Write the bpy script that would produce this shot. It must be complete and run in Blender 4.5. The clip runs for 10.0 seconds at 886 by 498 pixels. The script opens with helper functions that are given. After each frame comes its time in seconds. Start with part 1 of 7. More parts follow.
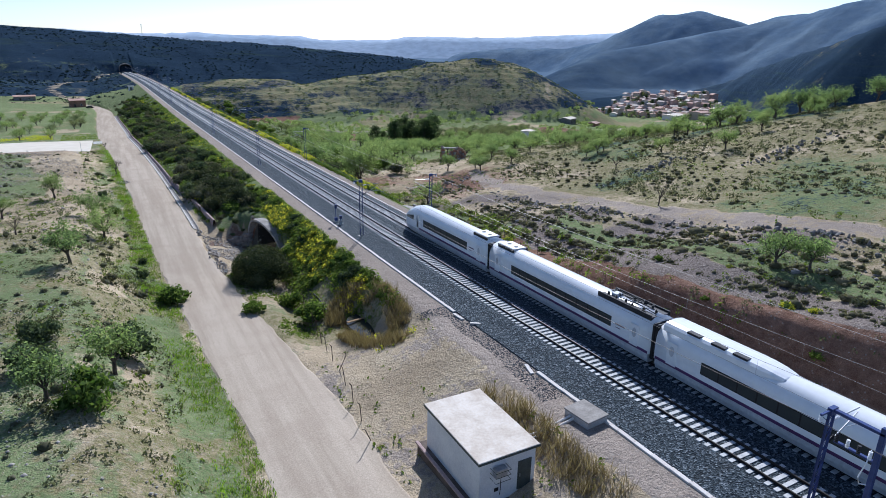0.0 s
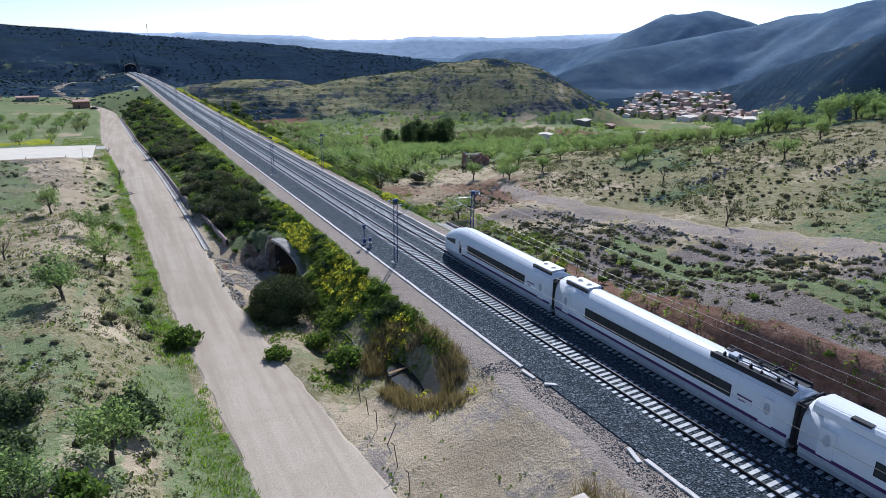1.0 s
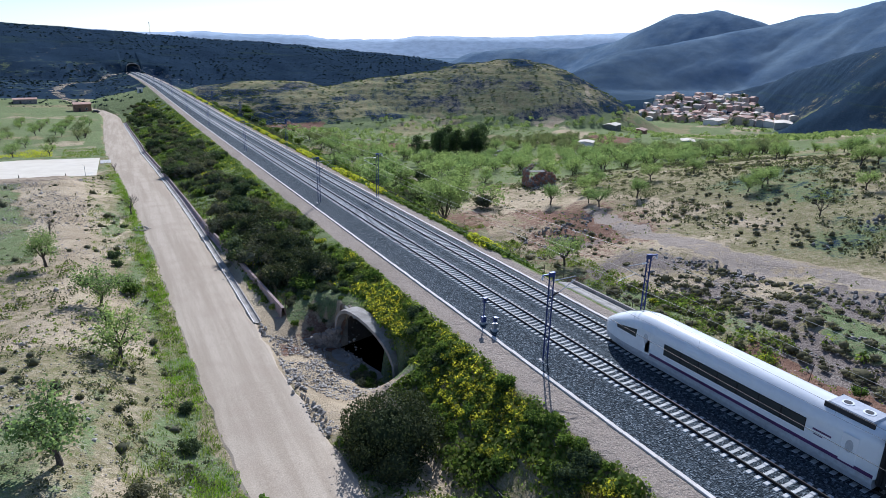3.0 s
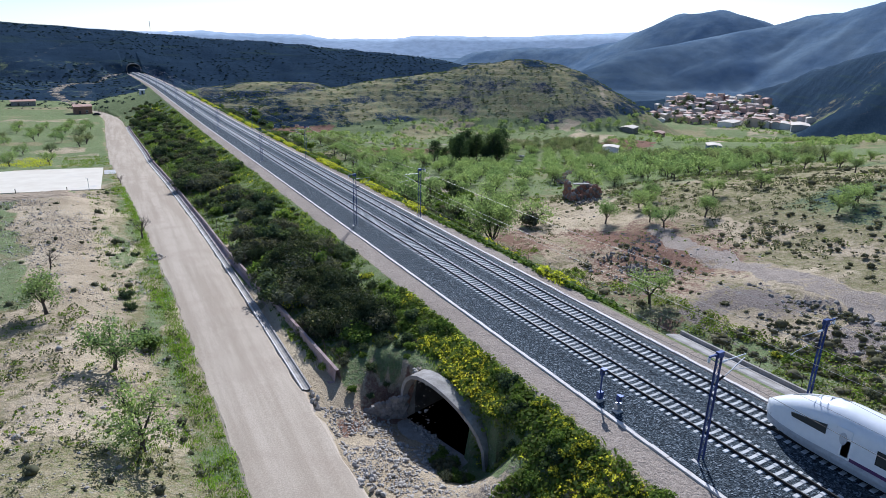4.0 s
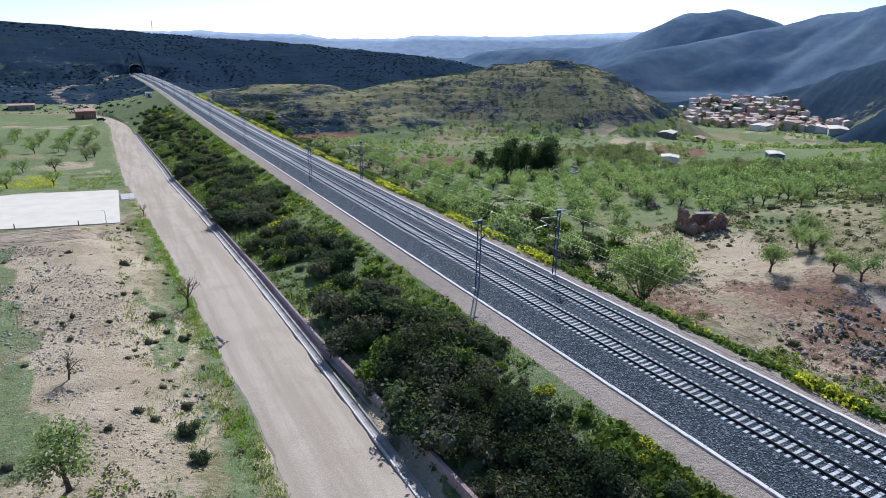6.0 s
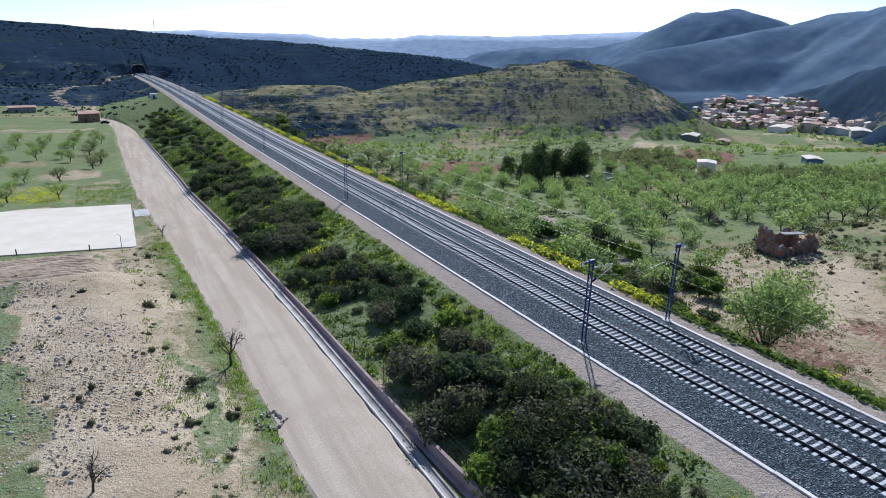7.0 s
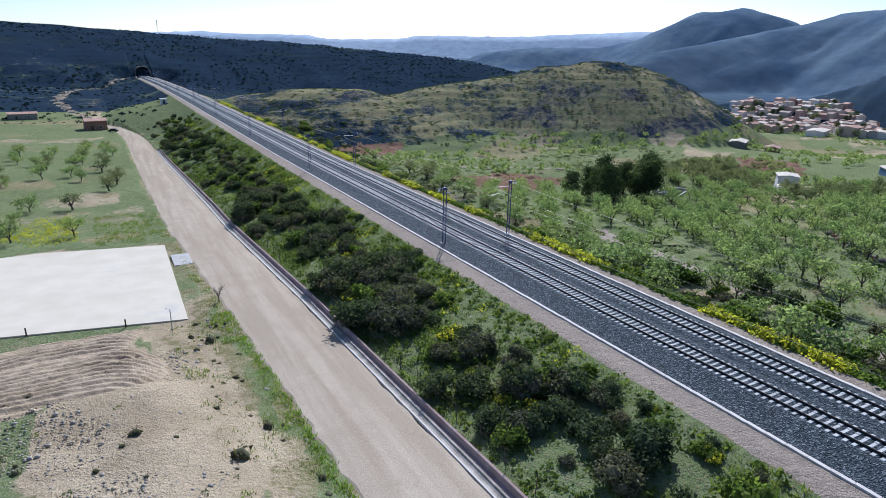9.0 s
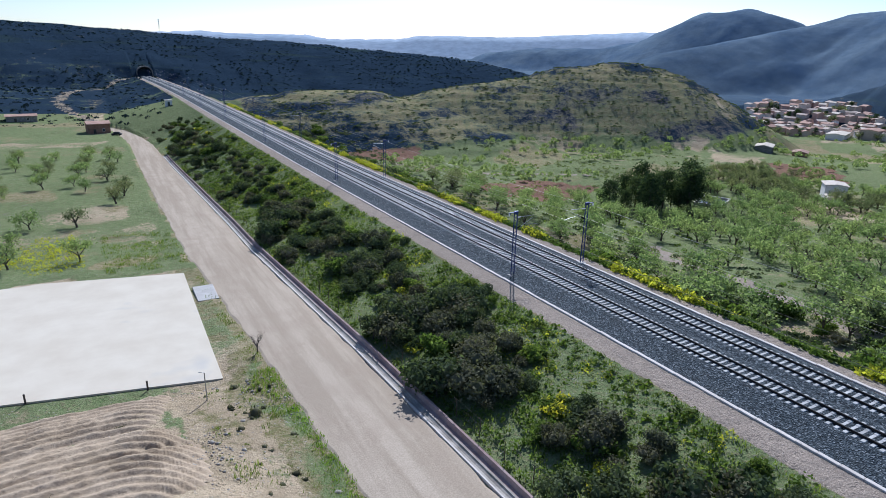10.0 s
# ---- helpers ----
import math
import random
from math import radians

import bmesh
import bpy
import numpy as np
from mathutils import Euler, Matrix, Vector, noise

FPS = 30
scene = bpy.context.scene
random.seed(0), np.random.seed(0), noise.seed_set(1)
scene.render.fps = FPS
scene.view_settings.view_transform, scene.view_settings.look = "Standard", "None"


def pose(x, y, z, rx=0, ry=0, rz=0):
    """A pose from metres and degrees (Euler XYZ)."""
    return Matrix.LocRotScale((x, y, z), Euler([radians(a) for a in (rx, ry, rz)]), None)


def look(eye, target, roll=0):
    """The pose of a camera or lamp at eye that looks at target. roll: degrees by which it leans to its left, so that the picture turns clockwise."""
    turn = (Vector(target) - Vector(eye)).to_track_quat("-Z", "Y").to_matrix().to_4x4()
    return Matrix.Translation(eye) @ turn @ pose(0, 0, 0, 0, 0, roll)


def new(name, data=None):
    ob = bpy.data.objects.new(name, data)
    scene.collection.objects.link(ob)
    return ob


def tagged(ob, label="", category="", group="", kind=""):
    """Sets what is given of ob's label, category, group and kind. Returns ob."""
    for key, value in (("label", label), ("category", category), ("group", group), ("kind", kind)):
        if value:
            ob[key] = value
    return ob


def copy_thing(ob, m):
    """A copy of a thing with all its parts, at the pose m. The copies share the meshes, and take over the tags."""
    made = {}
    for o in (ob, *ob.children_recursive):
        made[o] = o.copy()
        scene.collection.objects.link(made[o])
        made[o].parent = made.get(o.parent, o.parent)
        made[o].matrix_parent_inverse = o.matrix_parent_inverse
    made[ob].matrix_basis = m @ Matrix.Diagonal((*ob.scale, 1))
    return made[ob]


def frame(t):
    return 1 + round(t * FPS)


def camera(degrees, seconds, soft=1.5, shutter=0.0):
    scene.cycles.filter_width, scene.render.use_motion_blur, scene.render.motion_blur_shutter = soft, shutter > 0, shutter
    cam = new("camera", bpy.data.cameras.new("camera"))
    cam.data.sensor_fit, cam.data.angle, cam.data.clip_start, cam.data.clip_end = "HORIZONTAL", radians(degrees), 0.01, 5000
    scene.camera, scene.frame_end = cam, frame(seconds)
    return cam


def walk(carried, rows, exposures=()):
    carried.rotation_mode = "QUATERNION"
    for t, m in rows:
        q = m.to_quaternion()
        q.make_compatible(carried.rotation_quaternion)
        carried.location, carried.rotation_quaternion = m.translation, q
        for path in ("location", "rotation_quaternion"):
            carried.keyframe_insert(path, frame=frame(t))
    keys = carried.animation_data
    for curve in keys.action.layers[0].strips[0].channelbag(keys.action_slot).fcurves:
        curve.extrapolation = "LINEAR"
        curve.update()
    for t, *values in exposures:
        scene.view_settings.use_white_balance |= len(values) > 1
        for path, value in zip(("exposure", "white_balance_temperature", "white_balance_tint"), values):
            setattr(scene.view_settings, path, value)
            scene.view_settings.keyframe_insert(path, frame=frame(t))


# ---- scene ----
cam = camera(71.53, 10.0, soft=0.6)
ROWS = [
    (0.0, -27.549, -139.582, 26.467, -28.303, -18.368, -1.098),
    (0.5, -27.100, -134.236, 26.443, -28.081, -18.381, -1.124),
    (1.0, -26.848, -127.751, 26.423, -27.907, -18.392, -1.120),
    (1.5, -26.937, -121.138, 26.264, -27.840, -18.407, -1.129),
    (2.0, -27.196, -113.749, 26.150, -27.824, -18.408, -1.184),
    (2.5, -27.557, -106.617, 26.085, -27.859, -18.413, -1.209),
    (4.0, -28.989, -84.167, 26.202, -27.969, -18.456, -1.257),
    (4.5, -29.702, -76.685, 25.967, -28.022, -18.404, -1.231),
    (5.0, -30.469, -68.861, 25.891, -28.050, -18.430, -1.255),
    (5.5, -31.305, -61.433, 25.760, -28.127, -18.443, -1.249),
    (7.0, -33.896, -37.960, 25.384, -28.183, -18.478, -1.242),
    (7.5, -34.858, -30.671, 25.176, -28.242, -18.441, -1.185),
    (8.0, -35.783, -23.224, 25.288, -28.255, -18.465, -1.155),
    (8.5, -36.656, -15.771, 25.204, -28.295, -18.460, -1.161),
    (9.0, -37.585, -8.020, 25.018, -28.362, -18.432, -1.134),
    (9.5, -38.164, -0.579, 24.939, -28.388, -18.427, -1.205),
    (10.0, -38.769, 7.010, 24.740, -28.392, -18.405, -1.249),
]
walk(cam, [(t, pose(x, y, z, 90 + pitch, roll, yaw)) for t, x, y, z, yaw, pitch, roll in ROWS], [(0.0, 0.33, 5490, 12), (2.0, 0.36, 5490, 12), (4.5, 0.44, 5490, 12), (5.5, 0.40, 5490, 12), (7.5, 0.35, 5490, 12), (8.5, 0.33, 5490, 12), (10.0, 0.25, 5490, 12)])

# ---- world ----
SUN_AZ, SUN_EL = 34.8, 37.0          # degrees from +y towards +x, and above the horizon
scene.view_settings.exposure = 0.0
world = bpy.data.worlds.new("world")
scene.world = world
world.use_nodes = True
wn = world.node_tree.nodes
sky = wn.new("ShaderNodeTexSky")
sky.sky_type, sky.sun_disc = "NISHITA", False
sky.sun_elevation, sky.sun_rotation = radians(SUN_EL), radians(SUN_AZ)
sky.altitude, sky.air_density, sky.dust_density, sky.ozone_density = 900, 0.8, 1.0, 1.2
world.node_tree.links.new(sky.outputs[0], wn["Background"].inputs[0])
wn["Background"].inputs[1].default_value = 0.092
sun = new("sun", bpy.data.lights.new("sun", "SUN"))
sun.data.energy, sun.data.angle, sun.data.color = 4.1, radians(0.6), (1.0, 0.965, 0.91)
sun_way = Vector((math.sin(radians(SUN_AZ)) * math.cos(radians(SUN_EL)), math.cos(radians(SUN_AZ)) * math.cos(radians(SUN_EL)), math.sin(radians(SUN_EL))))
sun.matrix_world = look((60, 90, 140), Vector((60, 90, 140)) - sun_way)

# ---- materials ----
rng = np.random.default_rng(7)


class Nodes:
    """A short hand for building one material's node tree."""

    def __init__(self, name):
        self.m = bpy.data.materials.new(name)
        self.m.use_nodes = True
        self.t = self.m.node_tree
        self.n, self.l = self.t.nodes, self.t.links
        self.bsdf = self.n["Principled BSDF"]

    def node(self, kind, **values):
        nd = self.n.new(kind)
        for k, v in values.items():
            nd.inputs[k].default_value = v
        return nd

    def link(self, a, b):
        self.l.new(a, b)

    def place(self):
        return self.n.new("ShaderNodeNewGeometry").outputs["Position"]

    def noise(self, scale, detail=4.0, rough=0.6, vector=None, stretch=None):
        nd = self.node("ShaderNodeTexNoise", Scale=scale, Detail=detail, Roughness=rough)
        v = vector or self.place()
        if stretch:
            mp = self.node("ShaderNodeMapping")
            mp.inputs["Scale"].default_value = stretch
            self.link(v, mp.inputs[0])
            v = mp.outputs[0]
        self.link(v, nd.inputs["Vector"])
        return nd.outputs["Fac"]

    def ramp(self, fac, *stops):
        nd = self.n.new("ShaderNodeValToRGB")
        e = nd.color_ramp.elements
        while len(e) < len(stops):
            e.new(0.5)
        for el, (p, c) in zip(e, stops):
            el.position = p
            el.color = (*c, 1) if not isinstance(c, (int, float)) else (c, c, c, 1)
        self.link(fac, nd.inputs[0])
        return nd.outputs[0]

    def mix(self, fac, a, b, kind="MIX"):
        nd = self.n.new("ShaderNodeMix")
        nd.data_type, nd.blend_type = "RGBA", kind
        for sock, v in ((nd.inputs[0], fac), (nd.inputs[6], a), (nd.inputs[7], b)):
            if isinstance(v, (int, float)):
                sock.default_value = v
            elif isinstance(v, tuple):
                sock.default_value = (*v, 1)
            else:
                self.link(v, sock)
        return nd.outputs[2]

    def math(self, op, a, b=0.0, clamp=False):
        nd = self.n.new("ShaderNodeMath")
        nd.operation, nd.use_clamp = op, clamp
        for sock, v in ((nd.inputs[0], a), (nd.inputs[1], b)):
            if isinstance(v, (int, float)):
                sock.default_value = v
            else:
                self.link(v, sock)
        return nd.outputs[0]

    def bump(self, h, strength, distance):
        nd = self.node("ShaderNodeBump", Strength=strength, Distance=distance)
        self.link(h, nd.inputs["Height"])
        self.link(nd.outputs[0], self.bsdf.inputs["Normal"])

    def done(self, colour=None, rough=0.9, metal=0.0, spec=0.3):
        if colour is not None:
            if isinstance(colour, tuple):
                self.bsdf.inputs["Base Color"].default_value = (*colour, 1)
            else:
                self.link(colour, self.bsdf.inputs["Base Color"])
        if isinstance(rough, (int, float)):
            self.bsdf.inputs["Roughness"].default_value = rough
        else:
            self.link(rough, self.bsdf.inputs["Roughness"])
        self.bsdf.inputs["Metallic"].default_value = metal
        self.bsdf.inputs["Specular IOR Level"].default_value = spec
        return self.m


def surface(name, a, b, scale=1.0, fine=12.0, rough=0.85, metal=0.0, spec=0.3, relief=0.0, depth=0.02, vary=0.0):
    """A plain material in two tones, mottled at two scales; vary: how much each object or island differs."""
    k = Nodes(name)
    f1 = k.ramp(k.noise(scale), (0.35, 0.0), (0.65, 1.0))
    f2 = k.noise(fine, 5.0)
    c = k.mix(f1, a, b)
    c = k.mix(0.5, c, k.ramp(f2, (0.3, 0.35), (0.7, 0.65)), "OVERLAY")
    if vary:
        r = k.n.new("ShaderNodeObjectInfo").outputs["Random"]
        c = k.mix(1.0, c, k.ramp(r, (0.0, 1 - vary), (1.0, 1.0)), "MULTIPLY")
    if relief:
        k.bump(f2, relief, depth)
    return k.done(c, rough, metal, spec)


def leafy(name, a, b, c, through_share=0.4, gloss=0.45):
    """Leaves: three greens by leaf and by plant, and light that shines through."""
    k = Nodes(name)
    isl = k.n.new("ShaderNodeNewGeometry").outputs["Random Per Island"]
    obj = k.n.new("ShaderNodeObjectInfo").outputs["Random"]
    col = k.ramp(isl, (0.0, a), (0.5, b), (1.0, c))
    col = k.mix(1.0, col, k.ramp(obj, (0.0, (0.72, 0.78, 0.75)), (1.0, (1.1, 1.05, 0.95))), "MULTIPLY")
    patch = k.ramp(k.noise(0.5, 3.0), (0.35, 0.75), (0.65, 1.1))
    col = k.mix(1.0, col, patch, "MULTIPLY")
    k.done(col, 0.85, 0.0, 0.04)
    tr = k.n.new("ShaderNodeBsdfTranslucent")
    k.link(k.mix(1.0, col, (1.3, 1.35, 0.7), "MULTIPLY"), tr.inputs[0])
    mx = k.n.new("ShaderNodeMixShader")
    mx.inputs[0].default_value = through_share
    k.link(k.bsdf.outputs[0], mx.inputs[1])
    k.link(tr.outputs[0], mx.inputs[2])
    k.link(mx.outputs[0], k.n["Material Output"].inputs[0])
    return k.m


def ground_material():
    """Soil, herbs, grass, scree and gravel, told apart by two painted masks of the plan and broken up by noise."""
    k = Nodes("ground")
    za, zb = k.n.new("ShaderNodeVertexColor"), k.n.new("ShaderNodeVertexColor")
    za.layer_name, zb.layer_name = "zone_a", "zone_b"
    sa, sb = k.n.new("ShaderNodeSeparateColor"), k.n.new("ShaderNodeSeparateColor")
    k.link(za.outputs[0], sa.inputs[0])
    k.link(zb.outputs[0], sb.inputs[0])
    n_big, n_mid, n_small, n_tiny, n_three = k.noise(0.035, 4), k.noise(0.16, 5, 0.65), k.noise(0.9, 5, 0.7), k.noise(6.0, 4, 0.75), k.noise(2.6, 4, 0.7)
    vor = k.node("ShaderNodeTexVoronoi", Scale=1.6)
    k.link(k.place(), vor.inputs["Vector"])

    def cover(mask, soft=0.18):
        s = k.math("ADD", k.math("MULTIPLY", n_mid, 0.40), k.math("ADD", k.math("MULTIPLY", n_small, 0.35), k.math("MULTIPLY", n_three, 0.25)))
        s = k.math("ADD", k.math("MULTIPLY", k.math("SUBTRACT", s, 0.5), 2.6), 0.5)
        d = k.math("SUBTRACT", k.math("ADD", mask, s), 1.0)
        return k.math("ADD", k.math("MULTIPLY", d, 1 / soft), 0.5, clamp=True)

    dry = k.mix(k.ramp(n_small, (0.40, 0.0), (0.60, 1.0)), (0.245, 0.21, 0.105), (0.41, 0.335, 0.21))
    dry = k.mix(k.ramp(n_three, (0.46, 0.0), (0.62, 0.75)), dry, (0.16, 0.185, 0.062))
    dry = k.mix(k.ramp(n_tiny, (0.5, 0.0), (0.66, 0.7)), dry, (0.42, 0.36, 0.265))
    green = k.mix(k.ramp(n_small, (0.35, 0.0), (0.65, 1.0)), (0.14, 0.195, 0.08), (0.235, 0.282, 0.135))
    green = k.mix(k.ramp(n_tiny, (0.48, 0.0), (0.66, 0.7)), green, (0.29, 0.285, 0.15))
    green = k.mix(k.ramp(n_three, (0.52, 0.0), (0.66, 0.8)), green, (0.25, 0.215, 0.13))
    soil = k.mix(k.ramp(n_mid, (0.4, 0.0), (0.6, 1.0)), (0.45, 0.355, 0.24), (0.60, 0.485, 0.335))
    soil = k.mix(k.ramp(n_tiny, (0.3, 0.7), (0.55, 0.0)), soil, (0.37, 0.29, 0.18))
    scree = k.mix(k.ramp(n_tiny, (0.4, 0.0), (0.66, 1.0)), (0.165, 0.135, 0.118), (0.38, 0.32, 0.275))
    gravel = k.mix(k.ramp(n_tiny, (0.35, 0.0), (0.65, 1.0)), (0.315, 0.26, 0.212), (0.47, 0.392, 0.322))
    gravel = k.mix(k.ramp(n_small, (0.5, 0.0), (0.75, 0.6)), gravel, (0.24, 0.2, 0.17))
    red = k.mix(k.ramp(n_small, (0.35, 0.0), (0.65, 1.0)), (0.19, 0.11, 0.078), (0.29, 0.18, 0.13))
    # Navy tone paints haze and shade of the far slopes into the woodland colour.
    hazed_wood = k.mix(k.ramp(n_small, (0.35, 0.0), (0.65, 1.0)), (0.020, 0.036, 0.060), (0.038, 0.060, 0.086))
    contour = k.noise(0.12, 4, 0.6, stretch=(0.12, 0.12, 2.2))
    hazed_wood = k.mix(k.ramp(contour, (0.56, 0.0), (0.68, 0.4)), hazed_wood, (0.05, 0.075, 0.05))
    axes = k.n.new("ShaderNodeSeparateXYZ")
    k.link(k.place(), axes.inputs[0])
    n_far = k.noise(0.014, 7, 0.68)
    # Lighter blue towards the east stands for thicker haze over the hills.
    hazed_heath = k.mix(k.ramp(n_far, (0.38, 0.0), (0.62, 1.0)), (0.12, 0.175, 0.25), (0.19, 0.25, 0.31))
    hazed_wood = k.mix(k.ramp(k.math("MULTIPLY", axes.outputs[0], 0.0005), (0.24, 0.0), (0.5, 0.9)), hazed_wood, hazed_heath)
    c = k.mix(cover(sa.outputs[1]), dry, soil)
    c = k.mix(cover(sa.outputs[0]), c, green)
    c = k.mix(cover(sb.outputs[1]), c, red)
    c = k.mix(cover(sa.outputs[2]), c, scree)
    c = k.mix(cover(sb.outputs[2]), c, hazed_wood)
    c = k.mix(cover(sb.outputs[0], 0.1), c, gravel)
    c = k.mix(0.35, c, k.ramp(n_big, (0.35, 0.38), (0.65, 0.62)), "OVERLAY")
    grit = k.node("ShaderNodeTexVoronoi", Scale=3.2)
    k.link(k.place(), grit.inputs["Vector"])
    pebble = k.math("MULTIPLY", k.ramp(grit.outputs["Distance"], (0.16, 1.0), (0.26, 0.0)), k.ramp(n_small, (0.48, 0.0), (0.58, 0.75)))
    c = k.mix(k.math("MULTIPLY", pebble, k.math("SUBTRACT", 1.0, sb.outputs[2], clamp=True)), c, (0.42, 0.385, 0.34))
    c = k.mix(0.5, c, k.ramp(k.noise(14.0, 3, 0.8), (0.32, 0.2), (0.68, 0.8)), "OVERLAY")
    k.bump(k.math("ADD", k.math("MULTIPLY", n_small, 1.0), k.math("ADD", k.math("MULTIPLY", n_three, 0.6), k.math("MULTIPLY", n_tiny, 0.45))), 0.9, 0.35)
    return k.done(c, 1.0, 0, 0.0)


def ballast_material():
    k = Nodes("ballast")
    v = k.node("ShaderNodeTexVoronoi", Scale=9.5)
    k.link(k.place(), v.inputs["Vector"])
    sep = k.n.new("ShaderNodeSeparateColor")
    k.link(v.outputs["Color"], sep.inputs[0])
    c = k.ramp(sep.outputs[0], (0.0, (0.015, 0.021, 0.026)), (0.55, (0.052, 0.067, 0.079)), (0.85, (0.115, 0.136, 0.152)), (1.0, (0.25, 0.275, 0.295)))
    c = k.mix(k.ramp(k.noise(0.6, 4), (0.5, 0.0), (0.8, 0.35)), c, (0.055, 0.053, 0.05))
    k.bump(v.outputs["Distance"], 1.0, 0.09)
    return k.done(c, 0.9, 0, 0.15)


def road_material():
    k = Nodes("road_gravel")
    tracks = k.noise(0.5, 4, 0.6, stretch=(1.3, 0.06, 1))
    n2, n3 = k.noise(0.35, 5), k.noise(9.0, 4, 0.75)
    c = k.mix(k.ramp(tracks, (0.4, 0.0), (0.6, 1.0)), (0.42, 0.345, 0.262), (0.52, 0.435, 0.338))
    c = k.mix(k.ramp(n2, (0.45, 0.0), (0.65, 0.45)), c, (0.40, 0.32, 0.245))
    c = k.mix(0.5, c, k.ramp(n3, (0.3, 0.3), (0.7, 0.7)), "OVERLAY")
    k.bump(n3, 0.35, 0.05)
    return k.done(c, 1.0, 0, 0.0)


M = {}
M["ground"], M["ballast"], M["road"] = ground_material(), ballast_material(), road_material()
M["concrete"] = surface("concrete", (0.50, 0.47, 0.44), (0.60, 0.575, 0.54), 0.8, 9, 0.9, relief=0.2, vary=0.12)
M["white_concrete"] = surface("pale_concrete", (0.68, 0.62, 0.56), (0.78, 0.725, 0.665), 0.5, 6, 0.9, relief=0.15, vary=0.1)
M["sleeper"] = surface("sleeper_concrete", (0.52, 0.51, 0.49), (0.66, 0.65, 0.63), 1.5, 14, 0.85, vary=0.18)
M["rail"] = surface("rail_steel", (0.022, 0.018, 0.016), (0.04, 0.033, 0.028), 2, 20, 0.5, 0.2, 0.4)
M["mast"] = surface("blue_painted_steel", (0.022, 0.042, 0.15), (0.04, 0.07, 0.22), 1, 15, 0.45, 0.3, 0.5)
M["galvanised"] = surface("galvanised_steel", (0.33, 0.34, 0.36), (0.45, 0.46, 0.48), 2, 20, 0.45, 0.7, 0.5)
M["wire"] = surface("copper_wire", (0.42, 0.40, 0.36), (0.52, 0.5, 0.45), 1, 9, 0.4, 0.6, 0.5)
# Same wire in a darker tone, for the line over the west track.
M["dull_wire"] = surface("darker_wire", (0.12, 0.11, 0.10), (0.18, 0.165, 0.15), 1, 9, 0.6, 0.3, 0.3)
M["insulator"] = surface("white_insulator", (0.75, 0.76, 0.78), (0.85, 0.86, 0.88), 2, 9, 0.25, 0, 0.5)
M["train_white"] = surface("white_train_paint", (0.78, 0.785, 0.80), (0.84, 0.845, 0.855), 0.12, 2.5, 0.22, 0, 0.5)
M["train_grey"] = surface("grey_train_paint", (0.42, 0.43, 0.46), (0.5, 0.51, 0.54), 0.3, 4, 0.35, 0, 0.5)
M["train_purple"] = surface("purple_train_stripe", (0.06, 0.02, 0.085), (0.09, 0.03, 0.12), 0.3, 4, 0.3, 0, 0.5)
M["train_dark"] = surface("dark_underframe", (0.02, 0.02, 0.024), (0.045, 0.045, 0.05), 0.8, 6, 0.7, 0.2, 0.4)
M["rubber"] = surface("black_rubber", (0.012, 0.012, 0.014), (0.02, 0.02, 0.023), 1, 8, 0.55)
M["plaster"] = surface("off_white_plaster", (0.62, 0.62, 0.63), (0.72, 0.715, 0.71), 0.7, 8, 0.9, relief=0.15)
M["roof_sheet"] = surface("dusty_roof_coating", (0.60, 0.51, 0.41), (0.76, 0.675, 0.57), 0.9, 5, 0.9, relief=0.2)
M["door_green"] = surface("dark_green_steel", (0.045, 0.06, 0.06), (0.07, 0.085, 0.085), 2, 12, 0.5, 0.2)
M["stone"] = surface("grey_stone", (0.20, 0.185, 0.17), (0.36, 0.33, 0.30), 1.2, 9, 0.9, relief=0.6, depth=0.06, vary=0.3)
M["dark_stone"] = surface("dark_ballast_stone", (0.08, 0.088, 0.096), (0.18, 0.19, 0.20), 1.2, 9, 0.9, vary=0.3)
M["pale_stone"] = surface("pale_limestone", (0.42, 0.375, 0.32), (0.55, 0.5, 0.44), 1.5, 9, 0.9, relief=0.5, depth=0.05, vary=0.3)
M["brick_wall"] = surface("reddish_adobe", (0.29, 0.15, 0.10), (0.37, 0.215, 0.15), 0.6, 8, 0.9, relief=0.3, vary=0.15)
M["tile_roof"] = surface("terracotta_tiles", (0.50, 0.29, 0.215), (0.62, 0.40, 0.31), 0.4, 5, 0.85, relief=0.4, depth=0.08, vary=0.35)
M["bark"] = surface("dark_bark", (0.06, 0.048, 0.04), (0.12, 0.10, 0.085), 3, 18, 0.95, relief=0.6, depth=0.03)
M["earth_wall"] = surface("reddish_earth", (0.34, 0.235, 0.215), (0.46, 0.35, 0.32), 0.6, 7, 0.95, relief=0.5, depth=0.05)
M["old_concrete"] = surface("weathered_concrete", (0.26, 0.235, 0.205), (0.42, 0.385, 0.345), 0.9, 7, 0.9, relief=0.4, depth=0.03)
# Brown concrete whose tone is darkened for the shade beside the hut.
M["shaded_brown_concrete"] = surface("brown_concrete_with_shade", (0.10, 0.075, 0.06), (0.18, 0.14, 0.115), 0.8, 7, 0.9, relief=0.4, depth=0.03)
M["rusty_wire"] = surface("rusty_wire", (0.08, 0.06, 0.05), (0.13, 0.10, 0.085), 2, 9, 0.7, 0.2)
M["ploughed"] = surface("ploughed_soil", (0.37, 0.28, 0.185), (0.50, 0.39, 0.275), 0.35, 3.5, 0.95, relief=0.8, depth=0.12)
M["pale_clod"] = surface("dry_clods", (0.46, 0.37, 0.25), (0.58, 0.48, 0.34), 0.35, 3.5, 0.95)
# Masonry tone is darkened to stand for the shade inside the culvert.
M["dark_hole"] = surface("shaded_masonry", (0.06, 0.055, 0.05), (0.1, 0.09, 0.08), 0.8, 7, 0.95)
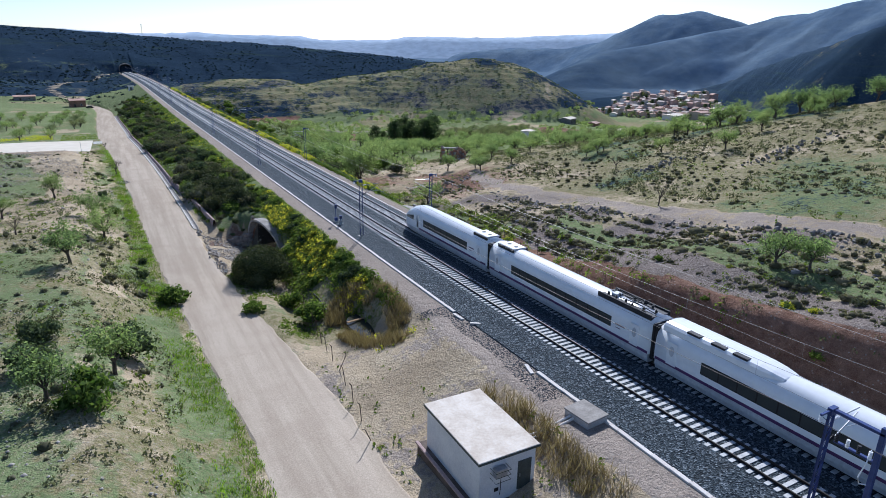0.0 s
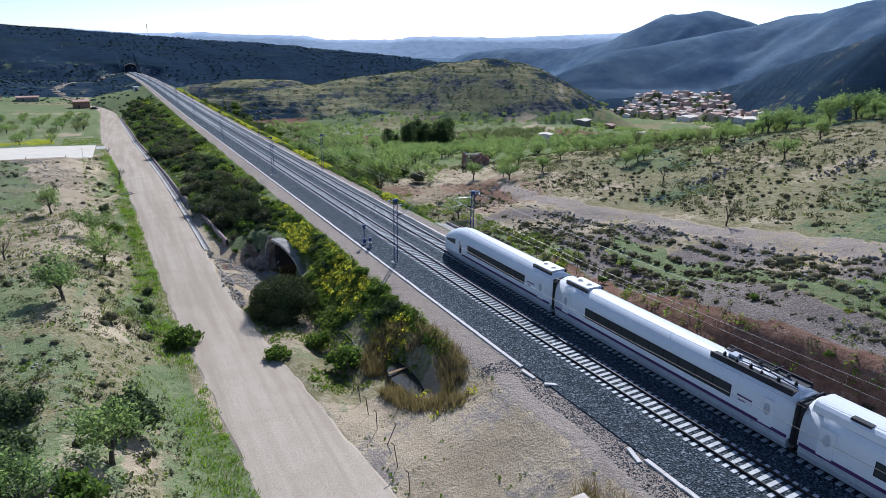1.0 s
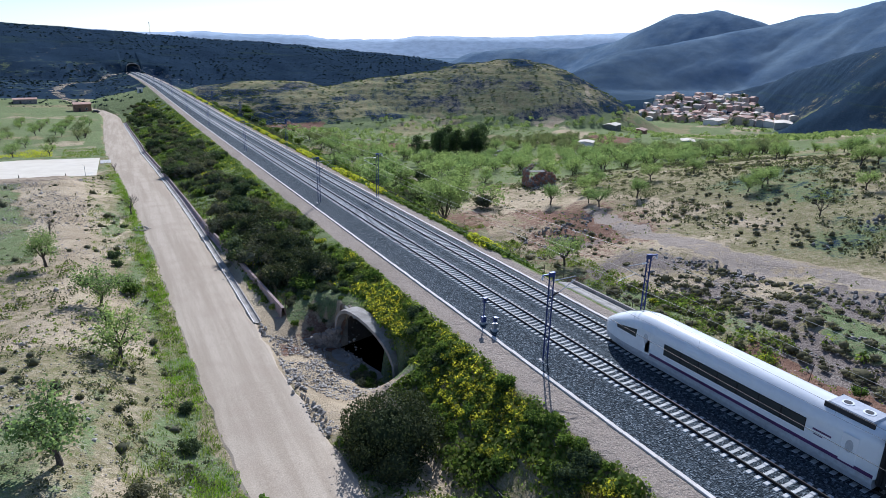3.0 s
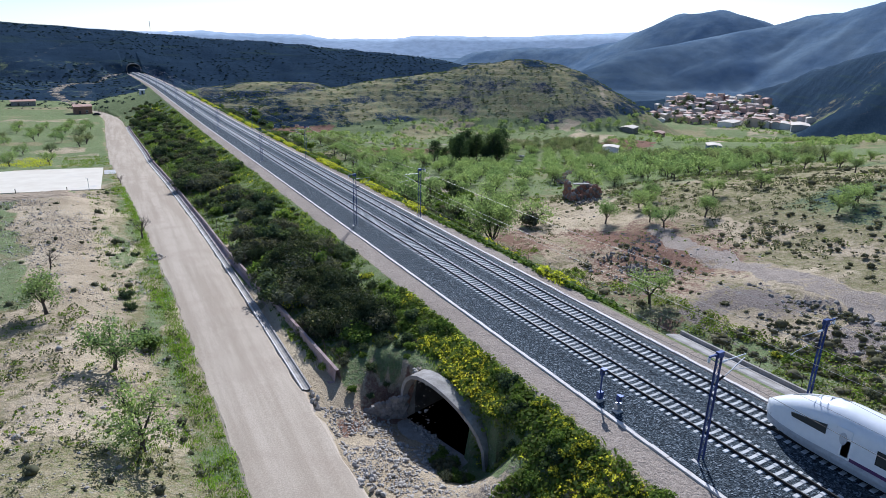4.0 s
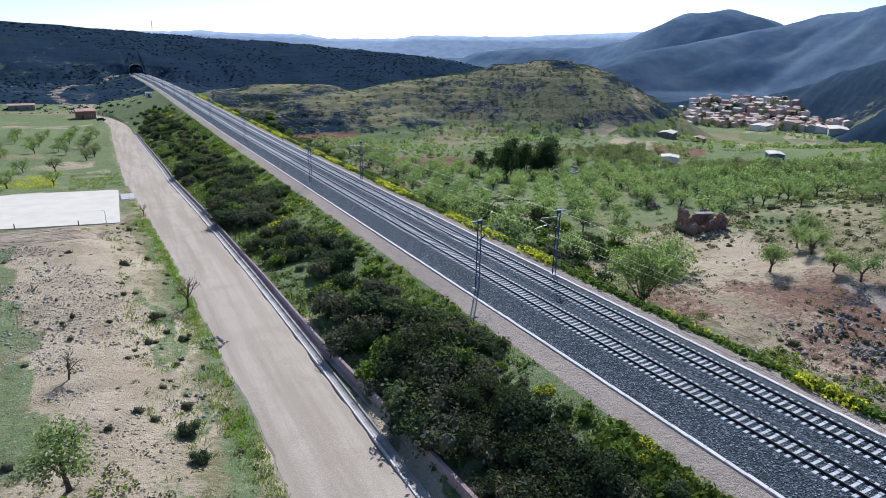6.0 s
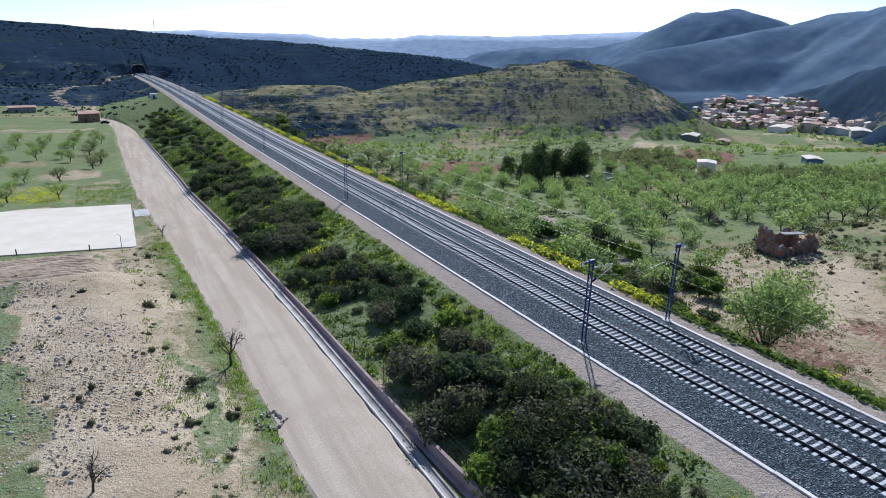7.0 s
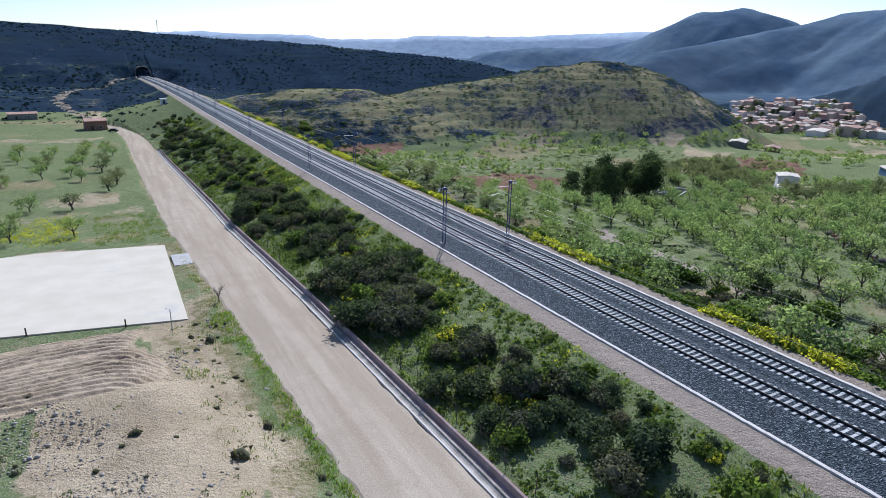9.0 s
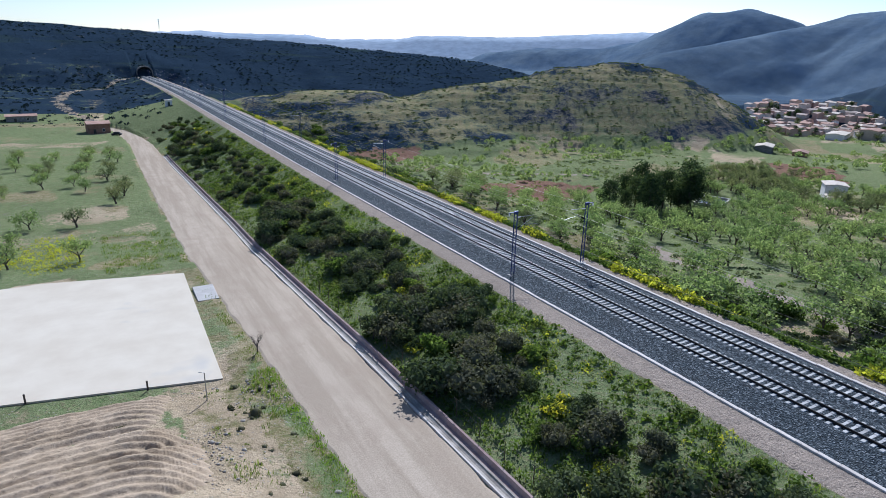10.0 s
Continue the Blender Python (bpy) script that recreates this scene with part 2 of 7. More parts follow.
M["almond_leaf"] = leafy("almond_leaves", (0.155, 0.225, 0.112), (0.255, 0.33, 0.182), (0.36, 0.42, 0.26), 0.6)
M["dark_leaf"] = leafy("dark_evergreen_leaves", (0.058, 0.082, 0.044), (0.104, 0.136, 0.073), (0.17, 0.205, 0.118), 0.35)
# Leaf greens darkened to paint in the shaded side of thicket and big bush.
M["thicket_leaf"] = leafy("shaded_thicket_leaves", (0.036, 0.050, 0.026), (0.066, 0.084, 0.043), (0.115, 0.125, 0.066), 0.22)
M["grey_leaf"] = leafy("greyish_twigs_and_leaves", (0.10, 0.105, 0.066), (0.165, 0.165, 0.11), (0.25, 0.24, 0.17), 0.35)
M["tussock_twig"] = leafy("brownish_tussock_twigs", (0.14, 0.13, 0.085), (0.20, 0.185, 0.12), (0.29, 0.26, 0.18), 0.35)
M["green_leaf"] = leafy("fresh_green_leaves", (0.085, 0.145, 0.036), (0.155, 0.225, 0.058), (0.24, 0.295, 0.10), 0.5)
M["olive_leaf"] = leafy("silvery_olive_leaves", (0.125, 0.155, 0.09), (0.20, 0.225, 0.145), (0.29, 0.31, 0.215), 0.5)
# Blue in these leaf tones paints in the haze over the ridges.
M["far_leaf"] = leafy("haze_tinted_bushes", (0.016, 0.030, 0.044), (0.026, 0.045, 0.06), (0.04, 0.062, 0.072), 0.2)
M["willow_leaf"] = leafy("pale_willow_leaves", (0.19, 0.26, 0.12), (0.28, 0.355, 0.18), (0.38, 0.44, 0.25), 0.55)
# Blue tint puts distance haze into the leaf colour.
M["heath_leaf"] = leafy("haze_tinted_heath_bushes", (0.036, 0.058, 0.07), (0.052, 0.078, 0.09), (0.075, 0.10, 0.105), 0.2)
M["pine_leaf"] = leafy("dark_pine_needles", (0.04, 0.068, 0.04), (0.07, 0.105, 0.06), (0.115, 0.15, 0.085), 0.4)
M["yellow_flower"] = leafy("yellow_blossom", (0.60, 0.55, 0.06), (0.78, 0.70, 0.10), (0.48, 0.50, 0.09), 0.6)
M["dry_reed"] = leafy("dry_reeds", (0.29, 0.20, 0.115), (0.40, 0.285, 0.185), (0.52, 0.39, 0.28), 0.3)
M["fresh_grass"] = leafy("fresh_grass", (0.10, 0.20, 0.02), (0.17, 0.29, 0.035), (0.25, 0.36, 0.06), 0.6)
M["herb"] = leafy("field_herbs", (0.105, 0.17, 0.04), (0.18, 0.25, 0.065), (0.275, 0.305, 0.12), 0.55)
k = Nodes("bleached_slab")
stain = k.ramp(k.noise(0.11, 3), (0.62, 0.0), (0.72, 0.55))
cs = k.mix(k.ramp(k.noise(0.25, 5), (0.35, 0.0), (0.65, 1.0)), (0.64, 0.56, 0.44), (0.71, 0.635, 0.51))
M["slab"] = k.done(k.mix(stain, cs, (0.5, 0.48, 0.45)), 0.9, 0, 0.3)
# Base colour is blue-grey so that it carries the distance haze.
M["haze"] = surface("haze_tinted_hills", (0.30, 0.37, 0.46), (0.36, 0.43, 0.52), 0.002, 0.02, 1.0, spec=0.0)
k = Nodes("window_glass")
M["glass"] = k.done(k.mix(k.noise(0.4), (0.022, 0.028, 0.030), (0.045, 0.055, 0.055)), 0.35, 0.0, 0.3)
k = Nodes("still_water")
M["water"] = k.done(k.mix(k.noise(0.8, 3), (0.03, 0.034, 0.03), (0.06, 0.058, 0.045)), 0.02, 0.0, 0.28)

# ---- the lie of the land ----
def sstep(a, b, v):
    q = np.clip((np.asarray(v, float) - a) / (b - a), 0, 1)
    return q * q * (3 - 2 * q)


def track_z(y):
    """Level of the railway formation: it falls gently towards the tunnel."""
    y = np.asarray(y, float)
    return -0.0185 * np.minimum(y, 150) - 0.0125 * np.clip(y - 150, 0, 560)


def track_x(y):
    """Sideways shift of the line, which bends a little before the tunnel."""
    return -7.5 * np.clip((np.asarray(y, float) - 330) / 330, 0, 1.1) ** 2


def road_z(y):
    return np.interp(y, (-220, -120, -60, -20, 20, 58, 109, 200, 300, 420), (0, -1.2, -2.4, -2.1, -2.4, -3.6, -6.4, -11, -15.5, -17))


def road_x(y):
    return np.interp(y, (-200, -100, -75, -50, 0, 40, 100, 200, 270, 300, 325, 345), (-17.0, -17.2, -19.2, -20.6, -22.0, -23.5, -26.0, -27.2, -27.6, -29.5, -34, -41))


def road_half(y):
    return np.interp(y, (-200, -100, -60, 40, 120, 345), (4.0, 3.9, 3.4, 3.8, 4.6, 3.6))


def bump(x, y, cx, cy, height, sx, sy=None, turn=0.0):
    c, s = math.cos(math.radians(turn)), math.sin(math.radians(turn))
    u, v = (x - cx) * c + (y - cy) * s, -(x - cx) * s + (y - cy) * c
    return height * np.exp(-0.5 * ((u / sx) ** 2 + (v / (sy or sx)) ** 2))


def softmin(a, b, k):
    return -k * np.logaddexp(-a / k, -b / k)


def terrace(z, step, share):
    q = z / step
    n = np.floor(q)
    return z * (1 - share) + share * step * (n + sstep(0.55, 1.0, q - n))


def hash_noise(x, y, s, seed=0):
    """Smooth value noise on the plan, 0 to 1."""
    r = np.random.default_rng(seed)
    t = r.random((64, 64))
    u, v = np.asarray(x) / s, np.asarray(y) / s
    i, j = np.floor(u).astype(int), np.floor(v).astype(int)
    a, b = u - i, v - j
    a, b = a * a * (3 - 2 * a), b * b * (3 - 2 * b)
    g = lambda p, q: t[p % 64, q % 64]
    return (g(i, j) * (1 - a) + g(i + 1, j) * a) * (1 - b) + (g(i, j + 1) * (1 - a) + g(i + 1, j + 1) * a) * b


def ridge(x, y, crest, slope, soft, seed):
    """A ridge along a crest line of (x, y, z): it falls away to both sides, furrowed by shallow gullies."""
    best = np.full(np.shape(x), -400.0)
    gully = 1 + 0.16 * (hash_noise(x, y, 70, seed) - 0.5) + 0.07 * (hash_noise(x, y, 23, seed + 1) - 0.5)
    for (x0, y0, z0), (x1, y1, z1) in zip(crest, crest[1:]):
        ux, uy = x1 - x0, y1 - y0
        q = np.clip(((x - x0) * ux + (y - y0) * uy) / (ux * ux + uy * uy), 0, 1)
        d = np.hypot(x - x0 - q * ux, y - y0 - q * uy) * gully
        best = np.maximum(best, z0 + (z1 - z0) * q - slope * (np.sqrt(d * d + soft * soft) - soft))
    return best


MID_HILL = ((102, 309, -2), (139, 312, 3), (166, 312, 6), (194, 310, 9), (212, 306, 14), (241, 297, 17), (258, 300, 15), (286, 312, 1), (318, 326, -16), (350, 336, -32), (390, 350, -48))
LOW_HUMP = ((27, 339, -5), (43, 327, -1), (57, 321, 1), (79, 318, 1), (104, 313, -2))
BACK_RANGE = ((1100, 1760, 8), (1168, 1648, 21), (1270, 1498, 25), (1320, 1351, 44), (1361, 1242, 88), (1396, 1176, 122), (1434, 1114, 129), (1455, 1070, 118), (1468, 1035, 92), (1480, 1000, 60), (1500, 930, 30))
FRONT_RANGE = ((1420, 250, 180), (1330, 480, 150), (1288, 594, 128), (1268, 630, 113), (1263, 658, 102), (1244, 723, 99), (1176, 768, 76), (1091, 780, 61), (1010, 799, 45), (883, 829, 23), (789, 793, 0), (682, 739, -30))
NEAR_SPUR = ((560, -60, 95), (514, 133, 51), (548, 176, 42), (570, 218, 31), (591, 261, 24), (600, 301, 12), (608, 334, -2), (574, 353, -13))
VILLAGE_RISE = ((562, 343, -15), (514, 385, -22))
NORTH_RIDGE = ((-2500, 700, 98), (-900, 760, 72), (-400, 790, 55), (-127, 805, 39), (-71, 810, 36), (-10, 812, 33), (36, 810, 30), (90, 805, 27), (162, 793, 24), (198, 785, 22), (273, 763, 16), (347, 730, 10), (372, 715, 6), (388, 706, -12), (405, 698, -40))


def small_hills(x, y):
    """Level of the low hill and hump in the valley."""
    return np.maximum(ridge(x, y, MID_HILL, 0.62, 34, 71), ridge(x, y, LOW_HUMP, 0.32, 26, 73))


def on_hill(x, y):
    """How high a place lies on those hills above the valley floor."""
    return np.maximum(small_hills(x, y) + 22.0, 0)


def culvert_uv(x, y):
    """Across and into the mouth of the culvert."""
    return (x + 7.6) * 0.2756 - (y + 46.2) * 0.9613, (x + 7.6) * 0.9613 + (y + 46.2) * 0.2756


def height(x, y):
    """Ground level at a place: embankment, road, valley and the hills round it."""
    x, y = np.asarray(x, float), np.asarray(y, float)
    zf = track_z(y) - 0.06
    xs = x - track_x(y)
    # natural ground on the valley side
    rise = 0.6 + 1.2 * sstep(78, 100, -y) * sstep(16, 22, x) + 0.11 * (-37 - y) + np.where(x > 53, 0.19, 0.14) * (x - 53) * sstep(-60, 40, 60 - y)
    rise = softmin(rise, np.interp(y, (-140, -68, -56, -36, -14, 20, 60, 100, 200), (30, 19.5, 15.5, 8.5, 3, -4, -14, -28, -60)), 1.5)
    rise = softmin(rise, 22 + 0 * x, 2.0)
    floor = np.interp(y, (-50, 20, 45, 65, 100, 120, 150, 260, 400, 5000), (-4, -6, -8.5, -11, -17.5, -19.5, -20.5, -23, -27, -44))
    floor = floor + 4.5 * (1 - sstep(50, 95, x)) * sstep(80, 120, y) - 13 * sstep(200, 380, x) * sstep(100, 190, y)
    right = -softmin(-rise, -floor, 0.6) - bump(x, y, 62, 20, 1.3, 14)
    far = bump(x, y, 980, -150, 120, 220) - 60
    for crest, slope, soft, seed in ((BACK_RANGE, 0.62, 55, 75), (FRONT_RANGE, 0.55, 40, 77), (NEAR_SPUR, 0.95, 16, 79), (VILLAGE_RISE, 0.2, 10, 81)):
        far = np.maximum(far, ridge(x, y, crest, slope, soft, seed))
    right = -softmin(-right, -terrace(small_hills(x, y), 3.2, 0.5), 1.2)
    right = -softmin(-right, -terrace(far, 5.0, 0.3), 2.0)
    # road side
    zr = road_z(y)
    left_edge = road_x(y) - road_half(y)
    bank = np.interp(y, (-220, -60, -40, 0, 15, 38, 58, 120), (4.5, 4.6, 2.6, 1.6, 2.0, 2.4, 0.1, 0.0))
    off = np.clip(left_edge - x, 0, 400)
    left = zr + bank * sstep(1.0, 11.0, off) + 0.015 * off * np.interp(y, (-200, 0, 60), (3, 1.5, 0.2))
    north = terrace(ridge(x, y, NORTH_RIDGE, 0.29, 40, 85), 4.0, 0.4)
    west = bump(x, y, -420, 480, 26, 190, 120)
    # embankment between the two
    toe = road_x(y) + road_half(y) + 1.6
    toe = np.where(y < -45, toe + np.interp(y, (-85, -60, -45), (2.0, 5.0, 0.0)), toe)
    q = np.clip((xs + 2.9) / np.minimum(toe + 2.9 - track_x(y), -1.0), 0, 1)
    lowl = zr + np.interp(y, (-95, -80, -62, -40), (0.6, -1.5, -1.7, 0.1)) * sstep(0, 3, x - toe + 4) * (y < -38)
    slope_l = zf + (lowl - zf) * q ** 0.9
    z_left = np.where(x > toe, slope_l, np.where(x > toe - 4, lowl + (left - lowl) * sstep(0, 4, toe - x), left))
    # valley side of the formation
    cut = zf - 0.7 + np.interp(y, (-85, -60), (2.1, 0.35)) * np.maximum(xs - 18.9, 0) + np.interp(y, (-85, -60), (0.0, 0.8)) * sstep(18, 20.5, xs)
    fill = zf - 0.62 * (xs - 14.3)
    side = np.where(right > zf - 0.7, np.minimum(np.maximum(cut, zf - 0.75), right), np.maximum(fill, right))
    z_right = np.where(xs > 14.3, np.where(right > zf - 0.7, np.where(xs < 18, zf - 0.75 * sstep(14.3, 15.6, xs), side), side), zf)
    ledge = sstep(20, 23, xs) * (1 - sstep(40, 43, x)) * (y < -14)
    z_right = z_right * (1 - ledge) + terrace(z_right + 0.35 * np.sin(y * 0.21 + x * 0.1), 1.3, 0.5) * ledge
    z = np.where(xs < -2.9, z_left, np.where(xs > 14.3, z_right, zf))
    out = west * (x < 0)
    cutting = sstep(12, 34, np.abs(xs - 6.8)) * (y < 652) + 1.0 * (y >= 652)
    pool = bump(x, y, -6.2, -84.0, 2.1, 1.6, 4.4, 6)
    slab = sstep(0, 3, -30.5 - x) * sstep(54, 58, y) * (1 - sstep(94, 99, y))
    z = z - pool
    u, v = culvert_uv(x, y)
    pit = (1 - sstep(4.7, np.where(u < 0, 11.0, 9.0), np.abs(u))) * (1 - sstep(-0.1, 0.35, v)) * sstep(-12.0, -1.5, v)
    z = z * (1 - pit) + (-5.3 + 0.16 * np.clip(-1.5 - v, 0, 9)) * pit
    natural = left + (right - left) * sstep(-60, 120, x)
    beyond = sstep(653, 660, y)
    z = z * (1 - beyond) + natural * beyond
    z = z * (1 - slab) + (-3.85 - 0.05 * (y - 58)) * slab
    z = z + out * cutting
    return z + np.maximum(north - z, 0) * cutting


# ---- builders ----
def mesh_from(name, verts, faces, material, smooth=False):
    me = bpy.data.meshes.new(name)
    me.from_pydata([tuple(v) for v in verts], [], [tuple(f) for f in faces])
    me.materials.append(material)
    if smooth:
        me.polygons.foreach_set("use_smooth", [True] * len(me.polygons))
    me.update()
    return me


def attach(ob, parent):
    ob.parent = parent
    return ob


def part(name, bm, material, parent, label="", smooth=False):
    """Links a bmesh as one mesh object under a thing or a part."""
    me = bpy.data.meshes.new(name)
    bmesh.ops.recalc_face_normals(bm, faces=bm.faces)
    bm.to_mesh(me)
    bm.free()
    me.materials.append(material)
    if smooth:
        me.polygons.foreach_set("use_smooth", [True] * len(me.polygons))
    ob = new(name, me)
    if parent:
        ob.parent = parent
    if label:
        tagged(ob, label)
    return ob


def shared(name, me, parent, m):
    """One more object on a mesh that others use too."""
    ob = new(name, me)
    ob.parent = parent
    ob.matrix_basis = m
    return ob


def thing(name, label, category, m=None, group="", kind=""):
    ob = new(name)
    ob.empty_display_size = 0.3
    if m is not None:
        ob.matrix_basis = m
    return tagged(ob, label, category, group, kind)


def box(bm, x0, x1, y0, y1, z0, z1, bevel=0.0):
    r = bmesh.ops.create_cube(bm, size=1.0)
    vs = r["verts"]
    for v in vs:
        v.co = Vector((x0 + (v.co.x + 0.5) * (x1 - x0), y0 + (v.co.y + 0.5) * (y1 - y0), z0 + (v.co.z + 0.5) * (z1 - z0)))
    if bevel:
        es = list({e for v in vs for e in v.link_edges})
        bmesh.ops.bevel(bm, geom=es, offset=bevel, segments=1, affect="EDGES")
    return bm


def boxes(*rows, bevel=0.0):
    bm = bmesh.new()
    for r in rows:
        box(bm, *r, bevel=bevel)
    return bm


def tube(bm, pts, radii, sides=6):
    """A round bar along points."""
    rings = []
    n = len(pts)
    for i, p in enumerate(pts):
        p = Vector(p)
        way = (Vector(pts[min(i + 1, n - 1)]) - Vector(pts[max(i - 1, 0)])).normalized()
        a = way.orthogonal().normalized()
        b = way.cross(a)
        r = radii[i] if hasattr(radii, "__len__") else radii
        rings.append([bm.verts.new(p + r * (math.cos(q) * a + math.sin(q) * b)) for q in (2 * math.pi * j / sides for j in range(sides))])
    for u, w in zip(rings, rings[1:]):
        for j in range(sides):
            bm.faces.new((u[j], u[(j + 1) % sides], w[(j + 1) % sides], w[j]))
    bm.faces.new(rings[0][::-1])
    bm.faces.new(rings[-1])
    return bm


def strip(name, ys, cols, material, kind="structure", label="", category="", parent=None):
    """A sheet or solid swept along the line: cols(y) gives the (x, z) of its outline, from one side to the other."""
    verts, faces = [], []
    n = None
    for y in ys:
        row = cols(y)
        n = len(row)
        verts += [(x, y, z) for x, z in row]
    for i in range(len(ys) - 1):
        for j in range(n - 1):
            a = i * n + j
            faces.append((a, a + 1, a + n + 1, a + n))
    ob = new(name, mesh_from(name, verts, faces, material))
    if parent:
        ob.parent = parent
    return tagged(ob, label, category, "", kind)


def gz(x, y):
    return float(height(x, y))


# ---- the ground ----
def steps(*runs):
    out = [runs[0][0]]
    for a, b, d in runs:
        n = max(1, round((b - a) / d))
        out += list(np.linspace(a, b, n + 1)[1:])
    return np.array(out)


def growing(a, b, d, rate):
    out, v = [], a
    while v < b:
        d *= rate
        v += d
        out.append(min(v, b))
    return np.array(out)


gx = steps((-62, 62, 0.7), (62, 240, 2.6), (240, 520, 5.5))
gx = np.concatenate([-62 - growing(0, 3400, 2.0, 1.085)[::-1], gx, 520 + growing(0, 3900, 6.0, 1.075)])
gy = steps((-165, 125, 0.85), (125, 330, 2.2), (330, 1000, 5.5))
gy = np.concatenate([-165 - growing(0, 1500, 2.0, 1.2)[::-1], gy, 1000 + growing(0, 3500, 7.0, 1.09)])
GX, GY = np.meshgrid(gx, gy)
GZ = height(GX, GY)


on_line = np.abs(GX - track_x(GY) - 5.7) < 8.7
rough_g = (hash_noise(GX, GY, 2.3, 1) - 0.5) * 0.22 + (hash_noise(GX, GY, 9, 2) - 0.5) * 0.5 + (hash_noise(GX, GY, 45, 3) - 0.5) * 2.4 * sstep(230, 500, np.hypot(GX, GY))
near_road = sstep(0.3, 3.0, np.abs(GX - road_x(GY)) - road_half(GY)) + (GY > 350)
on_slab = (GX < -30.5) & (GY > 56) & (GY < 96)
calm = np.where(on_line | on_slab, 0.0, np.clip(near_road, 0, 1))
GZ = GZ + rough_g * calm
# keep the road's bed just under its surface
GZ = np.where((np.abs(GX - road_x(GY)) < road_half(GY) + 0.2) & (GY < 346), road_z(GY) - 0.12, GZ)
GZ = np.where((GX > road_x(GY)) & (GX < road_x(GY) + road_half(GY) + 1.5) & (GY > -39) & (GY < 233), np.minimum(GZ, road_z(GY) - 0.2), GZ)


def parcels(x, y, long, wide, turn, seed):
    """Three chance numbers for the plot that a place lies in, and how near it is to the plot's edge."""
    c, s = math.cos(math.radians(turn)), math.sin(math.radians(turn))
    x = x + 7 * (hash_noise(x, y, 60, seed) - 0.5)
    y = y + 7 * (hash_noise(x, y, 55, seed + 1) - 0.5)
    u, v = (x * c + y * s) / long, (-x * s + y * c) / wide
    j = np.floor(v).astype(int)
    u = u + 0.37 * (j % 5)
    i = np.floor(u).astype(int)
    table = np.random.default_rng(seed).random((3, 64, 64))
    gap = np.minimum(np.minimum(u - i, 1 - u + i) * long, np.minimum(v - j, 1 - v + j) * wide)
    return (*(table[k, i % 64, j % 64] for k in range(3)), 1 - sstep(0.8, 2.2, gap))


def ground_zones(x, y):
    """How much of each cover the plan has: grass, bare soil, scree; gravel, red earth, scrub."""
    n1, n2, n3 = hash_noise(x, y, 14, 5), hash_noise(x, y, 5, 6), hash_noise(x, y, 60, 7)
    wob = sstep(0.0, 4.0, np.abs(x - track_x(y) - 5.7) - 8.7)
    x = x + wob * (2.2 * (hash_noise(x, y, 3.1, 81) - 0.5) + 3.5 * (hash_noise(x, y, 9.0, 82) - 0.5))
    y = y + wob * (2.2 * (hash_noise(x, y, 3.3, 83) - 0.5) + 4.0 * (hash_noise(x, y, 9.5, 84) - 0.5))
    xs = x - track_x(y)
    le = road_x(y) - road_half(y)
    re = road_x(y) + road_half(y)
    off = le - x
    valley = sstep(16, 30, xs) * sstep(-6, 45, y)
    grass = 0.25 + 0.5 * (n1 - 0.5) + 0 * x
    grass = np.where(x < le, 0.44 + 0.8 * (n1 - 0.5), grass)
    grass = np.where((x < le) & (y < -55), 0.58 + 0.7 * (n1 - 0.5), grass)
    reach = np.interp(y, (-60, -30, 0), (7.0, 4.5, 3.6))
    grass = np.where((x < le) & (off < reach) & (off > 0.4) & (y < 60), 0.80 - 0.55 * sstep(0.25, 1.0, off / reach) - 0.35 * (n2 < 0.4), grass)
    grass = np.where((x < le) & (y > 96), 0.85 + 0.3 * (n1 - 0.5), grass)
    grass = np.where((xs < -2.9) & (x > re) & (y > -60), 0.85 + 0.3 * (n2 - 0.5), grass)
    grass = np.where((xs < -2.9) & (x > re) & (y <= -60), 0.3 + 0.5 * (n2 - 0.5), grass)
    grass = np.where((xs > 44) & (y < 30), 0.27 + 0.9 * (n1 - 0.5), grass)
    grass = np.maximum(grass, valley * (0.72 + 0.5 * (n1 - 0.5)))
    grass = np.where((xs > 14.3) & (xs < 20), 0.8, grass)
    grass = np.where((xs > 20) & (y < -10) & (xs < 28) & (y > -75), 0.55 + 0.6 * (n1 - 0.5), grass)
    lanes = hash_noise(x * 1.0 + 0.12 * y, y * 0.1, 1.7, 91)
    grass = np.where((x < le - 4) & (y < 57), grass + 0.55 * (lanes - 0.55), grass)
    soil = 0.30 + 0.5 * (n2 - 0.5)
    soil = np.where((x < le - 3.5) & (y > -70), np.where(y > -42, 0.80, 0.45) + 0.6 * (n1 - 0.5), soil)
    soil = np.where((x < le - 5) & (y > -12) & (y < 57), 0.78 + 0.4 * (n2 - 0.5), soil)
    soil = np.where((xs > 26) & (y > -32) & (y < 25) & (x < 60), 0.62, soil)
    grass = np.where((x < le - 5) & (y > -12) & (y < 57), 0.14 + 0.5 * (lanes > 0.72) + 0.35 * (x < -46) + 0.25 * (n1 - 0.5), grass)
    grass = np.where((xs > 28) & (y > -34) & (y < 2) & (x < 62), 0.15 + 0.3 * (n1 - 0.5), grass)
    hill = sstep(3, 9, on_hill(x, y)) * (x > 20)
    scree = np.where((xs > 26) & (x < 44) & (y < -22), 0.42 + 0.9 * (n2 - 0.5) + 0 * x, 0.12 + 0.3 * (n1 - 0.5))
    brow = (y < -68 + 6 * (n2 - 0.5)) & (xs > 22.5)
    scree = np.where(brow & (xs < 28.5), 0.95 + 0.5 * (n2 - 0.5), scree)
    grass = np.where(brow & (xs < 28.5), 0.10 + 0.4 * (n2 - 0.5), grass)
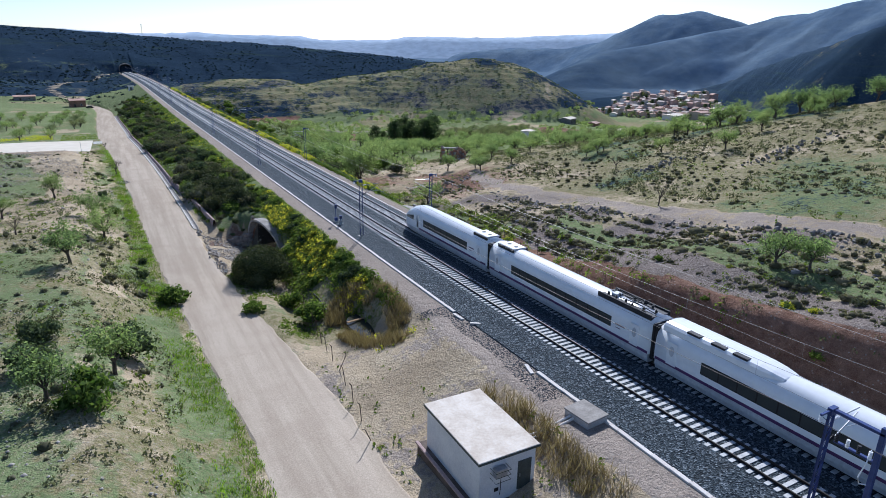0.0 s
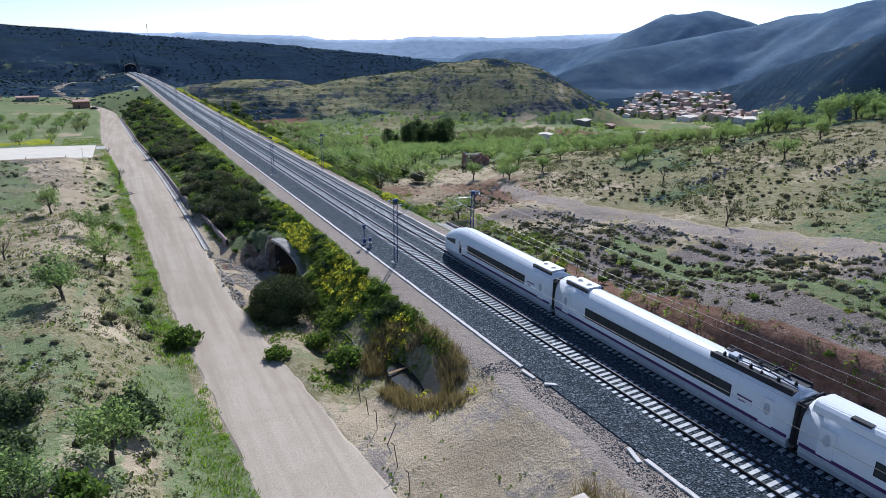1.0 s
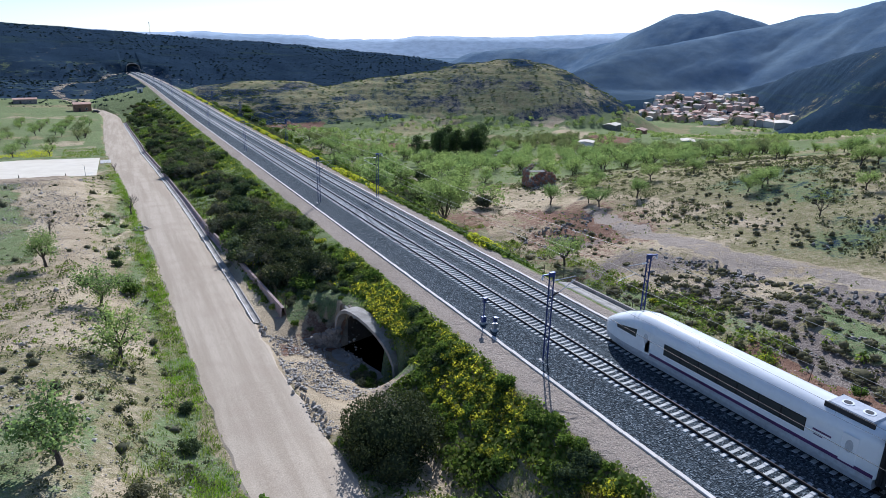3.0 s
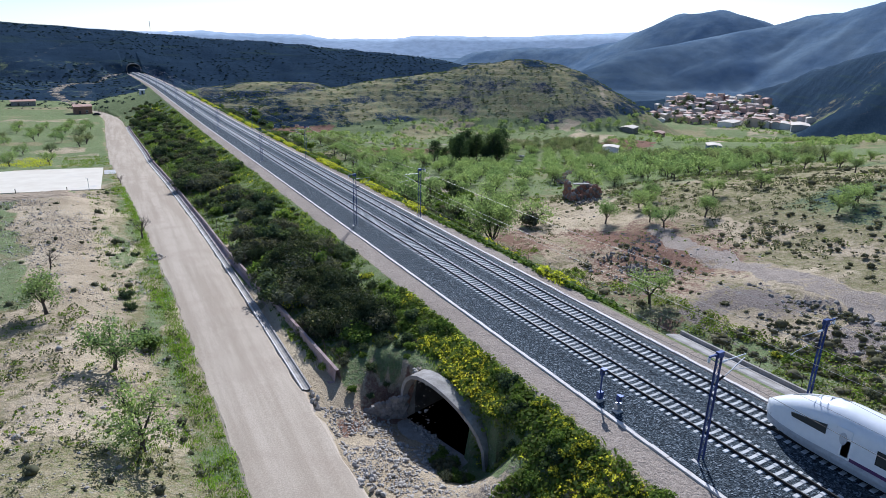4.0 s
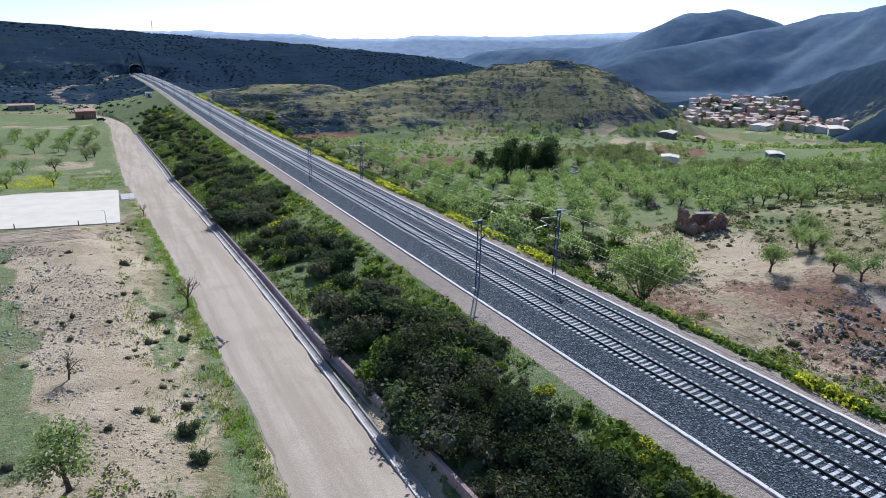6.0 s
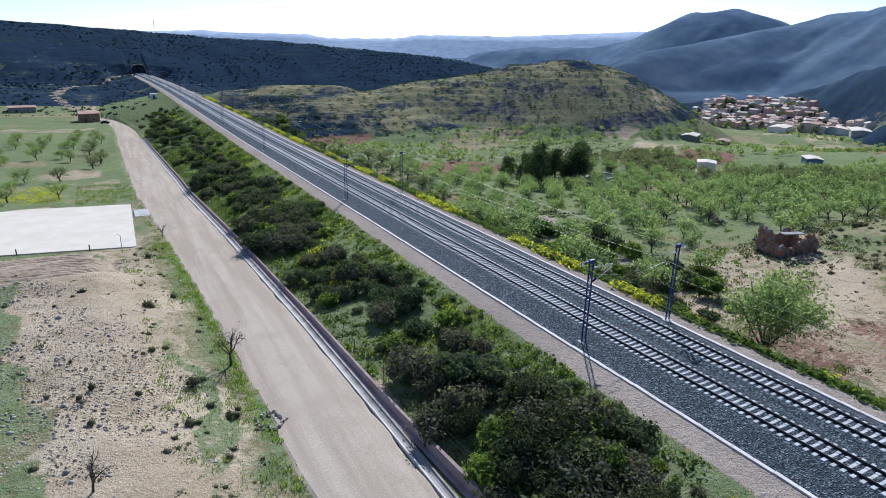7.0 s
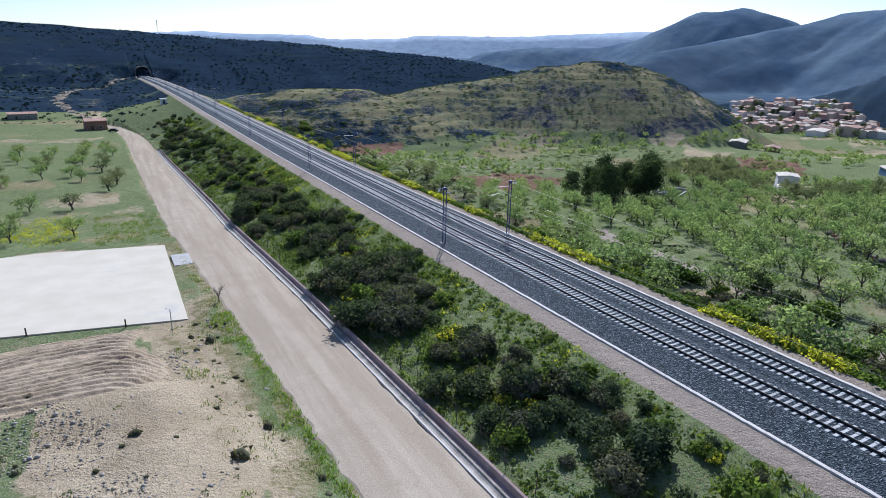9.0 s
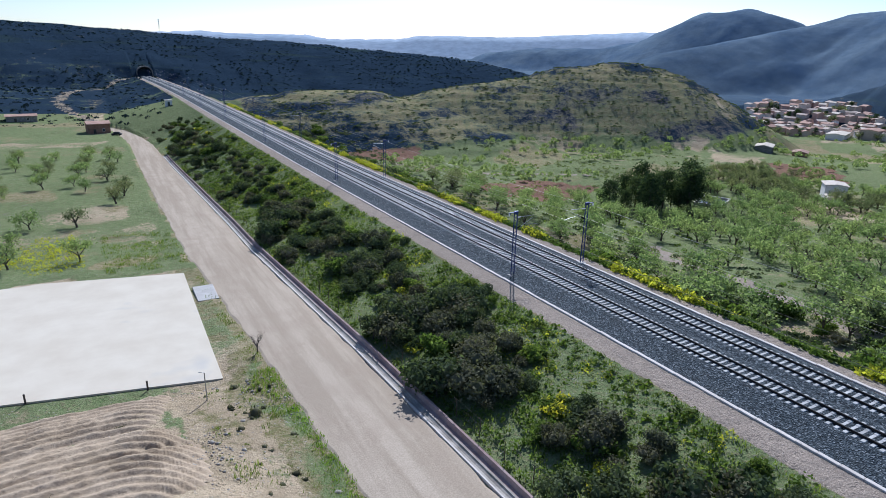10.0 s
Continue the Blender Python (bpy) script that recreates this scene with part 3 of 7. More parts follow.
    grass = np.where(brow & (xs >= 28.5) & (xs < 33.5), 0.75 + 0.5 * (n2 - 0.5), grass)
    scree = np.where(brow & (xs >= 28.5) & (xs < 33.5), 0.1, scree)
    scree = np.where((xs > 30) & (x < 42) & (y < -22) & ((xs > 33.5) | ~brow), 0.50 + 0.8 * (n2 - 0.5), scree)
    soil = np.where((xs > 26) & (x < 42) & (y < -22), 0.62 + 0.5 * (n1 - 0.5), soil)
    scree = np.where(hill > 0.3, 0.40 + 0.7 * (n1 - 0.5), scree)
    soil = soil * (1 - 0.7 * hill)
    grass = grass * (1 - 0.3 * hill)
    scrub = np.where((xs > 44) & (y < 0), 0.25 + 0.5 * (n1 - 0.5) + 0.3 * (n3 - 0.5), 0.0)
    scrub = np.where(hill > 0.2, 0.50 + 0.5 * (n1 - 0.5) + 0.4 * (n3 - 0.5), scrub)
    # Far hills take the woodland tone that has haze painted in.
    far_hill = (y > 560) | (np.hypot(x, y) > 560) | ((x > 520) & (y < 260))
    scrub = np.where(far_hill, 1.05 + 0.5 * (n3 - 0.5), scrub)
    # The spur takes most of that hazed tone, with some green showing.
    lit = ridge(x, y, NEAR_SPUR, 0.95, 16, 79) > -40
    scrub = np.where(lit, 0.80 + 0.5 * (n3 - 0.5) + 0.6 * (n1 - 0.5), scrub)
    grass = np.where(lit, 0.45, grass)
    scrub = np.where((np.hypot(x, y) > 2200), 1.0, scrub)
    # the patchwork of plots in the valley and beyond the slab
    a1, a2, a3, line = parcels(x, y, 46, 27, 33, 301)
    plots = sstep(26, 34, xs) * sstep(40, 62, y + 34 * (1 - sstep(38, 50, x))) * (1 - sstep(0.2, 0.5, hill)) * (1 - sstep(480, 560, np.hypot(x, y)))
    grass = grass * (1 - plots) + plots * (0.30 + 0.75 * a1 + 0.4 * (n1 - 0.5))
    soil = soil * (1 - plots) + plots * (0.15 + 0.85 * (a2 > 0.68) + 0.4 * (n1 - 0.5))
    red = plots * np.where((a3 > 0.94) | (np.abs(x - 58) + np.abs(y - 242) < 22), 0.75, 0.12)
    grass = grass + 0.35 * plots * line
    b1, b2, b3, line2 = parcels(x, y, 38, 21, -6, 302)
    west_plots = (x < le - 3) & (y > 100) & (y < 350)
    grass = np.where(west_plots, 0.45 + 0.5 * b1 + 0.5 * (n1 - 0.5), grass)
    soil = np.where(west_plots, 0.12 + 0.6 * (b2 > 0.75) + 0.5 * (n2 - 0.5), soil)
    grass = np.where(west_plots, grass + 0.4 * line2, grass)
    red = red + 0.30 * hill * (n1 > 0.35) + np.where((xs > 17.5) & (xs < 23.2) & (y < -66), 1.0, 0.0) + np.where((xs > 22) & (y > -42) & (y < 8) & (x < 56), 0.42 + 0.7 * (n1 - 0.5), 0.0)
    gravel = np.where((xs >= -2.75 + 0.5 * (n2 - 0.5)) & (xs <= 14.2) & (y < 640), 1.0, 0.0)
    gravel = np.where((xs < -2.75) & (x > re - 1) & (y < -84), 0.22 * sstep(-84, -90, y) + 0.45 * (n2 - 0.2), gravel)
    soil = np.where((xs < -2.75) & (x > re - 1) & (y < -84), 1.0, soil)
    grass = np.where((xs < -2.75) & (x > re - 1) & (y < -86), 0.22 + 0.4 * (n2 - 0.5), grass)
    bed = (x < -8.2) & (x > re - 1) & (y < -40.5) & (y > -60)
    soil = np.where(bed, 1.1, soil)
    grass = np.where(bed, 0.1 + 0.4 * (n2 - 0.5), grass)
    scree = np.where(bed, 0.15 + 0.5 * (n2 - 0.5), scree)
    cu, cv = culvert_uv(x, y)
    rocky = (cu < -3.5) & (cu > -8.0) & (cv < 0.2) & (x > re)
    grass, soil, red = np.where(rocky, 0.12, grass), np.where(rocky, 0.9, soil), np.where(rocky, 0.5 + 0.6 * (n2 - 0.5), red)
    dirt = (x > re - 0.3) & (x < re + np.interp(y, (-42, -20, 5), (3.2, 2.2, 0.8))) & (y > -43) & (y < 5)
    grass, soil, scree = np.where(dirt, 0.0, grass), np.where(dirt, 1.1, soil), np.where(dirt, 0.0, scree)
    # the worn path across the fallow field, and the greener field beyond its edge
    walked = np.interp(y, (0, 3, 7, 13, 18, 21, 24, 29), (-34.3, -35.0, -36.1, -37.9, -40.5, -42.7, -42.4, -40.0))
    near = (np.abs(x - walked) < 0.5 + 0.4 * n2) & (y > 0) & (y < 31)
    grass, soil, gravel = np.where(near, 0.0, grass), np.where(near, 1.1, soil), np.where(near, 0.0, gravel)
    beyond = (x < np.interp(y, (-14, -1, 7, 20, 30), (-38.2, -38.9, -40.0, -44.4, -47.0))) & (y > -14) & (y < 40)
    grass, soil = np.where(beyond, 0.72 + 0.5 * (n2 - 0.5), grass), np.where(beyond, 0.2, soil)
    track2 = np.interp(y, (-140, -106, -74, -47, -24, -12), (44.5, 44.1, 42.5, 41.0, 44.0, 52.0))
    on_trail = (np.abs(x - track2) < 1.9 + 1.0 * n2) & (y < -12)
    gravel = np.where(on_trail, 0.62, gravel)
    soil = np.where(on_trail, 1.1, soil)
    grass = np.where(on_trail, 0.05, grass)
    scree = np.where(on_trail, 0.1, scree)
    gravel = np.where((np.abs(x - 30 - 0.35 * (y - 10)) < 1.6) & (y > 14) & (y < 95), 0.8, gravel)
    soil = np.where(np.abs(x - 230 - 0.9 * (y - 200)) < 3, 1.0, soil)
    trail = np.interp(y, (345, 380, 441, 471, 520, 555, 575, 600, 625, 640), (-41, -52, -62, -61, -58, -44, -34, -31, -22, -14))
    scrub = np.where((y > 380) & (y < 660) & (xs < -3), 0.75 + 0.4 * (n1 - 0.5), scrub)
    on_trail = (np.abs(x - trail) < 2.8) & (y > 345) & (y < 640) & (xs < -3)
    soil, scrub, grass = np.where(on_trail, 0.8, soil), np.where(on_trail, 0.5, scrub), np.where(on_trail, 0.1, grass)
    for way, half in ((((-95, 650), (-82, 672), (-70, 700), (-52, 742), (-33, 785)), 3.2), (((-64, 640), (-52, 632), (-40, 620)), 2.2)):
        for (xa, ya), (xb, yb) in zip(way, way[1:]):
            q = np.clip(((x - xa) * (xb - xa) + (y - ya) * (yb - ya)) / ((xb - xa) ** 2 + (yb - ya) ** 2), 0, 1)
            near = np.hypot(x - xa - q * (xb - xa), y - ya - q * (yb - ya)) < half
            soil, scrub, grass = np.where(near, 0.6, soil), np.where(near, 0.72, scrub), np.where(near, 0.2, grass)
    lane = np.interp(x, (44, 60, 69, 83, 97, 107, 120), (220, 214, 207, 205, 198, 189, 184))
    near = (np.abs(y - lane) < 1.7) & (x > 36) & (x < 122)
    gravel = np.where(near, 0.95, gravel)
    grass, soil, scree, red = (np.clip(v, 0, 1.2) for v in (grass, soil, scree, red))
    return np.stack([grass, soil, scree], -1), np.stack([gravel, np.clip(red, 0, 1.2), np.clip(scrub, 0, 1.2)], -1)


nyg, nxg = GX.shape
gm = bpy.data.meshes.new("ground")
gi = np.arange(nyg * nxg).reshape(nyg, nxg)
quads = np.stack([gi[:-1, :-1], gi[:-1, 1:], gi[1:, 1:], gi[1:, :-1]], -1).reshape(-1, 4)
mid = quads[:, [0, 2]]
fx, fy, fz = (a.ravel()[mid].mean(1) for a in (GX, GY, GZ))
cu, cv = culvert_uv(fx, fy)
crown = -5.4 + 4.6 * np.clip(1 - (np.abs(cu + 0.9) / 4.6) ** 2.2, 0, 1)
quads = quads[~((np.abs(cu) < 4.7) & (cv > -0.6) & (cv < 0.8) & (fz < crown))]
gm.vertices.add(nyg * nxg)
gm.vertices.foreach_set("co", np.stack([GX, GY, GZ], -1).ravel())
gm.loops.add(quads.size)
gm.loops.foreach_set("vertex_index", quads.ravel())
gm.polygons.add(len(quads))
gm.polygons.foreach_set("loop_start", np.arange(0, quads.size, 4))
gm.update(calc_edges=True)
gm.polygons.foreach_set("use_smooth", np.ones(len(quads), bool))
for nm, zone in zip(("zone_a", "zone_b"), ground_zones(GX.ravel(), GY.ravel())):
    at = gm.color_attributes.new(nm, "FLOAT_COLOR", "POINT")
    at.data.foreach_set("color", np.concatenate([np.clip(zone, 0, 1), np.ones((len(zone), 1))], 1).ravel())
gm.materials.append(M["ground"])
gm.validate()
ground = tagged(new("ground", gm), "dry grassy valley with bare soil, scree and scrub hills", "ground", "", "structure")

# the ploughed plot below the slab
fx, fy = np.meshgrid(np.linspace(-70, -34.6, 170), np.linspace(37, 58.0, 140))
wave = (fy - 0.22 * fx + 1.6 * np.sin(fx * 0.16) + 4.0 * sstep(-42, -35, fx) ** 2) * 6.3
edge = sstep(0, 4.0, -34.6 - fx + 2.2 * (hash_noise(fx, fy, 3, 9) - 0.5)) * sstep(0, 3.5, fy - 37 - 1.5 * hash_noise(fx, fy, 4, 13)) * sstep(0, 0.6, 58.0 - fy)
fz = height(fx, fy) - 0.30 + (0.44 + (0.12 * np.sin(wave) - 0.22 * np.exp(-((fy - 50.5 - 0.22 * (fx + 40) + 1.6 * np.sin(fx * 0.16)) / 0.35) ** 2) - 0.22 * np.exp(-((fy - 46.5 - 0.22 * (fx + 42) + 1.6 * np.sin(fx * 0.16)) / 0.35) ** 2)) * (0.6 + 0.8 * hash_noise(fx, fy, 2.5, 10)) + 0.12 * hash_noise(fx, fy, 0.45, 11) + 0.14 * hash_noise(fx, fy, 1.3, 12)) * edge
fi = np.arange(fx.size).reshape(fx.shape)
plot = new("ploughed_field", mesh_from("ploughed_field", np.stack([fx, fy, fz], -1).reshape(-1, 3).tolist(), np.stack([fi[:-1, :-1], fi[:-1, 1:], fi[1:, 1:], fi[1:, :-1]], -1).reshape(-1, 4).tolist(), M["ploughed"], True))
tagged(plot, "bare ploughed soil in shallow furrows", "field", "", "structure")

# the dirt road beside the line
road_ys = list(np.arange(-165, 346, 0.8))
strip("road", road_ys, lambda y: [(road_x(y) + q * (road_half(y) + 0.55 * (float(hash_noise(7.7 * q, y, 1.6, 61)) - 0.6)), road_z(y) - 0.02 + 0.10 * (1 - q * q) - 0.14 * (abs(q) > 0.98)) for q in (-1.06, -0.97, -0.6, -0.2, 0.2, 0.6, 0.97, 1.06)], M["road"], label="pale dusty gravel road with faint wheel tracks", category="road")

# ---- the railway ----
LEFT_TRACK, RIGHT_TRACK, LEFT_CURB, RIGHT_CURB = 4.55, 9.05, 0.0, 12.17
RAIL_TOP = 0.62
line_ys = list(np.arange(-165, 662, 3.0))
strip("track_bed", line_ys, lambda y: [(track_x(y) + a, float(track_z(y)) + b) for a, b in ((0.17, -0.3), (0.19, 0.03), (1.5, 0.14), (2.9, 0.40), (6.2, 0.42), (6.8, 0.30), (7.4, 0.42), (10.6, 0.40), (11.7, 0.05), (11.95, -0.3))], M["ballast"], label="bed of dark grey crushed stone ballast under two tracks", category="ballast")


def rail_outline(y, x, sx=1):
    z = float(track_z(y)) + RAIL_TOP
    c = track_x(y) + x
    return [(c + a, z + b) for a, b in ((-0.07, -0.16), (-0.07, -0.14), (-0.012, -0.12), (-0.012, -0.045), (-0.037, -0.03), (-0.037, 0.0), (0.037, 0.0), (0.037, -0.03), (0.012, -0.045), (0.012, -0.12), (0.07, -0.14), (0.07, -0.16))]


def sleeper_mesh():
    bm = bmesh.new()
    for a, b, w in ((-1.3, -0.35, 0.15), (0.35, 1.3, 0.15)):
        box(bm, a, b, -w, w, -0.2, 0.0, bevel=0.03)
    box(bm, -0.36, 0.36, -0.11, 0.11, -0.2, -0.035)
    me = bpy.data.meshes.new("sleeper")
    bm.to_mesh(me)
    bm.free()
    me.materials.append(M["sleeper"])
    return me


def railway_track(centre, label):
    track = thing("railway_track", label, "railway track", group="tracks of the line")
    for side in (-0.7525, 0.7525):
        ob = strip("rail", line_ys, lambda y: rail_outline(y, centre + side), M["rail"], kind="", parent=track)
        tagged(ob, "brown steel rail with a shiny worn top")
    me = sleeper_mesh()
    pos = np.arange(-164.7, 655, 0.6)
    order = (pos > -90) & (pos < 90)
    for y in pos[order][:300]:
        shared("sleeper", me, track, pose(track_x(y) + centre, y, float(track_z(y)) + RAIL_TOP - 0.165))
    rest = np.concatenate([pos[~order], pos[order][300:]])
    v0 = np.array([(sx * 1.3, sy * 0.14, sz) for sz in (-0.18, 0) for sy in (-1, 1) for sx in (-1, 1)])
    f0 = np.array([(4, 5, 7, 6), (0, 2, 3, 1), (0, 1, 5, 4), (2, 6, 7, 3), (0, 4, 6, 2), (1, 3, 7, 5)])
    off = np.stack([track_x(rest) + centre, rest, track_z(rest) + RAIL_TOP - 0.165], -1)
    vs = (v0[None] + off[:, None]).reshape(-1, 3)
    fs = (f0[None] + 8 * np.arange(len(rest))[:, None, None]).reshape(-1, 4)
    ob = new("sleeper_row", mesh_from("sleeper_row", vs.tolist(), fs.tolist(), M["sleeper"]))
    ob.parent = track
    tagged(ob, "row of concrete sleepers farther along the track", kind="stuff")
    return track


railway_track(LEFT_TRACK, "empty ballasted track with pale concrete sleepers beside the path")
railway_track(RIGHT_TRACK, "ballasted track with concrete sleepers under the white train")


def curb(centre, width, name, label, gap=(0, 0)):
    """The pale cable-trough line along the ballast, laid as single lids."""
    base = thing(name, label, "curb", kind="structure")
    bm = bmesh.new()
    box(bm, -width / 2, width / 2, -0.735, 0.735, -0.25, 0.0, bevel=0.012)
    me = bpy.data.meshes.new("lid")
    bm.to_mesh(me)
    bm.free()
    me.materials.append(M["white_concrete"])
    r = np.random.default_rng(11)
    for y in np.arange(-130, 165, 1.5):
        if gap[0] < y < gap[1]:
            continue
        shared("lid", me, base, pose(track_x(y) + centre + r.normal(0, 0.012), y, float(track_z(y)) + 0.07 + r.normal(0, 0.008), 0, 0, r.normal(0, 0.5)))
    for ys, in ((list(np.arange(-165, -131, 4.0)) + [-130.75],), ([164.25] + list(np.arange(168, 655, 5.0)),)):
        ob = strip("trough", ys, lambda y: [(track_x(y) + centre + a, float(track_z(y)) + b) for a, b in ((-width / 2, -0.2), (-width / 2, 0.07), (width / 2, 0.07), (width / 2, -0.2))], M["white_concrete"], kind="", parent=base)
    return base


curb(LEFT_CURB, 0.32, "curb_west", "white concrete cable trough lids along the ballast edge", (-105.6, -91.6))
for x, y, a in ((-0.25, -93.0, 8), (0.55, -95.2, 64), (-0.35, -104.6, -14)):
    loose = thing("trough_lid", "loose white concrete trough lid lying beside the ballast", "lid", pose(x, y, float(track_z(y)) + 0.06, 3, 4, a), "loose lids")
    part("slab", boxes((-0.16, 0.16, -0.7, 0.7, -0.1, 0.03), bevel=0.012), M["white_concrete"], loose)
curb(RIGHT_CURB, 0.32, "curb_east", "white concrete cable trough lids beside the far track")

# ---- plants ----
def leaf_quads(centres, normals, size, r, slim=0.55):
    """One small rhombic leaf or sprig at each centre."""
    n = len(centres)
    a = np.cross(normals, r.normal(size=(n, 3)))
    a /= np.linalg.norm(a, axis=1)[:, None] + 1e-9
    b = np.cross(normals, a)
    s = (size * r.uniform(0.6, 1.35, n))[:, None]
    tilt = normals * s * r.uniform(-0.35, 0.35, n)[:, None]
    v = np.stack([centres - a * s - tilt, centres + b * s * slim, centres + a * s + tilt, centres - b * s * slim], 1).reshape(-1, 3)
    f = np.arange(4 * n).reshape(n, 4)
    return v, f


def ball_points(n, r, flat=1.0, low=-0.35):
    d = r.normal(size=(n * 3, 3))
    d /= np.linalg.norm(d, axis=1)[:, None]
    d = d[d[:, 2] > low][:n]
    return d * np.array([1, 1, flat])


def lumpy(d, seed):
    r = np.random.default_rng(seed)
    out = np.ones(len(d))
    for _ in range(9):
        c = r.normal(size=3)
        c /= np.linalg.norm(c)
        out += 0.24 * np.exp(-6 * (1 - d @ c)) * r.uniform(-0.7, 1.0)
    return out


def shrub_mesh(name, material, seed, leaves=620, size=0.115, flat=0.85, shell=0.30, upright=0.0, lobes=6, core=0.62, stray=0.06):
    """A bush of radius about one: several uneven lobes of leaves round solid hearts, with stray sprigs."""
    r = np.random.default_rng(seed)
    cen, rads = [np.array([0, 0, 0.42 * flat])], [core]
    for i in range(lobes):
        a, d = 2 * math.pi * (i + r.uniform(-0.35, 0.35)) / lobes, r.uniform(0.42, 0.78)
        q = r.uniform(0.26, 0.48)
        cen.append(np.array([d * math.cos(a), d * math.sin(a), r.uniform(0.3, 0.9) * flat * (1.15 - d * 0.6)]))
        rads.append(q)
    cen, rads = np.array(cen), np.array(rads)
    share = rads ** 2 / (rads ** 2).sum()
    vs, fs, at = [], [], 0
    for i in range(len(rads)):
        d = ball_points(max(20, int(leaves * 1.35 * share[i])), r, 1.0, -0.6)
        reach = lumpy(d, seed + i) * (1 + 2 * stray * r.normal(size=len(d)) - shell * r.random(len(d)) ** 1.5)
        reach += (r.random(len(d)) < stray) * r.uniform(0.1, 0.4, len(d))
        c = cen[i] + d * (rads[i] * reach)[:, None] * np.array([1, 1, 0.7 + 0.3 * flat])
        gap = np.linalg.norm(c[:, None] - cen[None], axis=2) / rads[None]
        gap[:, i] = 9
        ok = (gap.min(1) > 0.72) & (c[:, 2] > -0.05)
        c, d = c[ok], d[ok]
        nrm = d + 0.75 * r.normal(size=d.shape) + np.array([0, 0, upright])
        nrm /= np.linalg.norm(nrm, axis=1)[:, None]
        v, f = leaf_quads(c, nrm, size, r)
        vs.append(v)
        fs += [tuple(int(q) + at for q in p) for p in f]
        at += len(v)
    bm = bmesh.new()
    bmesh.ops.create_icosphere(bm, subdivisions=1, radius=1.0)
    cv = np.array([q.co[:] for q in bm.verts])
    cf = [[q.index for q in p.verts] for p in bm.faces]
    bm.free()
    for i in range(len(rads)):
        v = cen[i] + cv * rads[i] * 0.72 * np.array([1, 1, 0.7 + 0.3 * flat])
        v[:, 2] = np.maximum(v[:, 2], -0.12)
        vs.append(v)
        fs += [tuple(q + at for q in p) for p in cf]
        at += len(v)
    return mesh_from(name, np.concatenate(vs), fs, material)


def branch_points(r, start, way, length, n=4, bend=0.25, lift=0.15):
    pts = [Vector(start)]
    w = Vector(way).normalized()
    for _ in range(n):
        w = (w + Vector(r.normal(size=3) * bend) + Vector((0, 0, lift))).normalized()
        pts.append(pts[-1] + w * (length / n))
    return pts


def tree_meshes(seed, tall=4.0, spread=1.8, trunk=0.9, thick=0.13, limbs=5, leaves=650, size=0.15, material=None, twigs=3, clump=0.55, bare=False):
    """Trunk with limbs, and a crown of leaf clumps at the ends of its branches."""
    r = np.random.default_rng(seed)
    bm = bmesh.new()
    top = Vector((r.normal(0, 0.12), r.normal(0, 0.12), trunk))
    tube(bm, [(0, 0, -0.25), (0.02, 0, 0.25 * trunk), top], [thick * 1.35, thick, thick * 0.85], 7)
    ends = []
    for i in range(limbs):
        a = 2 * math.pi * (i + r.uniform(-0.3, 0.3)) / limbs
        ways = (math.cos(a) * spread, math.sin(a) * spread, (tall - trunk) * r.uniform(0.55, 0.95))
        pts = branch_points(r, top - Vector((0, 0, 0.08)), ways, Vector(ways).length * r.uniform(0.75, 1.0), 4, 0.16, 0.05)
        tube(bm, pts, [thick * 0.62, thick * 0.5, thick * 0.36, thick * 0.24, thick * 0.12], 5)
        ends += [pts[-1], pts[-2]]
        for _ in range(twigs):
            j = int(r.integers(2, 4))
            side = Vector(ways).normalized() + Vector(r.normal(size=3) * 0.8)
            tw = branch_points(r, pts[j], side, spread * r.uniform(0.4, 0.75), 3, 0.25, 0.1)
            tube(bm, tw, [thick * 0.3, thick * 0.2, thick * 0.13, thick * 0.05], 4)
            ends += [tw[-1], tw[-2]]
            if bare:
                for _ in range(5):
                    t2 = branch_points(r, tw[int(r.integers(1, 4))], side + Vector(r.normal(size=3)), spread * r.uniform(0.25, 0.5), 2, 0.3, 0.2)
                    tube(bm, t2, [thick * 0.1, thick * 0.07, thick * 0.03], 3)
    tm = bpy.data.meshes.new("trunk")
    bm.to_mesh(tm)
    bm.free()
    tm.materials.append(M["bark"])
    e = np.array([p[:] for p in ends])
    pick = e[r.integers(0, len(e), leaves)]
    c = pick + r.normal(size=(leaves, 3)) * clump * np.array([1, 1, 0.75]) * r.uniform(0.5, 1.0, (leaves, 1))
    v, f = leaf_quads(c, (lambda q: q / np.linalg.norm(q, axis=1)[:, None])(r.normal(size=(leaves, 3)) + np.array([0, 0, 0.5])), size, r)
    cm = mesh_from("crown", v, f, material)
    return tm, cm


def make_tree(name, label, category, meshes, group):
    t = thing(name, label, category, group=group)
    for nm, me in zip(("trunk", "crown"), meshes):
        ob = new(nm, me)
        ob.parent = t
    return t


def stand(x, y, scale=1.0, turn=0.0, sink=0.06, lean=0.0, wide=1.0):
    return Matrix.Translation((x, y, gz(x, y) - sink)) @ pose(0, 0, 0, lean, 0, turn) @ Matrix.Diagonal((scale * wide, scale * wide, scale, 1))


class Kind:
    """A kind of plant in a few shapes; the first of each is the pattern that the rest are copied from."""

    def __init__(self, patterns):
        self.patterns, self.used = patterns, [False] * len(patterns)

    def put(self, i, m, label=""):
        i %= len(self.patterns)
        ob = self.patterns[i]
        if self.used[i]:
            ob = copy_thing(ob, m @ Matrix.Diagonal((1 / ob.scale.x, 1 / ob.scale.y, 1 / ob.scale.z, 1)))
        else:
            ob.matrix_basis = m
            self.used[i] = True
        if label:
            tagged(ob, label)
        return ob


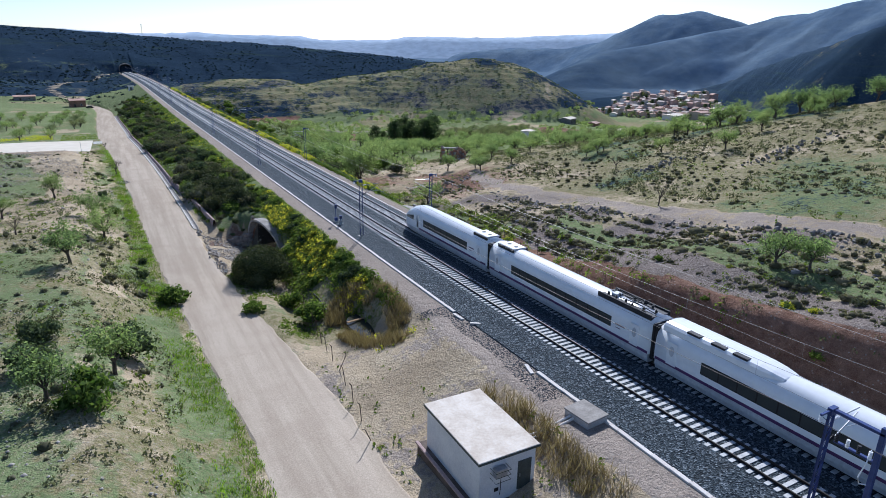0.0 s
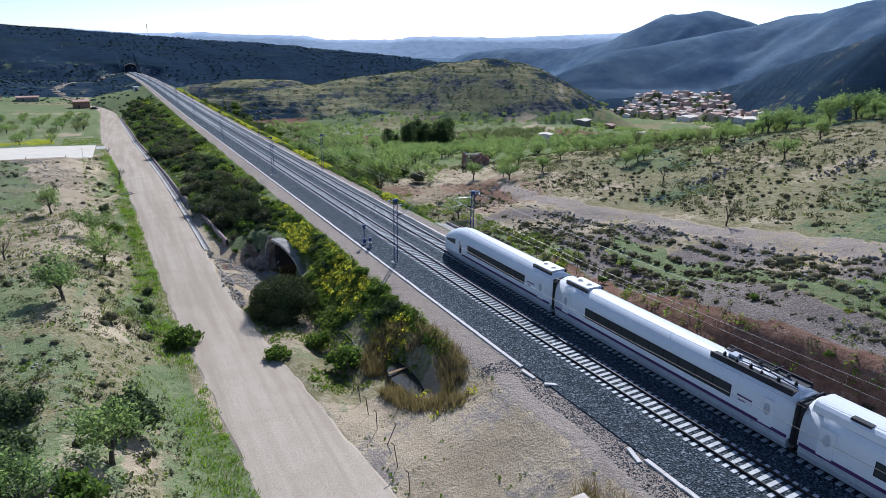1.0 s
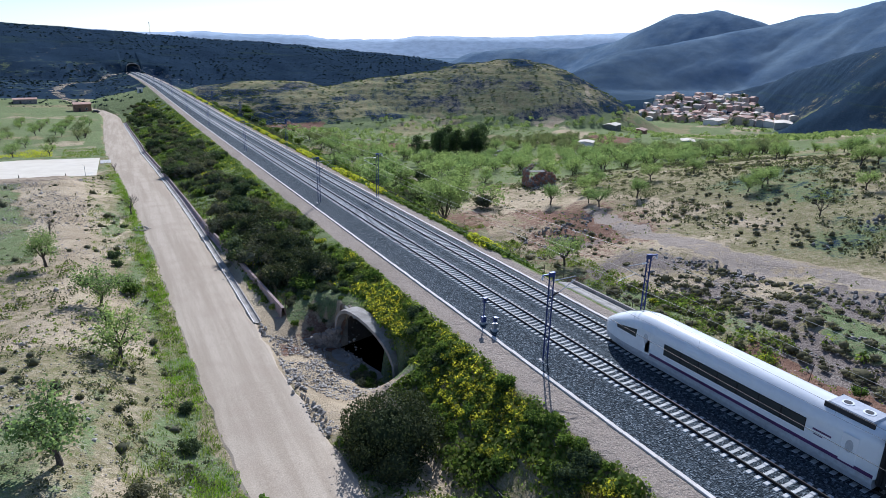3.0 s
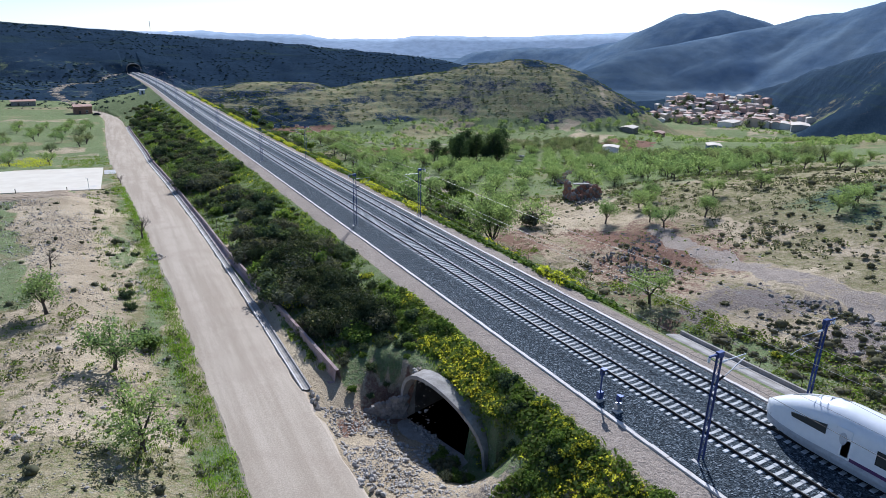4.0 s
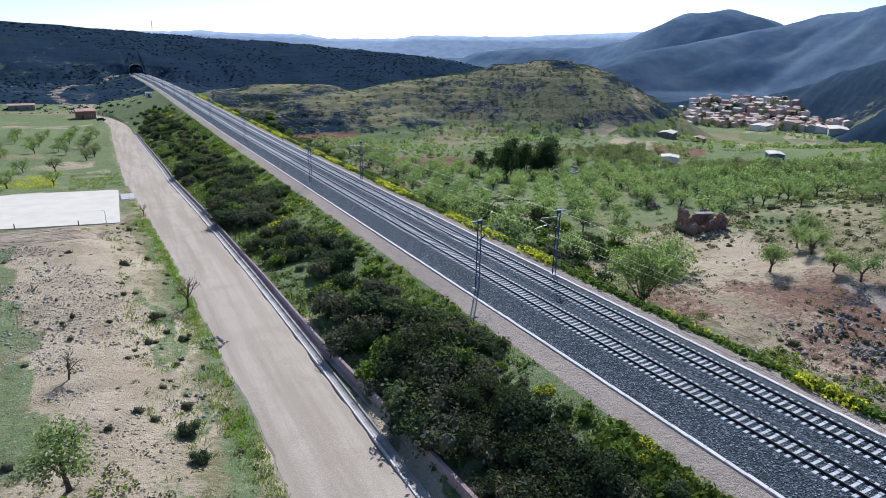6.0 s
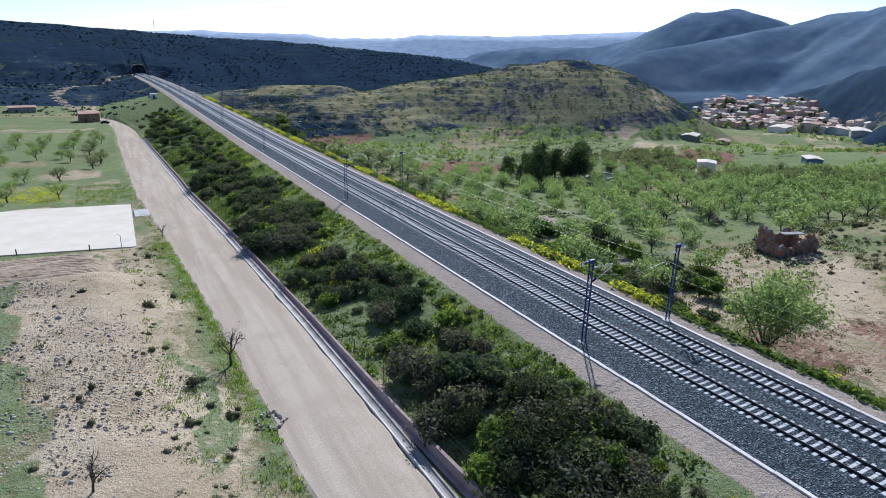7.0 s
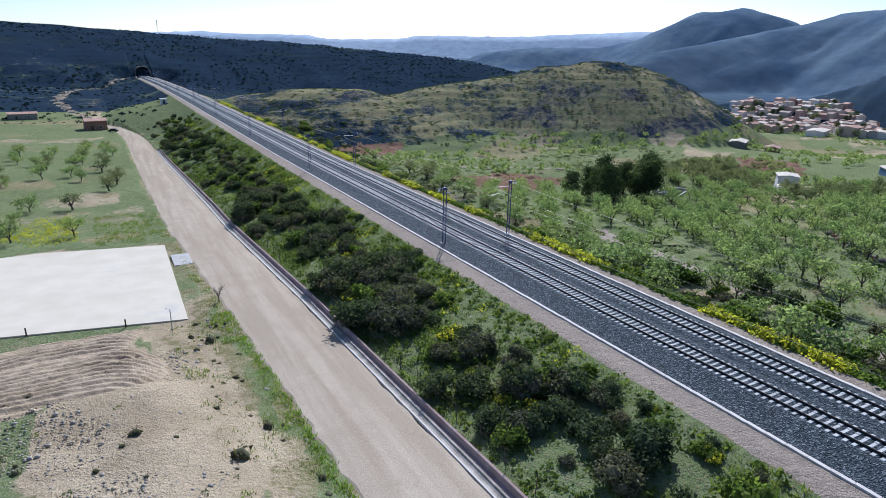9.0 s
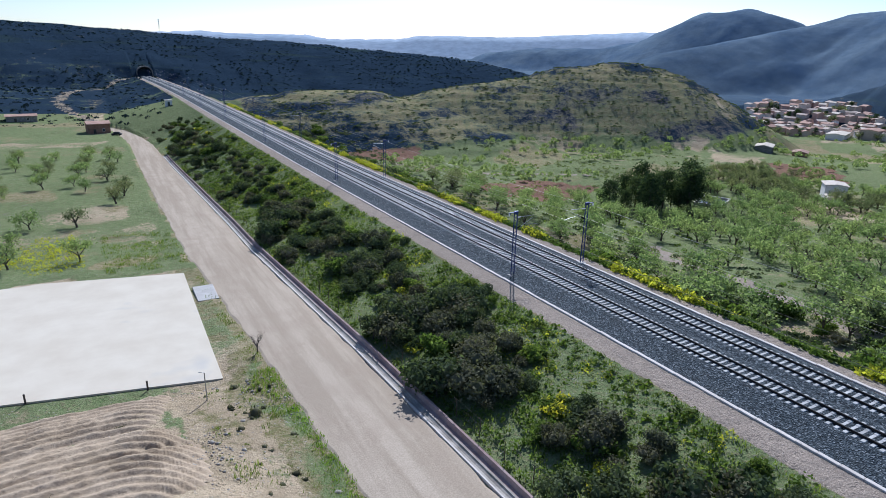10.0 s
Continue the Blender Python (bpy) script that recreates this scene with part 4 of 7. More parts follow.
def stem_mesh():
    """A few short stems that fork from the foot of a bush."""
    bm = bmesh.new()
    r = np.random.default_rng(77)
    for i in range(5):
        a = 1.256 * i + r.uniform(-0.3, 0.3)
        tube(bm, [(0.05 * math.cos(a), 0.05 * math.sin(a), -0.12), (0.2 * math.cos(a), 0.2 * math.sin(a), 0.25), (0.5 * math.cos(a), 0.5 * math.sin(a), 0.65)], [0.05, 0.04, 0.015], 4)
    me = bpy.data.meshes.new("stem")
    bm.to_mesh(me)
    bm.free()
    me.materials.append(M["bark"])
    return me


STEM = stem_mesh()


def single(name, label, category, me, group, stems=True):
    t = thing(name, label, category, group=group)
    for nm, data in (("foliage", me), ("stem", STEM))[:2 if stems else 1]:
        ob = new(nm, data)
        ob.parent = t
    return t


almond = Kind([make_tree("almond_tree", "young almond tree with fresh green leaves in the orchard", "tree", tree_meshes(20 + i, 3.8, 1.7, 0.85, 0.13, 5, 620, 0.17, M["almond_leaf"]), "orchard trees") for i in range(5)])
big_almond = Kind([make_tree("field_tree", "almond tree with thin light green leaves beside the dirt road", "tree", tree_meshes(40 + i, 4.9, 1.8, 1.3, 0.17, 6, 1900, 0.13, M["almond_leaf"], 4, 0.62), "field trees") for i in range(3)])
olive = Kind([make_tree("olive_tree", "grey-green olive tree standing in the valley grove", "tree", tree_meshes(60 + i, 3.6, 1.6, 0.8, 0.2, 5, 800, 0.15, M["olive_leaf"], 3, 0.6), "olive grove") for i in range(3)])
bare_tree = Kind([make_tree("bare_tree", "small leafless tree with grey twigs beside the road", "tree", tree_meshes(70 + i, 4.0, 1.3, 1.2, 0.12, 6, 90, 0.06, M["grey_leaf"], 5, 0.4, True), "bare trees") for i in range(2)])
def pine_meshes(seed):
    """A tall pine: a bare lower trunk, short limbs and a crown of several uneven tufts with gaps."""
    r = np.random.default_rng(seed)
    bm = tube(bmesh.new(), [(0, 0, -0.3), (0.08, 0, 2.2), (0, 0.1, 5.2), (0.05, 0, 7.6)], [0.24, 0.2, 0.13, 0.04], 7)
    tips = []
    for i in range(13):
        a, z = 2.4 * i + r.uniform(-0.4, 0.4), 2.2 + 5.2 * i / 12
        out = (2.1 - 1.2 * abs(i / 12 - 0.35)) * r.uniform(0.65, 1.1)
        tip = (out * math.cos(a), out * math.sin(a), z + 0.5)
        tube(bm, [(0, 0, z - 0.2), (tip[0] * 0.5, tip[1] * 0.5, z + 0.1), tip], [0.07, 0.05, 0.02], 4)
        tips.append(tip)
    tips.append((0, 0, 7.7))
    tm = bpy.data.meshes.new("trunk")
    bm.to_mesh(tm)
    bm.free()
    tm.materials.append(M["bark"])
    e = np.array(tips)
    n = 2300
    c = e[r.integers(0, len(e), n)] + r.normal(size=(n, 3)) * np.array([0.62, 0.62, 0.48])
    nr = r.normal(size=(n, 3)) + np.array([0, 0, 0.4])
    v, f = leaf_quads(c, nr / np.linalg.norm(nr, axis=1)[:, None], 0.21, r)
    return tm, mesh_from("crown", v, f, M["pine_leaf"])


pine = Kind([make_tree("pine_tree", "tall dense dark pine tree in a tight clump", "tree", pine_meshes(80 + i), "pine clump") for i in range(3)])
willow = Kind([make_tree("willow_tree", "tall pale green willow with fine leaves beside the line", "tree", tree_meshes(90, 7.6, 2.6, 0.7, 0.16, 11, 8500, 0.125, M["willow_leaf"], 7, 0.85), "willows")])
dark_bush = Kind([single("shrub", "dense dark evergreen shrub on the embankment slope", "shrub", shrub_mesh("shrub", M["dark_leaf"], 100 + i, 860, 0.084, 0.9 + 0.18 * i, 0.3, 0.1, 5 + i, 0.56, 0.08), "embankment shrubs", False) for i in range(4)])
grey_bush = Kind([single("twiggy_shrub", "grey-brown twiggy shrub with sparse leaves on the embankment", "shrub", shrub_mesh("twiggy_shrub", M["grey_leaf"], 120 + i, 860, 0.074, 1.1 + 0.25 * i, 0.45, 0.6, 6, 0.55, 0.1), "embankment shrubs", False) for i in range(2)])
thicket_bush = Kind([single("thicket_shrub", "tall dense shrub in the dark thicket on the embankment", "shrub", shrub_mesh("thicket_shrub", M["thicket_leaf"], 250 + i, 2400, 0.052, 1.0 + 0.12 * i, 0.32, 0.2, 7, 0.6, 0.07), "thicket shrubs", False) for i in range(3)])
green_bush = Kind([single("green_shrub", "fresh green leafy shrub growing among grass", "shrub", shrub_mesh("green_shrub", M["green_leaf"], 140 + i, 640, 0.105, 1.0 + 0.15 * i, 0.4), "green shrubs", False) for i in range(3)])
def broom_bush(seed):
    t = single("flowering_broom", "yellow flowering broom among green stems on the embankment", "shrub", shrub_mesh("foliage", M["herb"], seed, 420, 0.1, 0.7, 0.5, 0.6), "flowering shrubs", False)
    me = shrub_mesh("blossom", M["yellow_flower"], seed, 800, 0.075, 0.7, 0.3, 0.4)
    keep = [[me.vertices[i].co.copy() for i in p.vertices] for p in me.polygons if len(p.vertices) == 4 and p.center.z > 0.3 and math.sin(5.1 * p.center.x + seed) + math.sin(4.7 * p.center.y - seed) + math.sin(6 * p.center.z) > -0.2]
    bl = mesh_from("blossom", [v * 1.06 for q in keep for v in q], [tuple(range(4 * i, 4 * i + 4)) for i in range(len(keep))], M["yellow_flower"])
    ob = new("blossom", bl)
    ob.parent = t
    tagged(ob, "clusters of small yellow flowers")
    return t


broom = Kind([broom_bush(160 + i) for i in range(3)])

huge_bush = Kind([single("bush", "huge dark rounded bush beside the stream bed", "bush", shrub_mesh("bush", M["thicket_leaf"], 180, 14000, 0.026, 0.85, 0.22, 0.0, 9, 0.86, 0.02), "")])

# single trees and bushes that stand out
for i, (x, y, s, a, kind, lab) in enumerate((
        (-33.2, -62.5, 1.0, 20, big_almond, "gnarled almond tree with sparse leaves on the dry field"),
        (-29.9, -43.0, 0.98, 140, big_almond, "small round almond tree on the grassy field edge"),
        (-37.0, -17.0, 0.9, 250, big_almond, "thin almond tree with pale leaves on the stony field"),
        (-43.0, -31.0, 0.8, 80, big_almond, ""),
        (-31.3, -30.5, 0.95, 200, big_almond, ""),
        (-29.5, -91.0, 0.95, 30, big_almond, "leafy bright green tree among dark bushes"),
        (-33.5, -95.5, 0.85, 60, big_almond, ""),
        (25.7, -35.7, 1.0, 10, big_almond, "almond tree leaning over the red earth bank"),
        (30.3, -104.0, 0.85, 70, big_almond, "young bright green tree on top of the bank"),
        (31.2, -107.0, 0.8, 170, big_almond, "young bright green tree on top of the bank"),
        (36.5, -112.5, 0.7, 0, big_almond, ""),
        (47.5, -4.0, 0.95, 0, big_almond, ""), (52.0, -10.0, 0.75, 0, big_almond, ""), (57.5, -3.5, 0.9, 0, big_almond, ""),
        (58.5, -16.0, 0.85, 0, big_almond, ""), (64.5, 2.0, 0.9, 0, big_almond, ""), (70.0, -8.0, 0.85, 0, big_almond, ""),
        (-27.0, 13.8, 1.0, 0, bare_tree, "bare grey tree on the grass verge of the road"),
        (45.1, -75.0, 0.95, 0, bare_tree, "dead dark tree beside the gravel track"),
        (61.0, -49.0, 0.85, 90, bare_tree, "bare grey tree on the dry hillside"),
        (-37.5, -2.0, 0.7, 90, bare_tree, ""), (-40.3, -42.0, 0.75, 10, bare_tree, ""), (-28.7, 62.0, 0.55, 10, bare_tree, ""),
        (23.7, -3.0, 1.35, 0, willow, ""),
        (-12.6, -63.6, 4.0, 0, huge_bush, "huge dark rounded bush beside the stream bed"),
        (-15.7, -74.5, 1.25, 40, green_bush, "upright bright green bush by the road edge"),
        (-10.9, -71.4, 1.4, 10, green_bush, ""), (-9.9, -77.0, 2.0, 70, green_bush, "large spiky green bush beside the pool"),
        (-23.3, -67.5, 1.8, 0, green_bush, "green bush with stones at its foot beside the road"),
        (-34.6, -85.0, 1.7, 0, dark_bush, "dark bush on the dry field"), (-34.6, -90.5, 1.8, 50, dark_bush, ""),
        (-28.2, -86.0, 2.2, 90, dark_bush, "broad dark bush on the grass slope"), (-31.0, -97.0, 1.9, 120, green_bush, ""),
        (-29.4, -65.0, 0.9, 0, grey_bush, ""), (-26.0, -58.0, 0.8, 0, dark_bush, ""), (-25.6, -52.5, 0.7, 0, dark_bush, ""),
        (-28.6, -25.0, 1.2, 0, green_bush, "green bush on the road verge"), (-29.9, -12.0, 0.9, 0, dark_bush, ""), (-29.6, -15.5, 0.7, 0, dark_bush, ""),
        (-30.5, 10.5, 0.7, 0, grey_bush, ""), (-28.4, 5.0, 0.6, 30, dark_bush, ""))):
    kind.put(i if len(kind.patterns) > 1 else 0, stand(x, y, s, a), lab)

# the trees along the brow of the near hill
for i, (x, y) in enumerate(((103, -39), (105.5, -41.5), (111, -47.5), (116, -50), (121, -55), (128, -60))):
    big_almond.put(i, stand(x, y, 1.15 + 0.08 * (i % 4), 70 * i, wide=1.15), "leafy almond tree on the brow of the hill")

# trees between the village houses
vr = np.random.default_rng(44)
for i in range(60):
    u, v = vr.random(), vr.uniform(-0.15, 0.8)
    x, y = (1 - v) * (416 + 60 * u) + v * (508 + 48 * u), (1 - v) * (346 - 112 * u) + v * (390 - 48 * u)
    (pine if i % 3 == 0 else olive).put(i, stand(x, y, vr.uniform(0.8, 1.1) if i % 3 == 0 else vr.uniform(1.3, 2.0), vr.uniform(0, 360)))
# the shrubs of the embankment
pr = np.random.default_rng(5)
made = 0
for _ in range(6000):
    y = pr.uniform(-33, 150) if pr.random() < 0.72 else pr.uniform(150, 300)
    toe_x = float(road_x(y) + road_half(y)) + 2.6
    top_x = float(track_x(y)) - 4.0
    q = pr.random()
    x = toe_x + (top_x - toe_x) * q
    w = float(hash_noise(x * 1.0, y, 6.5, 21))
    dense = (0.66 if y < 12 else 0.56 if y < 60 else 0.62) + (0.27 if 0.25 < q < 0.75 else -0.15)
    if w > dense + 0.08 or pr.random() > (0.7 if y < 120 else 0.6):
        continue
    s = pr.uniform(0.8, 2.1) * (1.15 if w < 0.3 else 0.8) * (0.6 if q > 0.8 else 1)
    pick = pr.random()
    kind = dark_bush if pick < 0.38 else grey_bush if pick < 0.88 else green_bush if pick < 0.97 else broom
    if q > 0.8 and pick > 0.45:
        kind = broom if pr.random() < 0.3 else green_bush
        s = pr.uniform(0.5, 0.9)
    kind.put(int(pr.integers(0, 9)), stand(x, y, s, pr.uniform(0, 360), wide=pr.uniform(0.9, 1.2)))
    made += 1
    if made > 560:
        break
# the tall dark thicket behind the culvert
for _ in range(60):
    y = pr.uniform(-33, -4)
    q = pr.uniform(0.06, 0.6)
    toe_x = float(road_x(y) + road_half(y)) + 4.0
    x = toe_x + (-4.0 - toe_x) * q
    if pr.random() < 0.66:
        thicket_bush.put(int(pr.integers(0, 9)), stand(x, y, pr.uniform(1.5, 2.8) * (0.75 if q < 0.2 else 1), pr.uniform(0, 360), wide=pr.uniform(0.85, 1.1)))
    else:
        (grey_bush if pr.random() < 0.6 else green_bush).put(int(pr.integers(0, 9)), stand(x, y, pr.uniform(1.2, 2.0), pr.uniform(0, 360)))
for _ in range(34):
    y = pr.uniform(-40.3, -33.5)
    x = pr.uniform(-13.8, -6.5)
    (dark_bush if pr.random() < 0.5 else grey_bush if pr.random() < 0.6 else green_bush).put(int(pr.integers(0, 9)), stand(x, y, pr.uniform(0.35, 0.8), pr.uniform(0, 360)))
for _ in range(16):
    x, y = pr.uniform(-10.6, -8.6), pr.uniform(-52.5, -47.5)
    (grey_bush if pr.random() < 0.6 else green_bush).put(int(pr.integers(0, 9)), stand(x, y, pr.uniform(0.35, 0.8), pr.uniform(0, 360)))
# broom and herbs above the culvert
for _ in range(230):
    y = pr.uniform(-84, -28)
    x = pr.uniform(-8.0, -3.2)
    if (x < -6.3 and -56 < y < -33) or (x < -5.8 and y < -70) or (x < -3.9 and y < -76):
        continue
    (broom if hash_noise(x, y, 6, 67) > 0.5 and pr.random() < 0.75 else green_bush if pr.random() < 0.62 else dark_bush).put(int(pr.integers(0, 9)), stand(x, y, pr.uniform(0.45, 1.0), pr.uniform(0, 360)))
valley_bush = Kind([single("valley_bush", "dark leafy bush at the foot of the railway bank", "bush", shrub_mesh("valley_bush", M["dark_leaf"], 200 + i, 560, 0.105, 0.95 + 0.15 * i, 0.3, 0.1, 6), "valley bushes", False) for i in range(3)])
leafy_bush = Kind([single("leafy_bush", "bright green leafy bush in the valley thicket", "bush", shrub_mesh("leafy_bush", M["green_leaf"], 210 + i, 560, 0.105, 1.0 + 0.15 * i, 0.4), "valley bushes", False) for i in range(3)])
# leafy thicket along the foot of the line
for _ in range(85):
    y = pr.uniform(30, 270)
    x = float(track_x(y)) + pr.uniform(21, 46)
    (leafy_bush if pr.random() < 0.6 else valley_bush).put(int(pr.integers(0, 9)), stand(x, y, pr.uniform(1.4, 2.8), pr.uniform(0, 360)))
# the dense belt of trees and bushes below the line
for i in range(95):
    y = pr.uniform(4, 78)
    x = float(track_x(y)) + pr.uniform(20.5, 40)
    if abs(x - 30 - 0.35 * (y - 10)) < 2.2 or math.hypot(x - 24, y + 3) < 5:
        continue
    pick = pr.random()
    if pick < 0.3:
        almond.put(int(pr.integers(0, 9)), stand(x, y, pr.uniform(1.0, 1.5), pr.uniform(0, 360)), "almond tree in the belt below the railway bank")
    else:
        (leafy_bush if pick < 0.68 else valley_bush if pick < 0.86 else grey_bush).put(int(pr.integers(0, 9)), stand(x, y, pr.uniform(0.9, 2.3), pr.uniform(0, 360)))
# thin trees over the dry hillside
for _ in range(40):
    x, y = pr.uniform(50, 150), pr.uniform(-60, 28)
    if abs(x - 46) < 4 or math.hypot(x - 63, y - 20) < 9:
        continue
    big_almond.put(int(pr.integers(0, 9)), stand(x, y, pr.uniform(0.6, 1.0), pr.uniform(0, 360)), "small almond tree on the dry scrubby hillside")
# low scrub on the valley side of the line
for _ in range(230):
    y = pr.uniform(6, 270)
    x = float(track_x(y)) + pr.uniform(19.5, 28)
    (valley_bush if pr.random() < 0.35 else grey_bush if pr.random() < 0.5 else leafy_bush).put(int(pr.integers(0, 9)), stand(x, y, pr.uniform(0.9, 2.0), pr.uniform(0, 360)))
for _ in range(110):
    y = pr.uniform(-24, 330)
    x = float(track_x(y)) + pr.uniform(14.9, 17.2)
    (broom if pr.random() < 0.8 else leafy_bush).put(int(pr.integers(0, 9)), stand(x, y, pr.uniform(0.4, 0.75), pr.uniform(0, 360)))
for _ in range(120):
    y = pr.uniform(-130, -40)
    x = pr.uniform(17.8, 27)
    if (y < -70 and x > 19.3 and pr.random() < 0.85) or y > -52:
        continue
    (leafy_bush if pr.random() < 0.45 else grey_bush if pr.random() < 0.45 else broom).put(int(pr.integers(0, 9)), stand(x, y, pr.uniform(0.35, 0.9), pr.uniform(0, 360)))


# the orchards of the valley
def clear_of(x, y):
    """Places kept free of trees: the pines, the cottage, the ruin, tracks."""
    return math.hypot(x - 99, (y - 132) * 1.2) > 16 and math.hypot(x - 159, y - 114) > 9 and math.hypot(x - 123, y - 129) > 8 and math.hypot(x - 63, y - 20) > 9 and abs(x - 30 - 0.35 * (y - 10)) > 2.5


count = 0
for i in range(60):
    for j in range(75):
        u, v = i * 7.6 + pr.uniform(-0.8, 0.8), j * 5.2 + pr.uniform(-0.9, 0.9)
        x, y = 14 + u * 0.80 + v * 0.60 - 90, 8 - u * 0.60 + v * 0.80 + 90
        if not (32 < x - 0.1 * y and x < 175 and 26 < y < 180) or not clear_of(x, y):
            continue
        if hash_noise(x, y, 22, 31) < 0.17 or pr.random() < 0.06 or (y > 150 and 60 < x):
            continue
        if x < 80 and y < 44 and pr.random() < 0.6:
            continue
        if count > 420:
            continue
        grove = hash_noise(x, y, 30, 32) > 0.62
        (olive if grove else almond).put(int(pr.integers(0, 9)), stand(x, y, pr.uniform(0.95, 1.45), pr.uniform(0, 360)))
        count += 1
for i in range(14):
    for j in range(16):
        x, y = -38 - i * 8.2 + pr.uniform(-2, 2), 106 + j * 8.6 + pr.uniform(-2, 2)
        if hash_noise(x, y, 25, 33) < 0.3 or pr.random() < 0.2 or math.hypot(x + 42, y - 308) < 14 or x < -120:
            continue
        (olive if pr.random() < 0.3 else almond).put(int(pr.integers(0, 9)), stand(x, y, pr.uniform(0.7, 1.15), pr.uniform(0, 360)))
for _ in range(70):
    x, y = pr.uniform(112, 200), pr.uniform(138, 170)
    if clear_of(x, y):
        olive.put(int(pr.integers(0, 9)), stand(x, y, pr.uniform(0.8, 1.15), pr.uniform(0, 360)))
clump = []
while len(clump) < 19:
    a, rr = pr.uniform(0, 2 * math.pi), math.sqrt(pr.random())
    px, py = 99 + 15.5 * rr * math.cos(a + 0.5), 132 + 10.0 * rr * math.sin(a + 0.5)
    if all(math.hypot(px - q[0], py - q[1]) > 3.4 for q in clump):
        clump.append((px, py))
        pine.put(len(clump), stand(px, py, pr.uniform(0.7, 1.65), pr.uniform(0, 360), wide=pr.uniform(0.75, 1.1)))


def scatter(name, label, category, places, sizes, proto, material, seed, flat_turn=True):
    """Many small copies of one shape joined into one mesh: what nobody would count."""
    r = np.random.default_rng(seed)
    v0, f0 = proto
    n = len(places)
    a = r.uniform(0, 2 * math.pi, n)
    c, s = np.cos(a)[:, None], np.sin(a)[:, None]
    k = np.asarray(sizes)[:, None]
    x = (v0[None, :, 0] * c - v0[None, :, 1] * s) * k
    y = (v0[None, :, 0] * s + v0[None, :, 1] * c) * k
    z = v0[None, :, 2] * k * r.uniform(0.75, 1.25, (n, 1))
    p = np.asarray(places)
    vs = np.stack([x + p[:, 0:1], y + p[:, 1:2], z + p[:, 2:3]], -1).reshape(-1, 3)
    fs = (np.asarray(f0)[None] + (len(v0) * np.arange(n))[:, None, None]).reshape(-1, np.asarray(f0).shape[1])
    me = bpy.data.meshes.new(name)
    me.vertices.add(len(vs))
    me.vertices.foreach_set("co", vs.ravel())
    w = fs.shape[1]
    me.loops.add(fs.size)
    me.loops.foreach_set("vertex_index", fs.ravel())
    me.polygons.add(len(fs))
    me.polygons.foreach_set("loop_start", np.arange(0, fs.size, w))
    me.update(calc_edges=True)
    me.materials.append(material)
    return tagged(new(name, me), label, category, "", "stuff")


def blades(n, seed, spread=0.45, tall=0.45, wide=0.05):
    r = np.random.default_rng(seed)
    v, f = [], []
    for i in range(n):
        a, d = r.uniform(0, 6.28), spread * math.sqrt(r.random())
        x, y = d * math.cos(a), d * math.sin(a)
        b = r.uniform(0, 6.28)
        h = tall * r.uniform(0.5, 1.2)
        l = r.normal(0, 0.35 * h, 2)
        v += [(x - wide * math.cos(b), y - wide * math.sin(b), -0.04), (x + wide * math.cos(b), y + wide * math.sin(b), -0.04), (x + l[0], y + l[1], h)]
        f.append((3 * i, 3 * i + 1, 3 * i + 2))
    return np.array(v), np.array(f)


def tuft(n, seed, size=0.16, flat=0.75):
    r = np.random.default_rng(seed)
    d = ball_points(n, r, 1.0, -0.1)
    c = d * (lumpy(d, seed) * (1 - 0.35 * r.random(len(d))))[:, None] * np.array([1, 1, flat])
    nr = d + 0.6 * r.normal(size=d.shape)
    return leaf_quads(c, nr / np.linalg.norm(nr, axis=1)[:, None], size, r, 0.7)


def spread_on(n, x0, x1, y0, y1, seed, keep=None, lift=0.0):
    r = np.random.default_rng(seed)
    x, y = r.uniform(x0, x1, n), r.uniform(y0, y1, n)
    if keep is not None:
        m = keep(x, y, r.random(n))
        x, y = x[m], y[m]
    return np.stack([x, y, height(x, y) + lift], -1)


def off_road(x, y):
    return (np.abs(x - road_x(y)) > road_half(y) + 0.5) | (y > 346)


def off_slab(x, y):
    return ~((x < -30.8) & (y > 56) & (y < 96))


def verge(x, y, q):
    off = road_x(y) - road_half(y) - x
    return (off > 0.4) & (off < 7 + 4 * (y > 96)) & off_slab(x, y) & (hash_noise(x, y, 3, 41) > 0.35)


def bankside(x, y, q):
    return (x > road_x(y) + road_half(y) + 2.0) & (x < track_x(y) - 3.0) & ((y > -36) | (x > -7.0))


p = np.concatenate([spread_on(9000, -45, -24, -110, 120, 51, verge), spread_on(9000, -33, -20, -128, 60, 83, lambda x, y, q: (road_x(y) - road_half(y) - x > 0.2) & (road_x(y) - road_half(y) - x < 2.6) & (hash_noise(x, y, 4, 63) > 0.25)), spread_on(11000, -24, -3, -84, 150, 52, bankside)])
scatter("grass", "tall green grass and herbs on verge and embankment", "grass", p, np.random.default_rng(1).uniform(0.55, 1.25, len(p)), blades(8, 3, 0.45, 0.26, 0.045), M["herb"], 3)
p = spread_on(7000, -24, -3, -84, 260, 53, lambda x, y, q: bankside(x, y, q) & (hash_noise(x, y, 7, 42) > 0.45))
scatter("herbs", "low leafy herbs covering the embankment", "herbs", p, np.random.default_rng(2).uniform(0.3, 0.65, len(p)), tuft(16, 4, 0.3), M["herb"], 4)
p = np.concatenate([spread_on(6500, -9.5, -2.9, -86, -27, 76, lambda x, y, q: ((x > -6.7) | (y > -32) | (y < -56)) & ((x > -5.8) | (y > -70)) & ((x > -3.8) | (y > -77)) & (hash_noise(x, y, 3, 58) > 0.2)), spread_on(3800, 17.0, 29.0, -130, -8, 77, lambda x, y, q: (hash_noise(x, y, 4, 59) > 0.55) & ((y > -70) | (q < 0.12)))])
